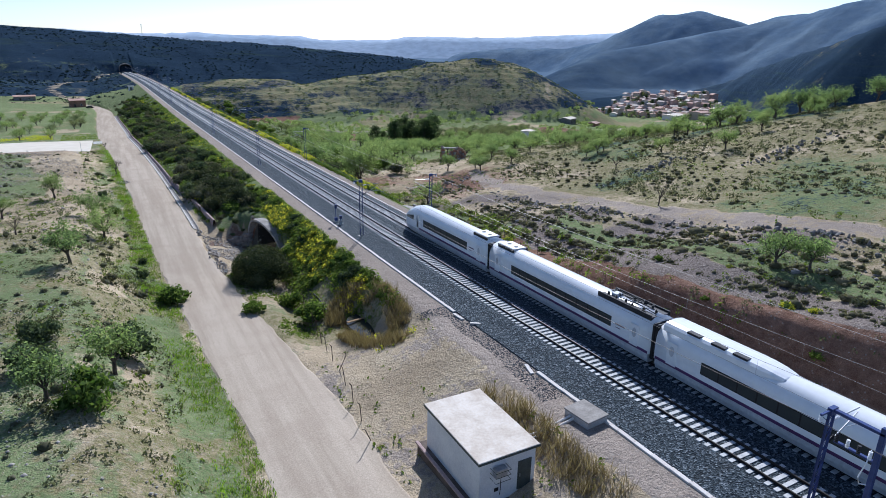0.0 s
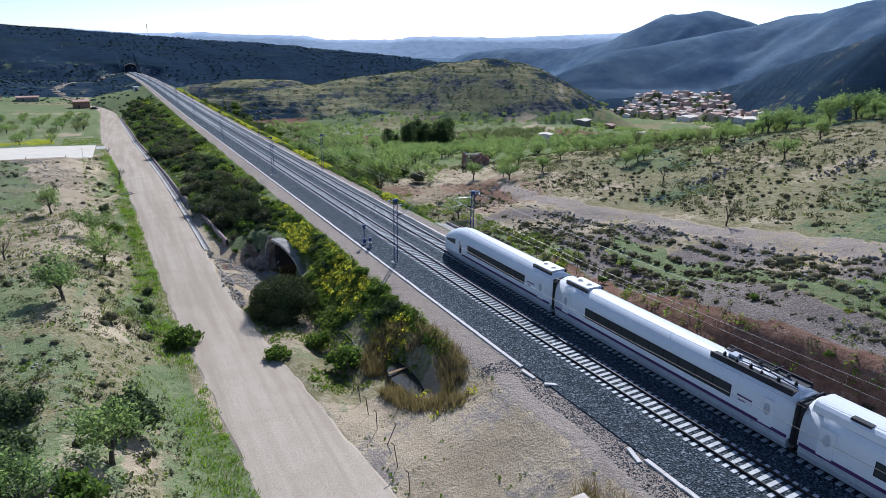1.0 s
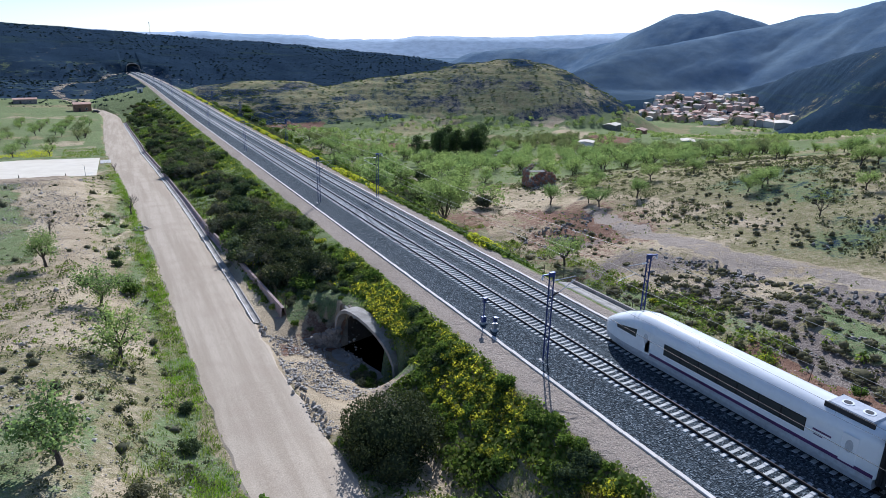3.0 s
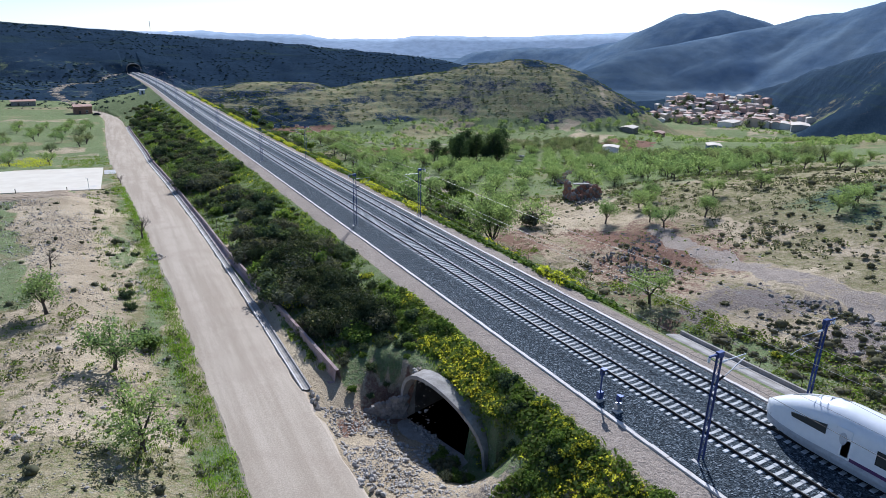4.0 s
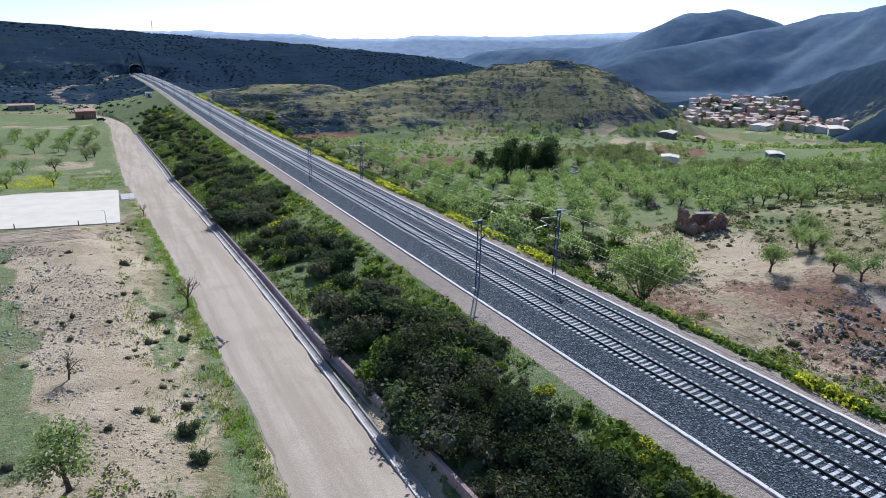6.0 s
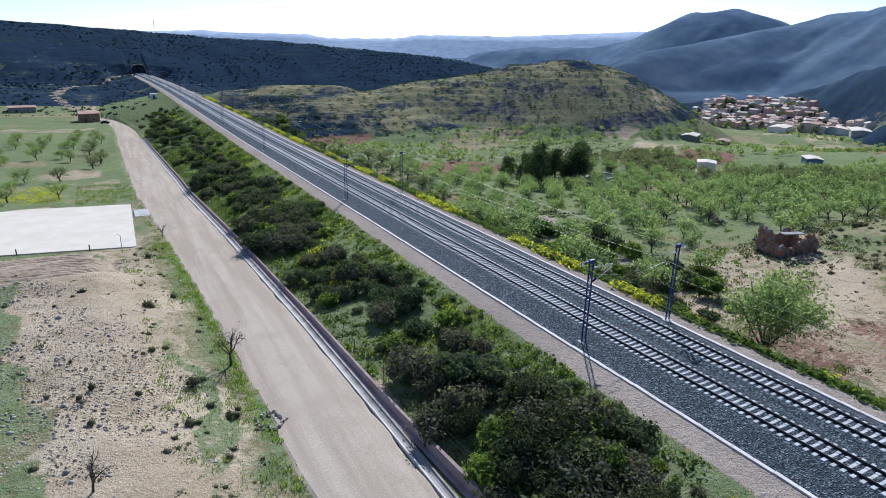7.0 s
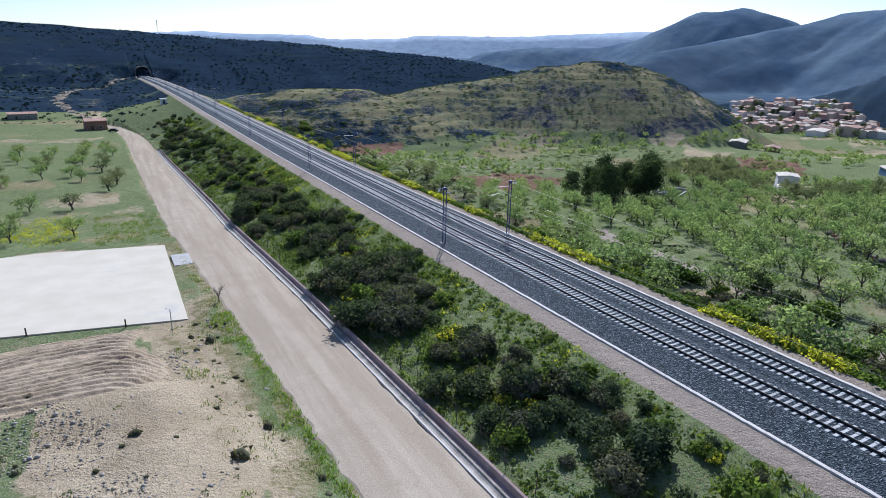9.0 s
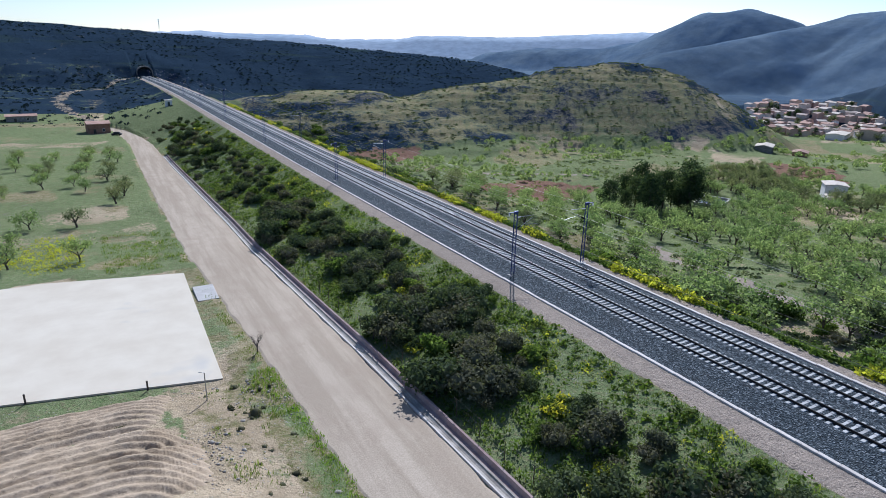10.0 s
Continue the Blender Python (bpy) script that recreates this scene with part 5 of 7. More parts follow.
scatter("bank_herbs", "dense bright green herbs growing over the railway banks", "herbs", p, np.random.default_rng(16).uniform(0.25, 0.6, len(p)), tuft(14, 17, 0.32, 1.0), M["herb"], 17)
p = spread_on(9000, 14.3, 17.5, -40, 330, 80)
p[:, 0] += track_x(p[:, 1])
p = np.concatenate([p, spread_on(10000, -24, -2.9, -32, 210, 81, lambda x, y, q: bankside(x, y, q) & (hash_noise(x, y, 4, 62) > 0.3))])
scatter("ground_cover", "leafy green plants covering the slopes beside the line", "plants", p, np.random.default_rng(19).uniform(0.2, 0.55, len(p)) * np.where(p[:, 0] > 8, 1.7, 1.0), tuft(12, 20, 0.32, 0.9), M["green_leaf"], 20)
p = spread_on(1100, -8.5, -3.2, -84, -24, 78, lambda x, y, q: (x > -6.8) & (hash_noise(x, y, 6, 67) > 0.55))
scatter("bank_flowers", "patches of bright yellow blossom on the bank", "flowers", p + np.array([0, 0, 0.35]), np.random.default_rng(17).uniform(0.25, 0.5, len(p)), tuft(22, 18, 0.2, 0.9), M["yellow_flower"], 18)
p = spread_on(4200, -16, -3, -84, 200, 54, lambda x, y, q: bankside(x, y, q) & (hash_noise(x, y, 5, 43) > 0.5 + 0.25 * (y > -20)) & (x > -10 + 0 * y))
q2 = spread_on(12000, 14.1, 17.0, -34, 330, 55, lambda x, y, q: hash_noise(x, y, 4.5, 44) > 0.5)
q2[:, 0] += track_x(q2[:, 1])
q3 = spread_on(700, -62, -44, 100, 122, 72, lambda x, y, q: hash_noise(x, y, 6, 53) > 0.45)
p = np.concatenate([p, q2, q3])
p = np.concatenate([p, spread_on(60, -8.2, -3.2, -92.5, -87, 99, lambda x, y, q: hash_noise(x, y, 2, 70) > 0.5)])
scatter("wild_flowers", "bright yellow wild flowers along the railway path", "flowers", p, np.random.default_rng(3).uniform(0.22, 0.5, len(p)) * np.where(p[:, 0] > 8, 2.0, 1.0), tuft(14, 5, 0.26, 1.1), M["yellow_flower"], 5)
p = np.concatenate([spread_on(3500, -58, -25, -125, -45, 84, lambda x, y, q: off_road(x, y) & (hash_noise(x, y, 4, 64) > 0.45)), spread_on(3200, -62, -25, -120, 30, 56, lambda x, y, q: off_road(x, y) & ((y < -14) | (x < -48) | (q < 0.08)) & (hash_noise(x, y, 6, 45) > 0.42)), spread_on(9000, 20, 125, -120, 28, 57, lambda x, y, q: (hash_noise(x, y, 9, 46) > 0.38) & (np.abs(x - np.interp(y, (-140, -106, -74, -47, -24, -12), (44.5, 44.1, 42.5, 41.0, 44.0, 52.0))) > 3.6))])
scatter("low_scrub", "low dark tussocks and thyme scrub on the dry slopes", "scrub", p, np.random.default_rng(4).uniform(0.12, 0.5, len(p)) * np.where(p[:, 0] > 50, 1.5, 1.0), tuft(13, 6, 0.28), M["grey_leaf"], 6)
p = np.concatenate([spread_on(7000, -62, -25, -120, 57, 58, lambda x, y, q: off_road(x, y) & ((y < -16) | (x < -48) | (q < 0.06)) & (hash_noise(x, y, 8, 47) > 0.5)), spread_on(7500, 17, 130, -120, 60, 59, lambda x, y, q: hash_noise(x, y, 10, 48) > 0.5)])
p = np.concatenate([p, spread_on(1500, -16.5, -7.6, -82, -61, 97, lambda x, y, q: (x > road_x(y) + road_half(y) + 0.3) & (hash_noise(x, y, 4, 68) > 0.42)), spread_on(420, -13.5, -3, -125, -84, 79, lambda x, y, q: hash_noise(x, y, 3, 61) > 0.5)])
scatter("field_herbs", "green herbs in patches on the dry fields", "herbs", p, np.random.default_rng(5).uniform(0.12, 0.42, len(p)), tuft(11, 7, 0.29, 0.55), M["herb"], 7)
p = spread_on(3600, 22, 200, 8, 215, 73, lambda x, y, q: (hash_noise(x, y, 11, 54) > 0.4) & (x > 20 + track_x(y)))
scatter('valley_herbs', 'low green herbs and weeds under the orchard trees', 'herbs', p, np.random.default_rng(12).uniform(0.2, 0.75, len(p)), tuft(18, 14, 0.3, 0.6), M['herb'], 14)
p = spread_on(1000, 20, 200, 8, 215, 74, lambda x, y, q: (hash_noise(x, y, 13, 55) > 0.5) & (x > 20 + track_x(y)))
scatter('valley_scrub', 'grey-green bushes scattered through the valley', 'scrub', p, np.random.default_rng(13).uniform(0.4, 1.3, len(p)), tuft(40, 15, 0.2, 0.8), M['olive_leaf'], 15)
p = spread_on(2600, 45, 440, 60, 340, 60, lambda x, y, q: ((x > 160) | (y > 175)) & ~((x < 260) & (x > 120) & (y > 168) & (y < 205)) & (ridge(x, y, NEAR_SPUR, 0.95, 16, 79) < -38) & (on_hill(x, y) < 5) & (hash_noise(x, y, 40, 49) > 0.3) & (np.hypot(x - 175, y - 146) > 12), 1.3)
scatter("far_orchard", "rows of small green trees across the far valley", "trees", p, np.random.default_rng(6).uniform(1.1, 2.0, len(p)), tuft(52, 8, 0.24, 0.9), M["almond_leaf"], 8)
p = np.concatenate([spread_on(9000, 30, 470, 225, 520, 61, lambda x, y, q: on_hill(x, y) > 3), spread_on(1200, 18, 60, 60, 300, 62)])
scatter("hill_scrub", "dark scrub dotted over the terraced hill", "scrub", p, np.random.default_rng(7).uniform(0.35, 1.1, len(p)), tuft(14, 9, 0.36, 0.5), M["dark_leaf"], 9)
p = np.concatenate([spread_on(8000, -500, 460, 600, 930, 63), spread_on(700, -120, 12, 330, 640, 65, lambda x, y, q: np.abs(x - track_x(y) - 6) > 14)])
scatter("far_scrub", "bushes on the distant ridges tinted dark blue for haze", "scrub", p, np.random.default_rng(8).uniform(0.5, 1.3, len(p)), tuft(10, 10, 0.5, 0.7), M["far_leaf"], 10)
# dry reeds round the pool
p = np.concatenate([spread_on(1500, -9.6, -2.9, -92.5, -76, 66, lambda x, y, q: (np.hypot((x + 6.3) / 1.75, (y + 84.3) / 5.0) > 1.0) & (np.hypot((x + 6.1) / 3.3, (y + 84.0) / 8.0) < 1.0) & (hash_noise(x, y, 2.2, 50) > 0.3)), spread_on(160, -5.6, -3.4, -119, -105, 71)])
scatter("reeds", "tall dry straw-coloured reeds round the pool", "reeds", p, np.random.default_rng(9).uniform(0.7, 1.4, len(p)), blades(16, 11, 0.42, 0.75, 0.03), M["dry_reed"], 11)
# rounded tussocks on the dry slopes and banks
def tussock(seed):
    """A low rounded cushion of twigs with sprigs standing out of it, all in triangles."""
    r = np.random.default_rng(seed)
    bm = bmesh.new()
    bmesh.ops.create_icosphere(bm, subdivisions=1, radius=0.8)
    v = np.array([q.co[:] for q in bm.verts])
    f = np.array([[q.index for q in p.verts] for p in bm.faces])
    bm.free()
    v = v * (1 + 0.25 * r.normal(size=(len(v), 1))) * np.array([1, 0.9, 0.62]) + np.array([0, 0, 0.2])
    d = ball_points(26, r, 1.0, -0.05)
    c = d * (0.95 + 0.18 * r.normal(size=(len(d), 1))) * np.array([1, 0.9, 0.75])
    a = r.normal(size=d.shape) * 0.16
    b = r.normal(size=d.shape) * 0.16
    tri = np.stack([c + a, c + b, c + d * 0.24], 1).reshape(-1, 3)
    return np.concatenate([v, tri]), np.concatenate([f, np.arange(len(tri)).reshape(-1, 3) + len(v)])


def bank_face(x, y, q):
    rows = np.sin((x - 0.06 * y + 2.0 * hash_noise(x, y, 12, 93)) * 2.0)
    return (np.abs(x - np.interp(y, (-140, -106, -74, -47, -24, -12), (44.5, 44.1, 42.5, 41.0, 44.0, 52.0))) > 3.4) & (rows + 1.4 * (hash_noise(x, y, 8, 94) - 0.5) > 0.0)


p = np.concatenate([spread_on(5200, 22.5, 41.5, -135, -16, 91, lambda x, y, q: bank_face(x, y, q) & ((y < -46) | (q < 0.3))), spread_on(3400, 47, 140, -110, 24, 92, lambda x, y, q: (hash_noise(x, y, 16, 95) + 0.35 * (hash_noise(x, y, 5, 96) - 0.5) > 0.42))])
scatter("tussocks", "dark rounded thyme and gorse tussocks on the stony bank", "scrub", p, np.random.default_rng(21).gamma(2.4, 0.09, len(p)) + 0.10, tussock(31), M["tussock_twig"], 31)
p = np.concatenate([spread_on(900, -60, -26, -125, -10, 93, lambda x, y, q: off_road(x, y) & (hash_noise(x, y, 9, 97) > 0.5)), spread_on(500, -58, -27, -10, 56, 94, lambda x, y, q: (x < road_x(y) - road_half(y) - 1) & ((x > -33) | (x < -45) | (q < 0.2)))])
scatter("field_tussocks", "dark tussocks and thistles dotted over the fallow fields", "scrub", p, np.random.default_rng(22).gamma(2.2, 0.10, len(p)) + 0.1, tussock(32), M["tussock_twig"], 32)
p = spread_on(15000, -29, -20, -140, 62, 95, lambda x, y, q: (road_x(y) - road_half(y) - x > 0.1) & (road_x(y) - road_half(y) - x < np.where(y < -40, 3.4, 2.0)) & (hash_noise(x, y, 5, 98) > 0.3))
scatter("verge_grass", "lush bright green grass along the road edge", "grass", p, np.random.default_rng(23).uniform(0.5, 1.0, len(p)), blades(9, 33, 0.4, 0.24, 0.05), M["fresh_grass"], 33)
# stones
bm = bmesh.new()
bmesh.ops.create_icosphere(bm, subdivisions=1, radius=1.0)
rs = np.random.default_rng(12)
sv = np.array([v.co[:] for v in bm.verts]) * rs.uniform(0.6, 1.15, (len(bm.verts), 1)) * np.array([1, 0.8, 0.6])
sf = np.array([[v.index for v in f.verts] for f in bm.faces])
bm.free()
p = np.concatenate([spread_on(9500, 23, 43, -135, -14, 67, lambda x, y, q: bank_face(x, y, q) & (hash_noise(x, y, 7, 51) > 0.4) & ((x > 30) | (q < 0.3))), spread_on(900, 30, 75, -40, 30, 68, lambda x, y, q: hash_noise(x, y, 6, 52) > 0.6)])
scatter("stones", "loose grey stones on the bank and fields", "stones", p, np.where(p[:, 0] < 0, 0.5, 1.0) * (np.random.default_rng(10).gamma(1.4, 0.075, len(p)) + 0.05), (sv, sf), M["stone"], 12)
pv = np.array([(1, 0.1, 0), (-0.2, 0.9, 0.1), (-1, -0.1, 0), (0.1, -0.8, 0), (0.1, 0.1, 0.65), (0, 0, -0.5)])
pf = np.array([(0, 1, 4), (1, 2, 4), (2, 3, 4), (3, 0, 4), (1, 0, 5), (2, 1, 5), (3, 2, 5), (0, 3, 5)])
p = spread_on(11000, -62, -26, -110, 57, 75, lambda x, y, q: off_road(x, y) & off_slab(x, y) & (hash_noise(x, y, 5, 57) > 0.3))
p = np.concatenate([p, spread_on(9000, -55, -28, -12, 57, 82)])
clods = spread_on(14000, -50, -27, -14, 57, 96, lambda x, y, q: (x < road_x(y) - road_half(y) - 4.5) & (hash_noise(x, y, 2.5, 99) > 0.3))
scatter("clods", "dry brown clods of earth over the fallow field", "soil", clods, np.random.default_rng(24).gamma(1.3, 0.026, len(clods)) + 0.03, (pv, pf), M["pale_clod"], 34)
scatter("field_stones", "small pale stones strewn over the dry field", "stones", p, np.random.default_rng(15).gamma(1.5, 0.035, len(p)) + 0.03, (pv, pf), M["pale_stone"], 16)
p = spread_on(6000, -17.2, -8.0, -60, -40.6, 70, lambda x, y, q: (hash_noise(x, y, 2.5, 66) > 0.3) & (x > road_x(y) + road_half(y) - 0.2))
spilt = spread_on(6500, -3.2, 0.4, -109, -90, 98, lambda x, y, q: hash_noise(x, y, 3, 69) + 0.12 * (x + 1.4) > 0.42)
scatter("spilt_ballast", "dark ballast stones spilt over the broken trough line", "stones", spilt, np.random.default_rng(25).gamma(1.6, 0.016, len(spilt)) + 0.025, (pv, pf), M["dark_stone"], 35)
scatter("stream_stones", "pale stones and rubble in the dry stream bed", "stones", p, np.random.default_rng(11).gamma(1.2, 0.045, len(p)) + 0.035, (sv, sf), M["pale_stone"], 13)

# ---- overhead line ----
def lattice_mast():
    """A blue mast of two channels laced together, with a bracketed arm over the track that lies towards +x."""
    t = thing("catenary_mast", "blue lattice steel catenary mast beside the ballast", "mast", group="catenary masts")
    for sx in (-0.2, 0.2):
        d = 0.05 if sx > 0 else -0.05
        part("leg", boxes((sx - 0.015, sx + 0.015, -0.06, 0.06, 0, 7.9), (sx, sx + d, -0.06, -0.045, 0, 7.9), (sx, sx + d, 0.045, 0.06, 0, 7.9)), M["mast"], t)
    for face in (-0.055, 0.055):
        zigzag = [(-0.2 if i % 2 else 0.2, face, 0.35 + 0.44 * i) for i in range(18)]
        part("lacing", tube(bmesh.new(), zigzag, 0.020, 4), M["mast"], t)
    part("footing", boxes((-0.45, 0.45, -0.4, 0.4, -0.5, 0.12), bevel=0.03), M["concrete"], t, "square concrete footing")
    bm = boxes((-0.95, 0.25, -0.05, 0.05, 7.72, 7.82), (-0.25, 0.25, -0.12, 0.12, 7.55, 7.92))
    tube(bm, [(-0.9, 0, 7.72), (-0.2, 0, 7.2)], 0.025, 4)
    part("top_bracket", bm, M["mast"], t)
    bm = bmesh.new()
    for i in range(4):
        tube(bm, [(-0.92, 0, 7.42 + 0.08 * i), (-0.92, 0, 7.47 + 0.08 * i)], 0.085, 8)
    tube(bm, [(-0.92, 0, 7.36), (-0.92, 0, 7.76)], 0.03, 6)
    part("feeder_insulator", bm, M["insulator"], t, "white ribbed feeder insulator")
    for z0, z1, x1 in ((7.15, 7.2, 2.5), (5.75, 6.95, 2.45)):
        part("cantilever_tube", tube(bmesh.new(), [(0.75, 0, z0 + (z1 - z0) * 0.2), (x1, 0, z1)], 0.035, 6), M["galvanised"], t, "pale steel cantilever tube")
        bm = bmesh.new()
        for i in range(5):
            q = 0.25 + 0.1 * i
            p0 = Vector((q, 0, z0 + (z1 - z0) * q / x1))
            tube(bm, [p0, p0 + Vector((0.05, 0, 0.05 * (z1 - z0) / x1))], 0.075, 8)
        tube(bm, [(0.2, 0, z0), (0.8, 0, z0 + (z1 - z0) * 0.25)], 0.035, 6)
        part("insulator", bm, M["insulator"] if z0 > 6 else M["rubber"], t)
    part("steady_arm", tube(bmesh.new(), [(1.55, 0, 6.32), (2.9, 0, 6.12), (3.35, 0, 5.98)], 0.022, 5), M["galvanised"], t, "thin steel steady arm")
    return t


mast = lattice_mast()
mast_ys = [-126 + 63 * i for i in range(12)]
first = True
for y in mast_ys:
    for x, turn in ((1.5, 0), (12.1, 180)):
        m = pose(track_x(y) + x, y, float(track_z(y)), 0, 0, turn)
        if first:
            mast.matrix_basis, first = m, False
        else:
            copy_thing(mast, m)


def wire(name, x, z, sag, parent, radius, material, y0=-189, y1=630):
    bm = bmesh.new()
    pts = []
    y = y0
    while y <= y1:
        q = ((y + 126) % 63) / 63
        pts.append((float(track_x(y)) + x, y, float(track_z(y)) + z - sag * 4 * q * (1 - q)))
        y += 63 / 8 if sag else 63
    tube(bm, pts, radius, 4)
    return part(name, bm, material, parent)


for centre, outer in ((LEFT_TRACK, 0.58), (RIGHT_TRACK, 13.02)):
    metal = M["wire"] if outer > 5 else M["dull_wire"]
    line = thing("overhead_line", "thin contact and carrier wires over one track", "overhead wire", group="overhead lines")
    wire("carrier_wire", centre, 7.2, 0.75, line, 0.010, metal)
    wire("contact_wire", centre, 5.95, 0, line, 0.009, metal)
    for y in np.arange(-120, 130, 9.0):
        q = ((y + 126) % 63) / 63
        if 0.05 < q < 0.95:
            top = 7.2 - 0.75 * 4 * q * (1 - q)
            part("dropper", tube(bmesh.new(), [(centre, y, float(track_z(y)) + 5.95), (centre, y, float(track_z(y)) + top)], 0.006, 3), metal, line)
    feeder = thing("feeder_wire", "single bright feeder cable strung from mast to mast", "cable", group="feeder cables")
    wire("cable", outer, 7.4, 0.6, feeder, 0.014, metal)
# switch gear on the mast beside the hut
gear = thing("line_switch", "blue steel switch gear with porcelain insulators on a twin post", "switch gear", pose(1.5, -128.3, float(track_z(-128))))
part("post", boxes((-0.12, 0.12, -0.12, 0.12, 0, 8.1), bevel=0.02), M["mast"], gear)
part("crossbeam", boxes((-0.12, 0.12, -0.2, 2.4, 7.7, 7.85), bevel=0.015), M["mast"], gear)
part("crossbeam", boxes((-0.1, 0.1, 0.1, 1.9, 6.2, 6.3), bevel=0.015), M["mast"], gear)
for i in range(4):
    bm = bmesh.new()
    for j in range(5):
        tube(bm, [(-0.25, 0.2 + 0.5 * i, 6.4 + 0.09 * j), (-0.25, 0.2 + 0.5 * i, 6.45 + 0.09 * j)], 0.09, 8)
    part("insulator", bm, M["rubber"] if i % 2 else M["insulator"], gear)
part("jumper_cable", tube(bmesh.new(), [(-0.25, 0.2, 6.9), (-0.9, 0.0, 6.6), (-1.1, 0.1, 5.8), (-0.6, 0.2, 5.2), (-0.1, 0.1, 5.0)], 0.03, 6), M["insulator"], gear, "looped white cable")


# ---- the train ----
SIDE = ((1.475, 1.0), (1.475, 2.25), (1.43, 2.75), (1.30, 3.2), (1.02, 3.58), (0.62, 3.8), (0.25, 3.88), (0.0, 3.9))


def ring(width, top, low=1.0):
    """Cross-section of the body shell, from one lower edge over the roof to the other."""
    half = [(x * width, low + (z - 1.0) * (top - low) / 2.9) for x, z in SIDE]
    return half + [(-x, z) for x, z in half[-2::-1]]


def loft(rows, close=True):
    bm = bmesh.new()
    rings = [[bm.verts.new((x, y, z)) for x, z in r] for y, r in rows]
    for a, b in zip(rings, rings[1:]):
        for j in range(len(a) - 1):
            bm.faces.new((a[j], a[j + 1], b[j + 1], b[j]))
    if close:
        bm.faces.new(rings[0])
        bm.faces.new(rings[-1][::-1])
    return bm


def bogie(parent, y):
    b = part("bogie", boxes((-1.2, 1.2, y - 1.6, y + 1.6, 0.35, 0.62), (-1.05, 1.05, y - 0.3, y + 0.3, 0.3, 0.85)), M["train_dark"], parent, "dark steel bogie frame")
    for dy in (-1.25, 1.25):
        for x in (-0.75, 0.75):
            part("wheel", tube(bmesh.new(), [(x - 0.07, y + dy, 0.46), (x + 0.07, y + dy, 0.46)], 0.46, 14), M["rail"], b)


def roof_unit(parent, y, long=2.9):
    u = part("roof_unit", boxes((-0.85, 0.85, y - long / 2, y + long / 2, 3.74, 4.02), bevel=0.08), M["train_grey"], parent, "grey rooftop cooling unit")
    for dy in (-0.65, 0.65):
        f = part("fan", tube(bmesh.new(), [(0, y + dy, 4.0), (0, y + dy, 4.05)], 0.36, 14), M["train_white"], u)
        part("fan_grille", tube(bmesh.new(), [(0, y + dy, 4.03), (0, y + dy, 4.065)], 0.24, 12), M["train_dark"], f)
    for s in (-1, 1):
        part("vent_panel", boxes((s * 0.87 - 0.06, s * 0.87 + 0.06, y - long / 2 - 0.1, y + long / 2 + 0.1, 3.55, 3.97), bevel=0.03), M["train_dark"], u)


def pantograph(parent, y, way):
    """An open roof tray crowded with insulators, cable ducts, a breaker and a folded pantograph."""
    p = part("equipment_tray", boxes((-1.0, 1.0, y - 3.2, y + 3.2, 3.66, 3.86), (-1.05, -0.95, y - 3.2, y + 3.2, 3.6, 4.02), (0.95, 1.05, y - 3.2, y + 3.2, 3.6, 4.02)), M["train_dark"], parent, "dark recessed tray with roof equipment")
    for dx, dy in ((-0.5, -1.8), (0.5, -1.8), (-0.5, 0.3), (0.5, 0.3), (0, 1.6), (-0.55, 2.4), (0.55, 2.4), (-0.75, -0.7), (0.75, -0.7), (0.0, -2.7), (-0.7, 1.3)):
        bm = bmesh.new()
        for i in range(3):
            tube(bm, [(dx, y + dy * way, 3.86 + 0.1 * i), (dx, y + dy * way, 3.92 + 0.1 * i)], 0.12, 8)
        tube(bm, [(dx, y + dy * way, 3.86), (dx, y + dy * way, 4.2)], 0.05, 6)
        part("insulator", bm, M["train_dark"] if dx > 0 else M["rubber"], p)
    for dx, ya, yb in ((-0.3, -3.0, 1.2), (0.28, -2.2, 2.9), (0.72, 0.4, 3.0)):
        part("cable_duct", tube(bmesh.new(), [(dx, y + ya * way, 3.95), (dx * 0.8, y + 0.5 * (ya + yb) * way, 4.06), (dx, y + yb * way, 3.95)], 0.045, 5), M["rubber"], p)
    part("breaker_box", boxes((-0.4, 0.35, y + 1.9 * way - 0.35, y + 1.9 * way + 0.35, 3.86, 4.1), bevel=0.04), M["train_grey"], p)
    bm = bmesh.new()
    for sx in (-1, 1):
        tube(bm, [(0.45 * sx, y - 1.6 * way, 4.15), (0.35 * sx, y + 0.4 * way, 4.24), (0, y - 1.2 * way, 4.34)], 0.04, 5)
    tube(bm, [(-0.8, y - 1.2 * way, 4.34), (0.8, y - 1.2 * way, 4.34)], 0.05, 5)
    part("pantograph_arm", bm, M["train_dark"], p, "folded pantograph")


def fairing(parent, y0, y1, taper):
    rows = []
    for i in range(13):
        q = i / 12
        y = y0 + (y1 - y0) * q
        w = 1.0 if q * abs(y1 - y0) < abs(y1 - y0) - taper else math.sqrt(max(0.0, 1 - ((q * abs(y1 - y0) - abs(y1 - y0) + taper) / taper) ** 2))
        w = max(w, 0.04)
        rows.append((y, [(x * (0.3 + 0.7 * w), 3.45 + (z - 3.45) * w) for x, z in ((1.15, 3.45), (1.08, 3.85), (0.9, 4.02), (0.5, 4.1), (0, 4.12), (-0.5, 4.1), (-0.9, 4.02), (-1.08, 3.85), (-1.15, 3.45))]))
    f = part("roof_fairing", loft(rows), M["train_white"], parent, "raised white streamlined roof cover", smooth=False)
    for k in (0.25, 0.45, 0.62):
        y = y0 + (y1 - y0) * k
        part("vent_panel", boxes((-0.98, -0.55, y - 0.6, y + 0.6, 3.9, 4.105)), M["train_dark"], f)


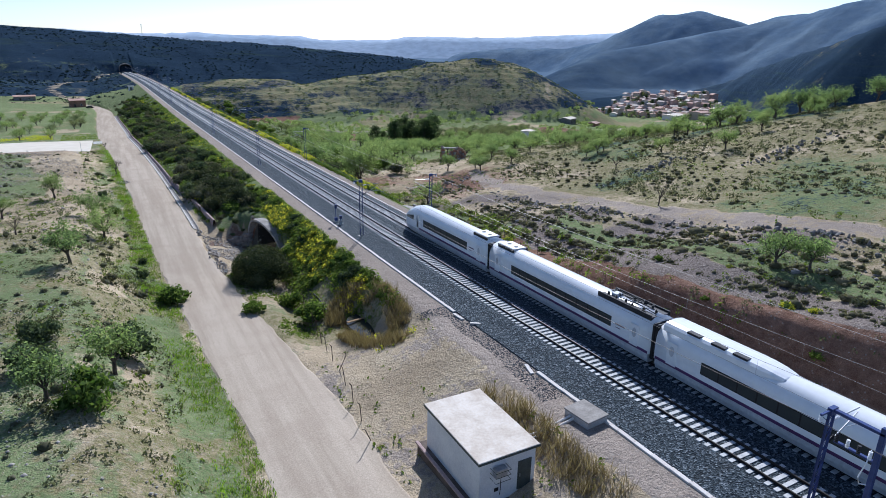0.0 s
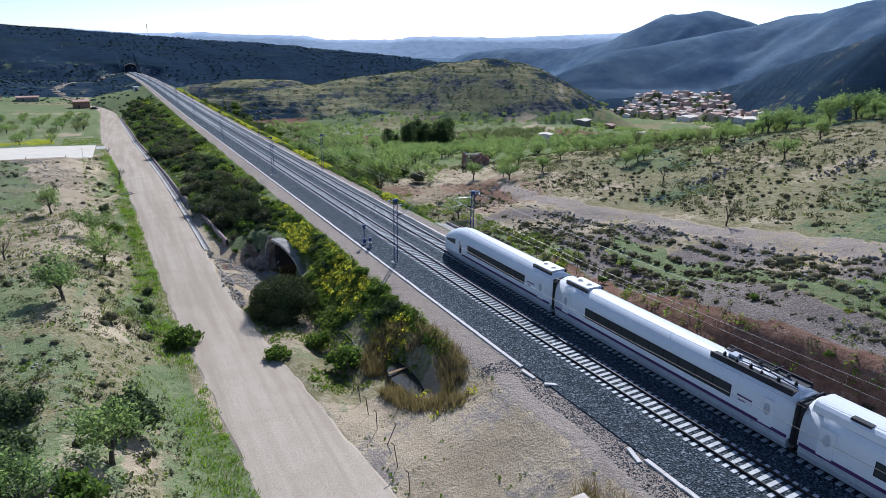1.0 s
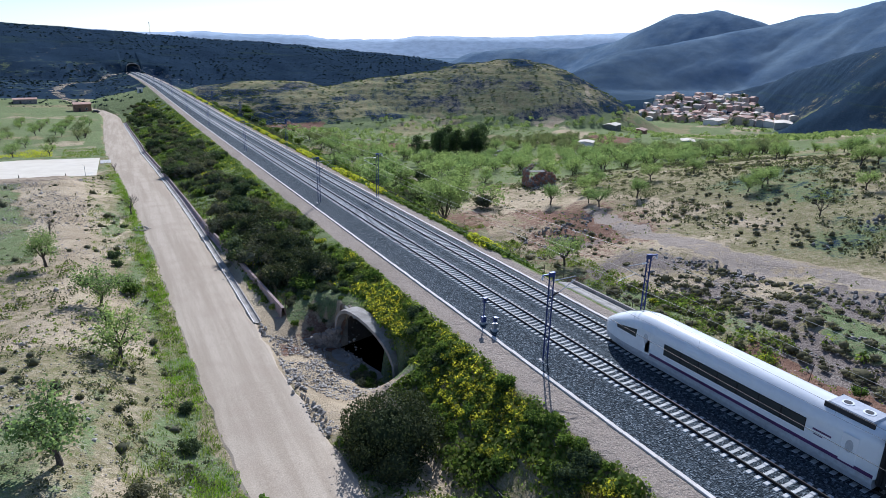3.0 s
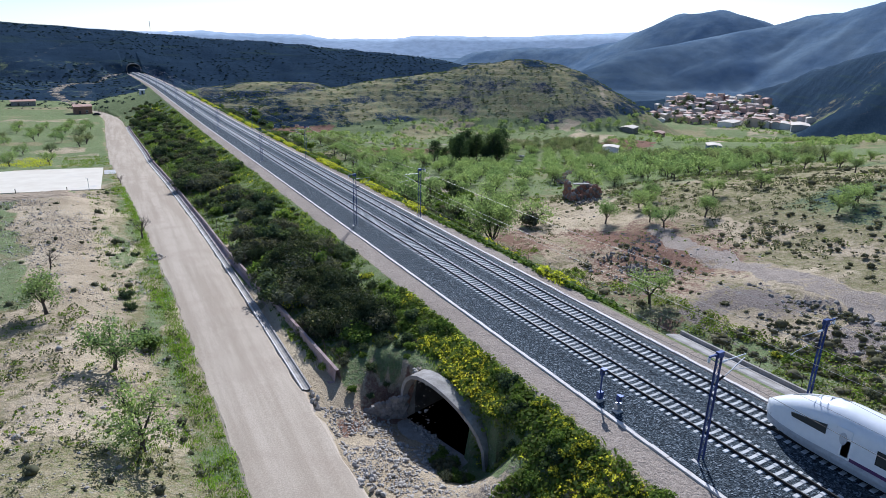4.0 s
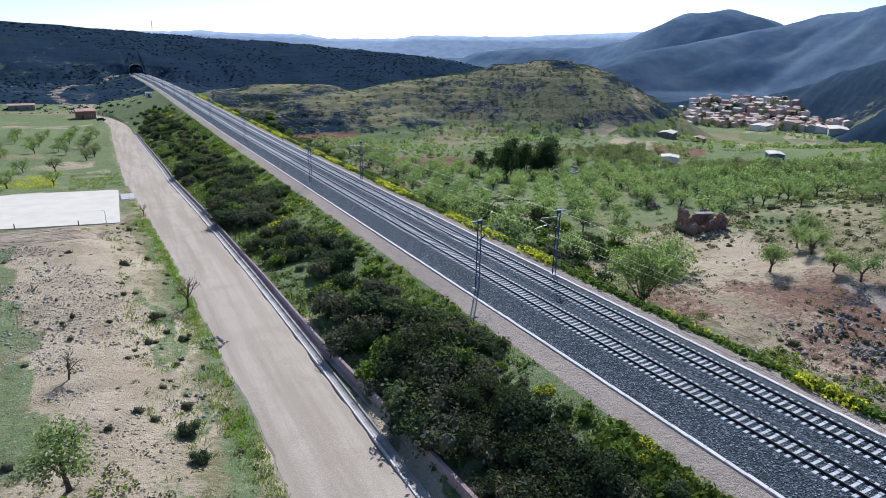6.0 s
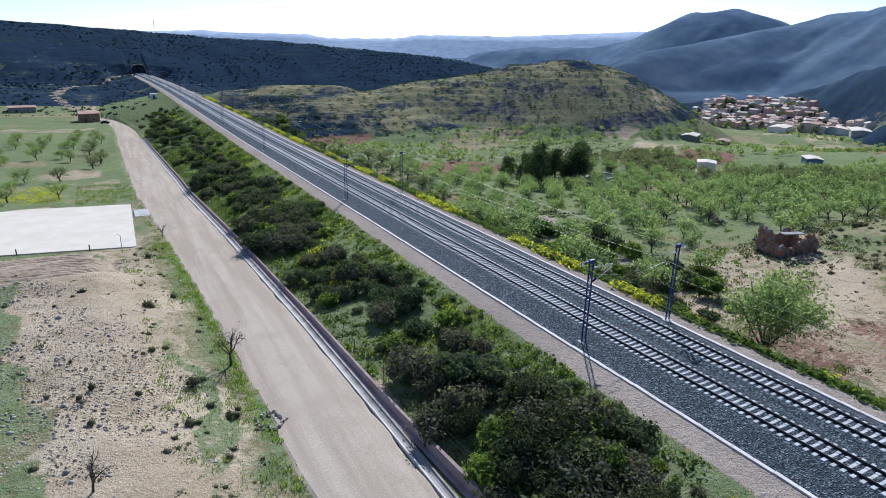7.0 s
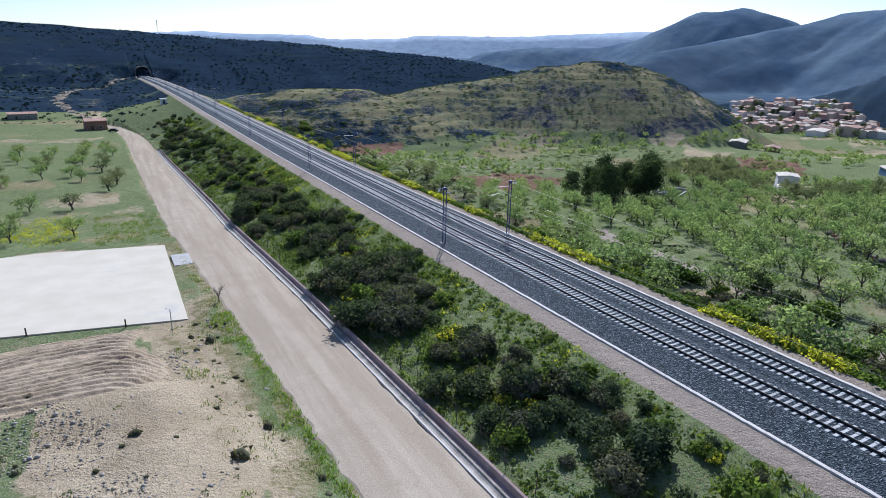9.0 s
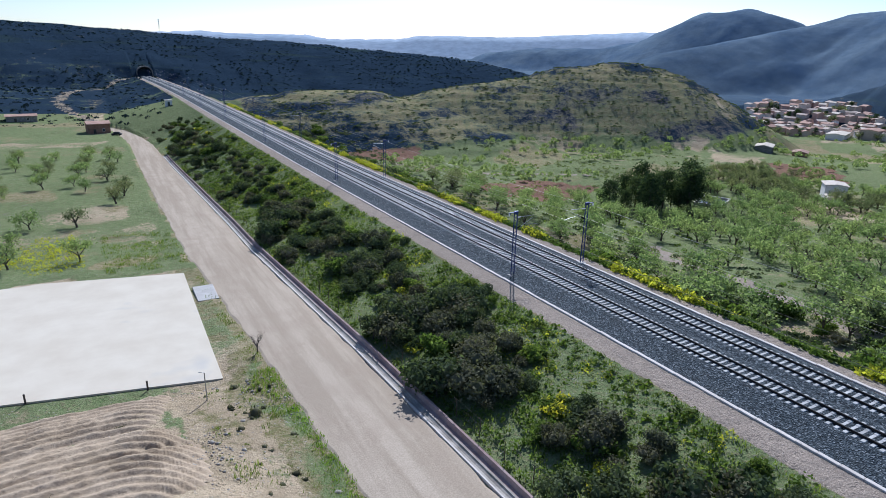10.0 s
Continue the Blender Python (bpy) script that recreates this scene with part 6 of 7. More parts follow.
def door_leaf(parent, x, y):
    d = part("door", boxes((x - 0.02, x + 0.02, y - 0.5, y + 0.5, 1.12, 2.95), bevel=0.02), M["train_white"], parent, "white plug door with a tall rounded window")
    bm = bmesh.new()
    s = 1 if x > 0 else -1
    pts = [(0.24 * math.cos(a), 0.42 * math.sin(a)) for a in (2 * math.pi * j / 14 for j in range(14))]
    va = [bm.verts.new((x + s * 0.024, y + p, 2.25 + q)) for p, q in pts]
    vb = [bm.verts.new((x + s * 0.03, y + p, 2.25 + q)) for p, q in pts]
    bm.faces.new(vb)
    for j in range(14):
        bm.faces.new((va[j], va[(j + 1) % 14], vb[(j + 1) % 14], vb[j]))
    part("door_window", bm, M["train_grey"], d)


def train_car(label, nose=0, roof="unit", half_band=False):
    """One car, 24.6 m long about its middle; nose is +1 or -1 for an end car."""
    car = thing("train_car", label, "train car", group="cars of the train")
    ends = [-12.3, 12.3]
    rows = [(y, ring(1.0, 3.9)) for y in np.linspace(-12.3, 12.3, 9)]
    skirt = [(y, 1.0) for y in np.linspace(-12.2, 12.2, 9)]
    if nose:
        tip = [(6.2 + 6.1 * q, ring(max(0.05, (1 - q ** 2.6) ** 0.6), 3.9 - 2.35 * q ** 2.0, 1.0 - 0.25 * q)) for q in (0.12, 0.25, 0.4, 0.55, 0.7, 0.82, 0.91, 0.97, 1.0)]
        rows = [(y, ring(1.0, 3.9)) for y in np.linspace(-12.3, 6.2, 7)] + tip
        skirt = [(y, 1.0) for y in np.linspace(-12.2, 6.2, 7)] + [(6.2 + 6.1 * q, max(0.05, (1 - q ** 2.6) ** 0.6)) for q in (0.2, 0.4, 0.6, 0.75, 0.88, 0.95)]
        if nose < 0:
            rows, skirt = [(-y, r) for y, r in rows][::-1], [(-y, w) for y, w in skirt][::-1]
    part("body", loft(rows), M["train_white"], car, "smooth glossy white body shell", smooth=True)
    part("skirt", loft([(y, [(1.46 * w, 1.0), (1.44 * w, 0.62), (1.30 * w, 0.22), (-1.30 * w, 0.22), (-1.44 * w, 0.62), (-1.46 * w, 1.0)]) for y, w in skirt]), M["train_grey"], car, "pale grey lower skirt")
    lo, hi = (-12.2, 5.6) if nose > 0 else (-5.6, 12.2) if nose < 0 else (-12.2, 12.2)
    b0, b1 = lo + 4.4, hi - (1.4 if nose > 0 else 4.4)
    if nose < 0:
        b0, b1 = lo + 1.4, hi - 4.4
    for s in (-1, 1):
        part("stripe", boxes((s * 1.478 - 0.008, s * 1.478 + 0.008, lo, hi, 1.01, 1.24)), M["train_purple"], car, "thin dark purple stripe")
        part("window_band", boxes((s * 1.47 - 0.012, s * 1.47 + 0.012, b0, b1, 1.68, 2.6)), M["rubber"], car, "dark window band")
        n = max(2, round((b1 - b0) / 1.6))
        w = (b1 - b0) / n
        for i in range(n):
            part("window_pane", boxes((s * 1.484 - 0.006, s * 1.484 + 0.006, b0 + i * w + 0.06, b0 + (i + 1) * w - 0.06, 1.74, 2.54)), M["glass"], car)
        for y in ([lo + 1.6] if nose > 0 else [hi - 1.6] if nose < 0 else [lo + 1.6, hi - 1.6]):
            door_leaf(car, s * 1.475, y)
        if nose:
            y = 7.4 * nose
            door_leaf(car, s * 1.455, y - 1.2 * nose)
            bm = bmesh.new()
            pts = [(y - 0.1 * nose, 2.62), (y + 2.4 * nose, 2.15), (y + 2.3 * nose, 1.9), (y - 0.1 * nose, 1.95)]
            wid = [1.475, 1.30, 1.33, 1.475]
            va = [bm.verts.new((s * (w2 + 0.015), p, q)) for (p, q), w2 in zip(pts, wid)]
            vb = [bm.verts.new((s * (w2 - 0.06), p, q)) for (p, q), w2 in zip(pts, wid)]
            bm.faces.new(va)
            bm.faces.new(vb[::-1])
            for j in range(4):
                bm.faces.new((va[j], va[(j + 1) % 4], vb[(j + 1) % 4], vb[j]))
            part("cab_window", bm, M["glass"], car)
        # operator's mark, as plain bars
        y = lo + 3.3
        part("emblem", boxes((s * 1.482 - 0.004, s * 1.482 + 0.004, y - 0.6, y + 0.6, 2.12, 2.24), (s * 1.482 - 0.004, s * 1.482 + 0.004, y - 0.1, y + 0.5, 1.84, 1.91)), M["train_purple"], car, "small purple bars of an operator mark")
    if nose:
        rowsw = [(nose * (8.0 + 2.6 * q), [(x * 0.62 * max(0.1, (1 - (0.29 + 0.43 * q) ** 2.6) ** 0.6), 3.93 - 2.35 * (0.295 + 0.425 * q) ** 2.0 - 0.25 * abs(x) ** 2) for x in (-1.2, -0.6, 0, 0.6, 1.2)]) for q in (0, 0.33, 0.66, 1.0)]
        part("windscreen", loft(rowsw, False), M["glass"], car, "dark sloping windscreen")
    if roof == "unit":
        roof_unit(car, lo + 2.3)
        if not nose:
            roof_unit(car, hi - 2.3)
    elif roof == "tray":
        pantograph(car, -8.6, 1)
        roof_unit(car, hi - 2.3)
    elif roof == "fairing":
        fairing(car, 12.0, 1.0, 3.6)
        roof_unit(car, lo + 2.3)
    for y in (lo + 3.4, hi - (1.0 if nose else 3.4)):
        bogie(car, y)
    part("underframe", boxes((-1.2, 1.2, lo + 5.6, hi - 5.6, 0.25, 0.95)), M["train_dark"], car)
    if nose <= 0:
        g = part("gangway", boxes((-1.36, 1.36, 12.28, 12.62, 0.6, 3.66), bevel=0.12), M["rubber"], car, "black rubber gangway bellows")
    if nose >= 0:
        part("gangway", boxes((-1.36, 1.36, -12.62, -12.28, 0.6, 3.66), bevel=0.12), M["rubber"], car, "black rubber gangway bellows")
    return car


FRONT = -62.0
CAR_PITCH, CAR_STRETCH = 23.9, Matrix.Diagonal((1, 0.947, 1, 1))


def car_pose(i):
    y = FRONT - 11.75 - CAR_PITCH * i
    slope = math.degrees(math.atan2(float(track_z(y + 5) - track_z(y - 5)), 10))
    return pose(RIGHT_TRACK, y, float(track_z(y)) + RAIL_TOP, slope)


lead = train_car("white streamlined leading car with a long pointed nose", 1, "unit")
lead.matrix_basis = car_pose(0) @ CAR_STRETCH
tray = train_car("white passenger car with an open pantograph tray on its roof", 0, "tray")
tray.matrix_basis = car_pose(1) @ CAR_STRETCH
faired = train_car("white passenger car with a raised streamlined roof cover", 0, "fairing")
faired.matrix_basis = car_pose(2) @ CAR_STRETCH
plain = train_car("white passenger car with dark window band and roof units", 0, "unit")
plain.matrix_basis = car_pose(3) @ CAR_STRETCH
copy_thing(plain, car_pose(4))
copy_thing(faired, car_pose(5) @ pose(0, 0, 0, 0, 0, 180))
copy_thing(tray, car_pose(6) @ pose(0, 0, 0, 0, 0, 180))
tail = train_car("white streamlined rear car with a long pointed nose", -1, "unit")
tail.matrix_basis = car_pose(7) @ CAR_STRETCH

# ---- things beside the line ----
# dwarf signals
for x, y, tall, lab in ((0.75, -54.4, 2.3, "blue trackside signal post with a hooded lamp"), (0.85, -56.2, 1.0, "low blue trackside box on a short post")):
    sg = thing("signal", lab, "signal", pose(x, y, float(track_z(y)) + 0.05), group="trackside signals")
    part("base", boxes((-0.3, 0.3, -0.3, 0.3, -0.2, 0.22), bevel=0.03), M["concrete"], sg)
    part("post", tube(bmesh.new(), [(0, 0, 0.2), (0, 0, tall)], 0.06, 8), M["mast"], sg)
    part("lamp_housing", boxes((-0.16, 0.16, -0.14, 0.14, tall - 0.15, tall + 0.4), (-0.2, 0.2, -0.32, -0.1, tall + 0.36, tall + 0.42), bevel=0.02), M["mast"], sg)
    part("lens", tube(bmesh.new(), [(0, -0.14, tall + 0.15), (0, -0.17, tall + 0.15)], 0.09, 10), M["glass"], sg)
    part("cable_box", boxes((-0.22, 0.22, -0.18, 0.18, 0.2, 0.75), bevel=0.03), M["mast"] if tall > 1.5 else M["galvanised"], sg)

# the plastered hut
hut = thing("equipment_hut", "off-white plastered equipment hut with a flat pale roof", "hut", pose(-8.62, -110.4, 0.0))
HZ0 = -0.35
for a in ((-2.05, 2.05, -3.45, -3.2, HZ0, 2.86), (-2.05, 2.05, 3.2, 3.45, HZ0, 2.86), (-2.05, -1.8, -3.2, 3.2, HZ0, 2.86), (1.8, 2.05, -3.2, 3.2, HZ0, 2.86)):
    part("wall", boxes(a), M["plaster"], hut)
part("roof_slab", boxes((-2.24, 2.24, -3.62, 3.62, 2.86, 3.02), bevel=0.02), M["roof_sheet"], hut, "flat roof with dusty worn coating")
part("roof_edge", boxes((-2.26, 2.26, -3.64, -3.60, 2.82, 2.97), (-2.26, -2.22, -3.6, 3.64, 2.82, 2.97), (2.22, 2.26, -3.6, 3.64, 2.82, 2.97), (-2.22, 2.22, 3.60, 3.64, 2.82, 2.97)), M["door_green"], hut)
d = part("door", boxes((0.75, 1.75, -3.50, -3.44, 0.0, 2.1), bevel=0.01), M["door_green"], hut, "dark green steel door")
part("door_handle", boxes((0.85, 0.9, -3.56, -3.5, 1.0, 1.2)), M["galvanised"], d)
u = part("cooling_unit", boxes((-1.15, -0.35, -3.95, -3.5, 1.75, 2.35), bevel=0.03), M["galvanised"], hut, "caged outdoor cooling unit")
bm = bmesh.new()
for z in (1.6, 1.95, 2.3):
    tube(bm, [(-1.3, -3.45, z), (-1.3, -4.1, z), (-0.2, -4.1, z), (-0.2, -3.45, z)], 0.018, 4)
part("cage", bm, M["door_green"], u)
part("cable", tube(bmesh.new(), [(-0.5, -3.47, 1.7), (-0.5, -3.47, 0.4), (-0.55, -3.47, 0.1)], 0.02, 5), M["rubber"], hut)
part("vent", boxes((-0.95, -0.65, -3.48, -3.44, 0.45, 0.7)), M["rubber"], hut)
part("plinth", boxes((-2.5, 2.9, -4.6, 4.1, -2.2, HZ0 + 0.02), bevel=0.04), M["shaded_brown_concrete"], hut, "brown concrete plinth, darkened for shade")
part("plinth_rim", boxes((-2.62, -2.38, -4.7, 4.2, HZ0 - 0.05, HZ0 + 0.1), bevel=0.02), M["earth_wall"], hut, "rusty brown rim of the plinth")
part("step", boxes((2.05, 3.3, -4.2, -2.0, HZ0 - 0.2, 0.05), bevel=0.03), M["concrete"], hut)

ch = thing("cable_chamber", "square concrete cable chamber with a lid beside the ballast", "chamber", pose(-0.9, -112.0, float(track_z(-112)), 0, 0, 6))
part("body", boxes((-0.95, 0.95, -1.1, 1.1, -0.7, 0.42), bevel=0.03), M["concrete"], ch)
part("lid", boxes((-1.02, 1.02, -1.17, 1.17, 0.42, 0.52), bevel=0.02), M["old_concrete"], ch)
for dx in (0.0, 0.35):
    pc = thing("conduit", "pale pipe running from the hut to the chamber", "pipe", group="conduits")
    part("pipe", tube(bmesh.new(), [(-6.3, -111.0 + dx, 1.0), (-4.0, -111.6 + dx, 1.45), (-1.9, -111.9 + dx, float(track_z(-112)) + 0.15)], 0.09, 8), M["white_concrete"], pc)

# the drain and low wall at the foot of the embankment
drain_ys = list(np.arange(-38, 232, 3.0))
re_x = lambda y: float(road_x(y) + road_half(y))
wall_top = lambda y: float(np.interp(y, (-38, -25, 0, 30), (1.15, 0.95, 0.6, 0.44)))
strip("road_curb", drain_ys, lambda y: [(re_x(y) + a, float(road_z(y)) + b) for a, b in ((0.02, -0.2), (0.02, 0.08), (0.15, 0.08), (0.17, -0.15))], M["white_concrete"], label="white concrete edge of the roadside drain", category="curb")
strip("drain_channel", drain_ys, lambda y: [(re_x(y) + a, float(road_z(y)) + b) for a, b in ((0.165, -0.05), (0.2, 0.0), (0.45, -0.09), (0.68, 0.0), (0.70, 0.09), (0.84, 0.09), (0.86, -0.1))], M["old_concrete"], label="shallow concrete channel with a pale lip along the road", category="drain")
strip("drain_wall", drain_ys, lambda y: [(re_x(y) + 0.87 + float(np.interp(y, (-38, -22, 0), (1.5, 0.9, 0.0))) + (a - 0.4) * float(np.interp(y, (-40, 30), (1.0, 0.6))), float(road_z(y)) + b) for a, b in ((0.40, 0.0), (0.95, 0.03), (1.1, wall_top(y)), (1.38, wall_top(y) + 0.03), (1.6, 0.1))], M["earth_wall"], label="low reddish concrete drain wall below the embankment", category="wall")


def fence(name, label, xs_of, ys, tall, seed, lean=3.0):
    f = thing(name, label, "fence")
    r = np.random.default_rng(seed)
    bm = tube(bmesh.new(), [(0, 0, -0.3), (0, 0, tall), (-0.18, 0, tall + 0.22)], 0.035, 5)
    me = bpy.data.meshes.new("post")
    bm.to_mesh(me)
    bm.free()
    me.materials.append(M["rusty_wire"])
    tops = []
    for y in ys:
        x = xs_of(y)
        shared("post", me, f, pose(x, y, gz(x, y), r.normal(0, lean), r.normal(0, lean), 0))
        tops.append((x, y, gz(x, y)))
    for h in (0.5, 1.0, tall):
        part("strand", tube(bmesh.new(), [(x, y, z + h) for x, y, z in tops], 0.004, 3), M["rusty_wire"], f)
    return f


fence("wire_fence", "rusty wire fence on thin posts along the drain", lambda y: re_x(y) + 2.4 + float(np.interp(y, (-38, -22, 0), (1.3, 0.8, 0.0))), np.arange(-37, 230, 3.2), 1.5, 1)
fence("boundary_fence", "thin wire fence on the valley side of the railway", lambda y: float(track_x(y)) + 20.4, np.arange(-82, 60, 4.0), 1.7, 2, 2.0)
fence("old_fence", "old leaning wire fence on the gravel by the pool", lambda y: -13.0 + 0.12 * (y + 100), np.arange(-103, -72, 2.7), 1.6, 3, 9.0)
# concrete apron and ditch wall on the valley side
ap_ys = list(np.arange(-150, -46, 3.0))
strip("apron", ap_ys, lambda y: [(track_x(y) + a, float(track_z(y)) + b) for a, b in ((14.6, -0.2), (14.8, -0.15), (16.4, -0.52), (16.6, -0.75))], M["old_concrete"], label="weathered concrete apron of the side ditch", category="apron")
strip("ditch_wall", ap_ys, lambda y: [(track_x(y) + a, float(track_z(y)) + b) for a, b in ((16.5, -0.8), (16.58, -0.2), (16.78, -0.2), (16.86, -0.8))], M["old_concrete"], label="grey concrete wall of the side ditch", category="wall")

# ---- the culvert ----
CU = Matrix.Translation((-7.85, -45.9, -5.4)) @ pose(0, 0, 0, 0, 0, -74)


def arch_pts(half, rise, lift, n=15, skew=0.0):
    out = []
    for i in range(n):
        a = math.pi * i / (n - 1)
        x = -half * math.cos(a)
        z = lift + (rise - lift) * math.sin(a) ** 0.8
        out.append((x + skew * (1 - (x / half) ** 2), z))
    return [(-half, 0)] + out + [(half, 0)]


culvert = thing("culvert", "pointed concrete arch of a culvert under the railway", "culvert", CU)
inner, outer = arch_pts(4.8, 4.9, 0.4, skew=-1.9), arch_pts(5.1, 5.24, 0.45, skew=-1.9)
bm = bmesh.new()
rings = []
for y in (-0.45, 1.1):
    rings.append(([bm.verts.new((x, y, z)) for x, z in inner], [bm.verts.new((x, y, z)) for x, z in outer]))
for j in range(len(inner) - 1):
    for k2 in (0, 1):
        i_, o_ = rings[k2]
        bm.faces.new((i_[j], i_[j + 1], o_[j + 1], o_[j]))
    bm.faces.new((rings[0][0][j], rings[0][0][j + 1], rings[1][0][j + 1], rings[1][0][j]))
    bm.faces.new((rings[0][1][j], rings[0][1][j + 1], rings[1][1][j + 1], rings[1][1][j]))
part("arch_ring", bm, M["old_concrete"], culvert, "weathered pale concrete arch ring")
bm = bmesh.new()
r0 = [bm.verts.new((x, 1.05, z)) for x, z in inner]
r1 = [bm.verts.new((x, 15.0, z)) for x, z in inner]
for j in range(len(inner) - 1):
    bm.faces.new((r0[j], r0[j + 1], r1[j + 1], r1[j]))
bm.faces.new(r1)
part("barrel", bm, M["dark_hole"], culvert, "vaulted barrel, coloured dark for the shade inside")
part("apron_slab", boxes((-5.0, 5.0, -3.2, 0.0, -0.5, 0.05), bevel=0.05), M["pale_stone"], culvert)
wing = thing("wing_wall", "rough grey masonry wing wall beside the culvert", "wall", Matrix.Translation((-9.3, -41.3, -5.0)) @ pose(0, 0, 0, 0, 0, 168))
part("wall_core", boxes((-0.2, 1.4, -0.35, 0.25, -0.8, 1.7), (1.4, 3.0, -0.35, 0.25, -0.8, 1.2), (3.0, 4.6, -0.35, 0.25, -0.8, 0.75), bevel=0.08), M["stone"], wing)
rw = np.random.default_rng(31)
bm = bmesh.new()
bmesh.ops.create_icosphere(bm, subdivisions=1, radius=0.5)
for v in bm.verts:
    v.co = Vector((v.co.x, v.co.y * 0.6, v.co.z * 0.75)) * rw.uniform(0.85, 1.1)
block = bpy.data.meshes.new("stone")
bm.to_mesh(block)
bm.free()
block.materials.append(M["stone"])
for i in range(11):
    for j in range(5 - i // 3):
        shared("stone", block, wing, Matrix.Translation((0.1 + i * 0.42 + rw.normal(0, 0.05) + 0.2 * (j % 2), 0.28 + rw.normal(0, 0.03), 0.1 + j * 0.42)) @ pose(0, 0, 0, rw.uniform(-20, 20), rw.uniform(-20, 20), rw.uniform(-15, 15)) @ Matrix.Diagonal((rw.uniform(0.8, 1.15), 0.8, rw.uniform(0.85, 1.15), 1)))
edge = thing("stone_edging", "line of rough pale stones between road and stream bed", "stones")
ebl = block.copy()
ebl.materials[0] = M["pale_stone"]
for i in range(60):
    y = -60 + i * 0.36
    x = re_x(y) + 0.5 + rw.normal(0, 0.22)
    shared("stone", ebl, edge, Matrix.Translation((x, y, gz(x, y) + 0.1)) @ pose(0, 0, 0, rw.uniform(0, 360), rw.uniform(0, 360), rw.uniform(0, 360)) @ Matrix.Diagonal((*rw.uniform(0.25, 0.8, 3), 1)))

# the pool below the hut
pool_pts = [(-6.1 + (1.5 + 0.3 * math.sin(3 * a)) * math.cos(a), -84.3 + (4.8 + 0.5 * math.sin(2 * a + 1)) * math.sin(a)) for a in (2 * math.pi * i / 28 for i in range(28))]
pool_z = gz(-6.2, -84.0) + 0.5
bm = bmesh.new()
top = [bm.verts.new((x, y, pool_z)) for x, y in pool_pts]
low = [bm.verts.new((x, y, pool_z - 0.9)) for x, y in pool_pts]
bm.faces.new(top)
for j in range(28):
    bm.faces.new((top[j], low[j], low[(j + 1) % 28], top[(j + 1) % 28]))
water = part("water", bm, M["water"], None)
tagged(water, "narrow still dark pool among dry reeds", "water", "", "structure")
pl = thing("plank", "weathered plank lying across the pool", "plank", pose(-6.2, -82.0, pool_z + 0.12, 0, 3, 15))
part("board", boxes((-1.6, 1.6, -0.14, 0.14, 0, 0.07), bevel=0.01), M["dry_reed"], pl)
hose = thing("water_pipe", "black water pipe along the stream bed", "pipe")
part("pipe", tube(bmesh.new(), [(x, y, gz(x, y) + 0.12) for x, y in ((-9.6, -60), (-8.9, -65), (-8.3, -70), (-8.2, -74), (-8.4, -79.5))], 0.07, 6), M["rubber"], hose)

# ---- beside the road ----
slab = thing("concrete_slab", "large blank white concrete slab beside the road", "slab", kind="structure")
bm = bmesh.new()
cor = [(-32.5, 58.2), (-32.0, 92.0), (-78, 103.0), (-80, 69.0)]
sz = lambda x, y: -3.85 - 0.05 * (y - 58) + 0.16
ta = [bm.verts.new((x, y, sz(x, y))) for x, y in cor]
tb = [bm.verts.new((x, y, sz(x, y) - 0.7)) for x, y in cor]
bm.faces.new(ta)
bm.faces.new(tb[::-1])
for j in range(4):
    bm.faces.new((ta[j], tb[j], tb[(j + 1) % 4], ta[(j + 1) % 4]))
part("slab_top", bm, M["slab"], slab, "sun-bleached concrete with a few damp stains")
ap = thing("slab_apron", "small cracked concrete apron between slab and road", "apron")
part("apron_top", boxes((-31.8, -29.4, 79.5, 84.5, -5.6, -4.72), bevel=0.03), M["concrete"], ap)
lp = thing("slab_pole", "thin bent pole at the corner of the slab", "pole", pose(-34.4, 54.0, gz(-34.4, 54)))
part("shaft", tube(bmesh.new(), [(0, 0, -0.2), (0, 0, 2.6), (-0.4, 0, 2.75)], 0.045, 6), M["galvanised"], lp)
for x, y in ((-38.5, 59.3), (-47.5, 61.6)):
    st = thing("stake", "short dark stake at the slab edge", "stake", pose(x, y, gz(x, y)), group="stakes")
    part("shaft", tube(bmesh.new(), [(0, 0, -0.2), (0, 0, 0.9)], 0.08, 6), M["bark"], st)
dr = thing("drain_mouth", "ring of rough pale stones round a roadside drain mouth", "drain", pose(-25.9, 3.6, gz(-26.2, 3.6), 0, 0, 20))
for i in range(26):
    a = 2 * math.pi * i / 26
    d = rw.normal(0.95, 0.14)
    shared("stone", ebl, dr, Matrix.Translation((d * math.cos(a), 1.1 * d * math.sin(a), 0.05 + 0.1 * rw.random())) @ pose(0, 0, 0, rw.uniform(0, 360), 0, rw.uniform(0, 360)) @ Matrix.Diagonal((*rw.uniform(0.2, 0.5, 3), 1)))


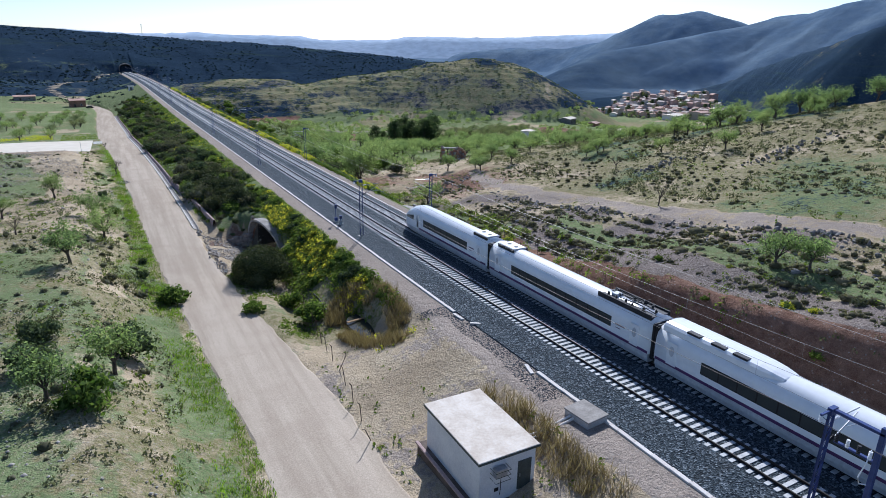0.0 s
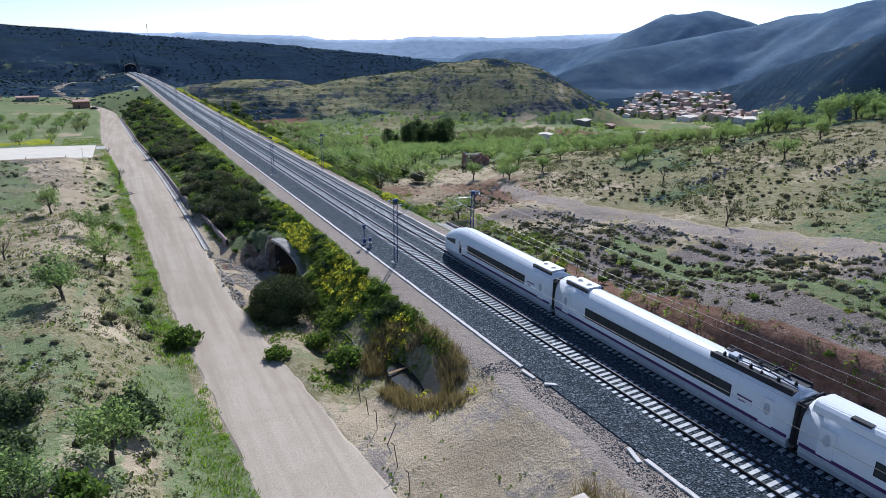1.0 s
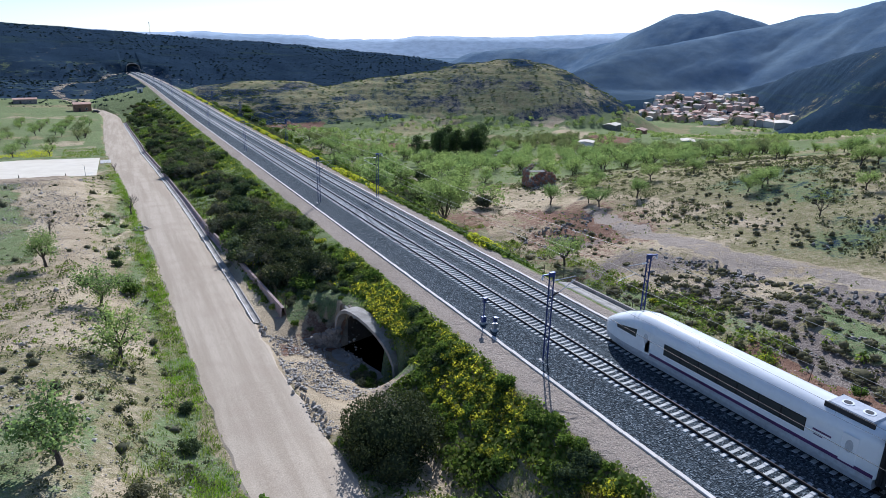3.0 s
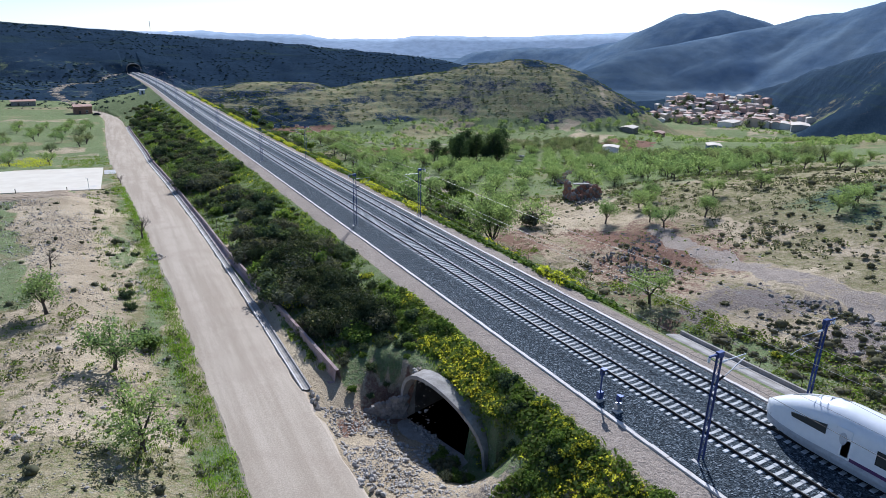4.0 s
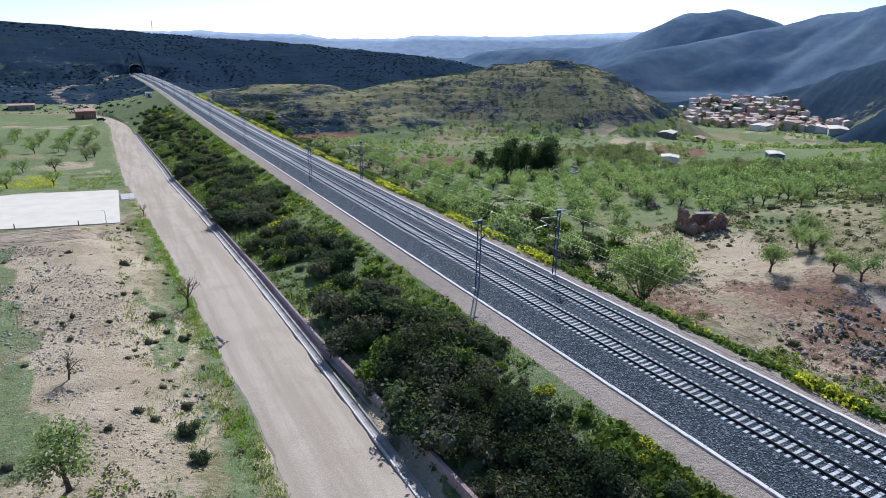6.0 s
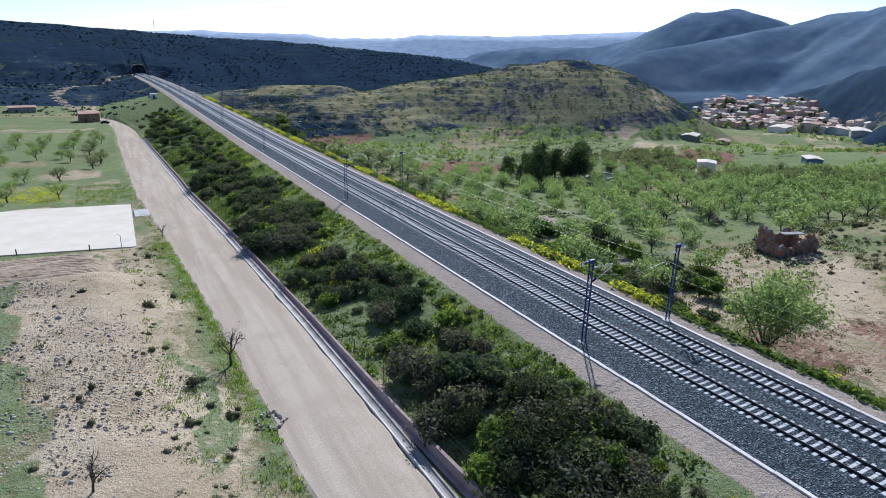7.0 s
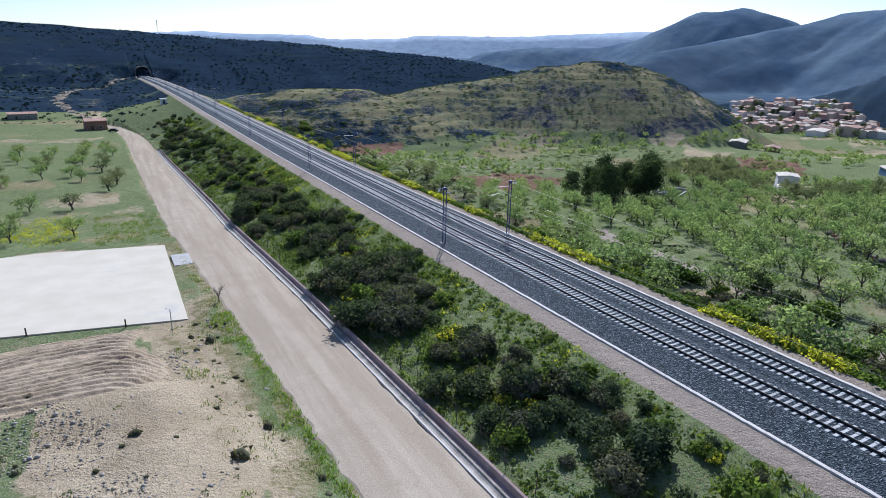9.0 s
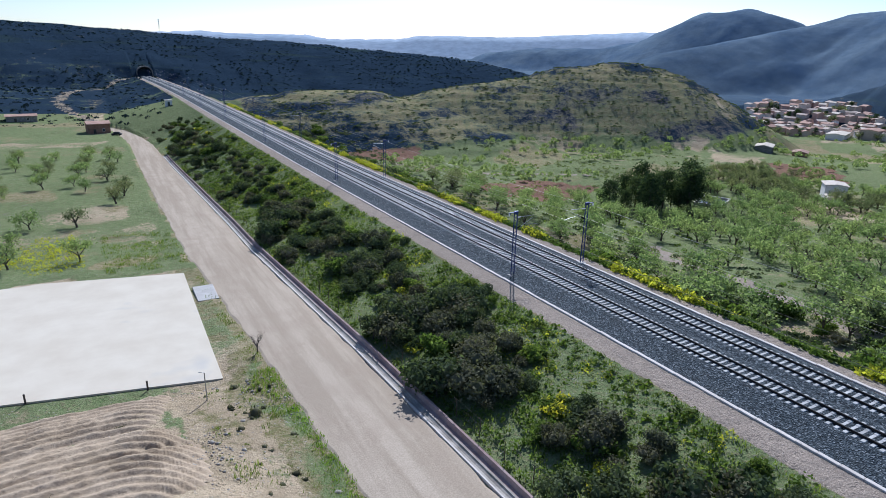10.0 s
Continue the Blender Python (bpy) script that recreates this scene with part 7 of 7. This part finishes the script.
# ---- buildings ----
def house(x, y, w, d, h, turn, wall_mat, roof_mat, label, name="house", pitch=0.32, windows=3, group="village houses", category="house"):
    """A house with a gabled roof, recessed windows and a door."""
    t = thing(name, label, category, pose(x, y, gz(x, y) - 0.3, 0, 0, turn), group)
    e, r = 0.35, h + pitch * d / 2
    bm = boxes((-w / 2, w / 2, -d / 2, d / 2, -2.5, h))
    for x0 in (-w / 2, w / 2 - 0.25):
        gable(bm, x0, x0 + 0.25, d, h, r)
    part("wall", bm, wall_mat, t)
    bm = bmesh.new()
    prof = [(-d / 2 - e, h - e * pitch), (0, r), (d / 2 + e, h - e * pitch), (d / 2 + e, h - e * pitch + 0.22), (0, r + 0.24), (-d / 2 - e, h - e * pitch + 0.22)]
    a = [bm.verts.new((-w / 2 - e, p, q)) for p, q in prof]
    b = [bm.verts.new((w / 2 + e, p, q)) for p, q in prof]
    bm.faces.new(a)
    bm.faces.new(b[::-1])
    for j in range(6):
        bm.faces.new((a[j], a[(j + 1) % 6], b[(j + 1) % 6], b[j]))
    part("roof", bm, roof_mat, t)
    for i in range(windows):
        for z in ((1.0, 3.6) if h > 4.8 else (1.0,)):
            px = -w / 2 + (i + 0.75) * w / (windows + 0.5)
            if i == 0 and z < 2:
                part("door", boxes((px - 0.5, px + 0.5, -d / 2 - 0.04, -d / 2 + 0.05, 0.0, 2.1)), M["bark"], t)
            else:
                wd = part("window", boxes((px - 0.5, px + 0.5, -d / 2 - 0.05, -d / 2 + 0.03, z, z + 1.25)), M["white_concrete"], t)
                part("pane", boxes((px - 0.4, px + 0.4, -d / 2 - 0.06, -d / 2 - 0.045, z + 0.1, z + 1.15)), M["glass"], wd)
    return t


def gable(bm, x0, x1, d, h, r):
    a = [bm.verts.new((x0, p, q)) for p, q in ((-d / 2, h), (0, r), (d / 2, h))]
    b = [bm.verts.new((x1, p, q)) for p, q in ((-d / 2, h), (0, r), (d / 2, h))]
    bm.faces.new(a)
    bm.faces.new(b[::-1])
    for j in range(3):
        bm.faces.new((a[j], a[(j + 1) % 3], b[(j + 1) % 3], b[j]))
    return bm


hr = np.random.default_rng(17)
walls = [surface("village_wall_" + n, a, b, 0.3, 4, 0.9) for n, a, b in (("cream", (0.68, 0.59, 0.51), (0.78, 0.69, 0.60)), ("white", (0.76, 0.73, 0.70), (0.84, 0.81, 0.78)), ("ochre", (0.58, 0.45, 0.35), (0.66, 0.53, 0.42)), ("brick", (0.54, 0.36, 0.30), (0.60, 0.43, 0.37)), ("grey", (0.4, 0.39, 0.37), (0.48, 0.46, 0.44)))]
words = ("cream rendered village house with a tiled roof", "white village house with a terracotta roof", "ochre village house with a tiled roof", "reddish brick village house with a tiled roof", "grey rendered village house with a low roof")
roofs = [M["tile_roof"], M["tile_roof"], surface("faded_roof_tiles", (0.46, 0.36, 0.30), (0.58, 0.48, 0.41), 0.4, 5, 0.85, relief=0.4, depth=0.08, vary=0.3), surface("brown_roof_tiles", (0.30, 0.21, 0.17), (0.40, 0.30, 0.25), 0.4, 5, 0.85, relief=0.4, depth=0.08, vary=0.3), M["roof_sheet"]]
spots = []
for _ in range(2500):
    u, v = hr.random() ** 0.9, 0.82 * hr.random() ** 1.1
    x = (1 - v) * (418 + 60 * u) + v * (508 + 48 * u) + hr.normal(0, 5)
    y = (1 - v) * (346 - 112 * u) + v * (390 - 48 * u) + hr.normal(0, 5)
    if gz(x, y) < -19 and all(math.hypot(x - a, y - b) > 6.4 for a, b in spots):
        spots.append((x, y))
    if len(spots) > 165:
        break
for x, y in spots:
    i = int(hr.integers(0, 5))
    house(x, y, hr.uniform(5.0, 8.5), hr.uniform(4.8, 6.8), hr.choice([3.0, 4.2, 5.2, 6.0]), hr.choice([0, 25, 40, 60, 90]) + hr.normal(0, 16) + 30, walls[i], hr.choice(roofs), words[i], windows=2)
for x, y, w, d, h, a, i, lab in ((476, 246, 30, 14, 5, 25, 1, "long white industrial shed at the edge of the village"), (440, 272, 24, 12, 5, 20, 1, "long white shed at the edge of the village"), (466, 226, 26, 13, 5, 35, 4, "long grey shed at the edge of the village"), (458, 258, 16, 12, 8, 10, 2, "tall ochre block at the edge of the village")):
    house(x, y, w, d, h, a, walls[i], M["roof_sheet"] if i != 2 else M["tile_roof"], lab, "shed" if "shed" in lab else "house", 0.12, 5, "village edge", "building")
house(158, 113.5, 6.5, 6.0, 5.4, 40, walls[1], M["roof_sheet"], "small white cottage among the orchard trees", "cottage", 0.12, 2, "valley cottages")
house(151.5, 109.5, 5, 4, 2.5, 40, walls[1], M["roof_sheet"], "low white lean-to beside the cottage", "outbuilding", 0.15, 2, "valley cottages", "outbuilding")
house(262, 209, 13, 8, 3.0, 30, M["stone"], M["roof_sheet"], "grey stone farm shed at the foot of the hill", "farm_shed", 0.2, 2, "farm sheds", "shed")
house(276, 198, 9, 7, 2.8, 30, M["brick_wall"], M["tile_roof"], "reddish farm shed at the foot of the hill", "farm_shed", 0.25, 2, "farm sheds", "shed")
house(222, 113, 9, 6, 2.8, 45, surface("blue_sheet", (0.07, 0.13, 0.25), (0.1, 0.18, 0.32), 0.4, 5, 0.5), M["roof_sheet"], "small blue metal shed in the orchard", "farm_shed", 0.15, 2, "farm sheds", "shed")
house(-41.5, 311, 8.5, 7.0, 4.2, 8, M["brick_wall"], M["tile_roof"], "old reddish adobe barn with a sagging tiled roof", "barn", 0.22, 2, "barns", "barn")
house(-72, 352, 12, 6, 3.0, 5, M["stone"], M["tile_roof"], "low stone barn beside the terraces", "barn", 0.2, 2, "barns", "barn")
house(-92, 358, 9, 6, 3.0, -5, M["brick_wall"], M["tile_roof"], "low reddish barn beside the terraces", "barn", 0.2, 2, "barns", "barn")
kio = thing("line_cabinet", "pale concrete technical cabinet beside the line", "cabinet", pose(-9.0, 352, gz(-9.0, 352)))
part("body", boxes((-1.6, 1.6, -1.4, 1.4, -0.5, 2.6), bevel=0.04), M["plaster"], kio)
part("roof_slab", boxes((-1.9, 1.9, -1.7, 1.7, 2.6, 2.8), bevel=0.03), M["white_concrete"], kio)
part("door", boxes((-0.5, 0.5, -1.46, -1.39, 0.0, 2.0)), M["door_green"], kio)
# parked car by the barn
pc = thing("parked_car", "small dark car parked beside the barn", "car", pose(-34.8, 300, gz(-34.8, 300) + 0.02, 0, 0, 70))
part("body", boxes((-0.85, 0.85, -2.0, 2.0, 0.3, 0.85), (-0.72, 0.72, -1.2, 1.1, 0.8, 1.4), bevel=0.12), M["train_dark"], pc)
part("windscreen", boxes((-0.66, 0.66, -1.25, -1.15, 0.9, 1.3)), M["glass"], pc)
for sx in (-0.8, 0.8):
    for sy in (-1.3, 1.3):
        part("wheel", tube(bmesh.new(), [(sx - 0.1, sy, 0.3), (sx + 0.1, sy, 0.3)], 0.3, 12), M["rubber"], pc)

# the ruin and its rubble
ruin = thing("ruined_hut", "roofless ruined hut of rough brown stone", "ruin", pose(62.6, 20.2, gz(62.6, 20.2) - 0.1, 0, 0, -20) @ Matrix.Diagonal((1.1, 1.1, 1.3, 1)))
rb = block.copy()
rb.materials[0] = M["brick_wall"]
for x0, y0, x1, y1, top in ((-2.6, -2.4, 2.6, -2.4, 3.0), (-2.6, -2.4, -2.6, 2.6, 3.2), (2.6, -2.4, 2.6, 2.6, 2.2), (-2.6, 2.6, 2.6, 2.6, 2.6)):
    n = round(math.hypot(x1 - x0, y1 - y0) / 0.55)
    for i in range(n + 1):
        q = i / n
        hh = top * (0.75 + 0.3 * math.sin(5 * q + x0))
        for j in range(int(hh / 0.42)):
            shared("stone", rb if (i + j) % 3 else block, ruin, Matrix.Translation((x0 + (x1 - x0) * q + rw.normal(0, 0.05), y0 + (y1 - y0) * q + rw.normal(0, 0.05), 0.1 + 0.42 * j)) @ pose(0, 0, 0, rw.uniform(-15, 15), rw.uniform(-15, 15), rw.uniform(0, 180)) @ Matrix.Diagonal((1.35, 1.35, 1.15, 1)))
part("roof_remnant", boxes((-2.9, 0.4, -2.8, -1.6, 3.05, 3.17), bevel=0.03), M["old_concrete"], ruin, "pale broken piece of roof")


def heap(x, y, n, w, d, seed, label):
    r = np.random.default_rng(seed)
    t = thing("rubble_heap", label, "rubble", group="rubble heaps")
    for _ in range(n):
        px, py = x + r.normal(0, w), y + r.normal(0, d)
        k2 = math.exp(-0.5 * (((px - x) / w) ** 2 + ((py - y) / d) ** 2))
        shared("stone", block, t, Matrix.Translation((px, py, gz(px, py) + 0.9 * k2 * r.random())) @ pose(0, 0, 0, r.uniform(0, 360), r.uniform(0, 360), r.uniform(0, 360)) @ Matrix.Diagonal((*r.uniform(0.3, 0.95, 3), 1)))


r_edge = np.random.default_rng(88)
brink = thing("stone_brink", "line of dark tumbled stones along the brink below the gravel track", "stones")
for i in range(260):
    y = r_edge.uniform(-108, -40)
    x = float(np.interp(y, (-140, -106, -74, -47, -24, -12), (44.5, 44.1, 42.5, 41.0, 44.0, 52.0))) - 3.4 + r_edge.normal(0, 0.7) - abs(r_edge.normal(0, 0.6))
    shared("stone", block, brink, Matrix.Translation((x, y, gz(x, y) + 0.05)) @ pose(0, 0, 0, r_edge.uniform(0, 360), r_edge.uniform(0, 360), r_edge.uniform(0, 360)) @ Matrix.Diagonal((*r_edge.uniform(0.3, 1.1, 3), 1)))
field_wall = thing("field_wall", "tumbled dry stone wall between the orchard plots", "wall")
for i in range(230):
    q = r_edge.random()
    x = float(np.interp(q, (0, 0.45, 1), (73, 87, 108))) + r_edge.normal(0, 0.55)
    y = float(np.interp(q, (0, 0.45, 1), (41, 57, 75))) + r_edge.normal(0, 0.55)
    shared("stone", block if i % 3 else rb, field_wall, Matrix.Translation((x, y, gz(x, y) + 0.35 * r_edge.random())) @ pose(0, 0, 0, r_edge.uniform(0, 360), r_edge.uniform(0, 360), r_edge.uniform(0, 360)) @ Matrix.Diagonal((*r_edge.uniform(0.45, 1.15, 3), 1)))
heap(60.5, 15.0, 80, 2.6, 1.2, 1, "heap of fallen grey stones below the ruin")
heap(36.0, -19.5, 45, 3.0, 1.2, 2, "heap of dark stones beside the gravel track")
heap(34.0, -25.0, 28, 1.8, 1.0, 3, "heap of dark stones beside the gravel track")
heap(66.0, -56.0, 60, 5.0, 1.0, 4, "tumbled stone wall on the dry hillside")
heap(80.0, -72.0, 80, 7.0, 1.2, 5, "tumbled stone wall on the dry hillside")
# water tank in the valley
tk = thing("irrigation_tank", "low concrete irrigation tank filled with water", "tank", pose(123, 129.5, gz(123, 129.5), 0, 0, 25))
part("rim", boxes((-6, 6, -4, -3.7, -0.5, 0.8), (-6, 6, 3.7, 4, -0.5, 0.8), (-6, -5.7, -3.7, 3.7, -0.5, 0.8), (5.7, 6, -3.7, 3.7, -0.5, 0.8)), M["white_concrete"], tk)
part("water_surface", boxes((-5.7, 5.7, -3.7, 3.7, -0.2, 0.45)), M["water"], tk)

# ---- the tunnel ----
TY = 651.0
TX = float(track_x(TY)) + 6.8
portal = thing("tunnel_portal", "dark arched tunnel mouth in a concrete portal", "tunnel", pose(TX, TY, float(track_z(TY)) - 0.2))
inner, outer = arch_pts(6.2, 8.6, 3.0), arch_pts(6.9, 9.4, 3.2)
bm = bmesh.new()
rings = []
for y in (-3.0, 3.0):
    rings.append(([bm.verts.new((x, y, z)) for x, z in inner], [bm.verts.new((x, y, z)) for x, z in outer]))
for j in range(len(inner) - 1):
    for k2 in (0, 1):
        i_, o_ = rings[k2]
        bm.faces.new((i_[j], i_[j + 1], o_[j + 1], o_[j]))
    bm.faces.new((rings[0][0][j], rings[0][0][j + 1], rings[1][0][j + 1], rings[1][0][j]))
    bm.faces.new((rings[0][1][j], rings[0][1][j + 1], rings[1][1][j + 1], rings[1][1][j]))
part("portal_ring", bm, M["stone"], portal)
# Shallow recess capped in black, painting in the tunnel's unlit depth.
bm = bmesh.new()
r0 = [bm.verts.new((x, 2.9, z)) for x, z in inner]
r1 = [bm.verts.new((x, 3.4, z)) for x, z in inner]
for j in range(len(inner) - 1):
    bm.faces.new((r0[j], r0[j + 1], r1[j + 1], r1[j]))
bm.faces.new(r1)
part("bore", bm, M["rubber"], portal, "black cap painted in for the unlit tunnel depth")

# ---- the distance ----
def skyline(name, label, rows, depth, material, seed):
    """A far range of flat-topped hills."""
    r = np.random.default_rng(seed)
    verts, faces = [], []
    n = 120
    px = np.array([p[0] for p in rows])
    for i in range(n + 1):
        q = px[0] + (px[-1] - px[0]) * i / n
        y = np.interp(q, px, [p[1] for p in rows])
        z = np.interp(q, px, [p[2] for p in rows]) + r.normal(0, 1.5)
        for a, b in ((0, -60), (0.35, -15), (0.7, 0.55 * z), (1.0, z), (1.25, -60)):
            verts.append((q * (1 + depth * (a - 1)), y * (1 + depth * (a - 1)), b))
    for i in range(n):
        for j in range(4):
            k2 = i * 5 + j
            faces.append((k2, k2 + 5, k2 + 6, k2 + 1))
    return tagged(new(name, mesh_from(name, verts, faces, material, True)), label, "hills", "", "structure")


skyline("backdrop", "table mountains on the horizon, tinted blue for haze", [(-900, 4000, 60), (-190, 4128, 72), (59, 4130, 60), (235, 4123, 56), (545, 4092, 72), (704, 4066, 60), (1133, 3967, 64), (1266, 3926, 42), (1669, 3772, 50), (1801, 3711, 74), (2305, 3422, 77), (2593, 3211, 97), (2901, 2939, 118), (3300, 2500, 110)], 0.12, M["haze"], 3)
ant = thing("radio_mast", "thin radio mast on the dark ridge", "mast", pose(32, 835, gz(32, 835) - 0.5))
bm = bmesh.new()
for a in (0, 2.09, 4.19):
    tube(bm, [(0.9 * math.cos(a), 0.9 * math.sin(a), 0), (0.25 * math.cos(a), 0.25 * math.sin(a), 17)], 0.12, 4)
part("lattice", bm, M["galvanised"], ant)
for z in (12, 14.5, 16.5):
    part("antenna", boxes((-0.6, 0.6, -0.3, 0.3, z, z + 0.9), bevel=0.05), M["insulator"], ant)
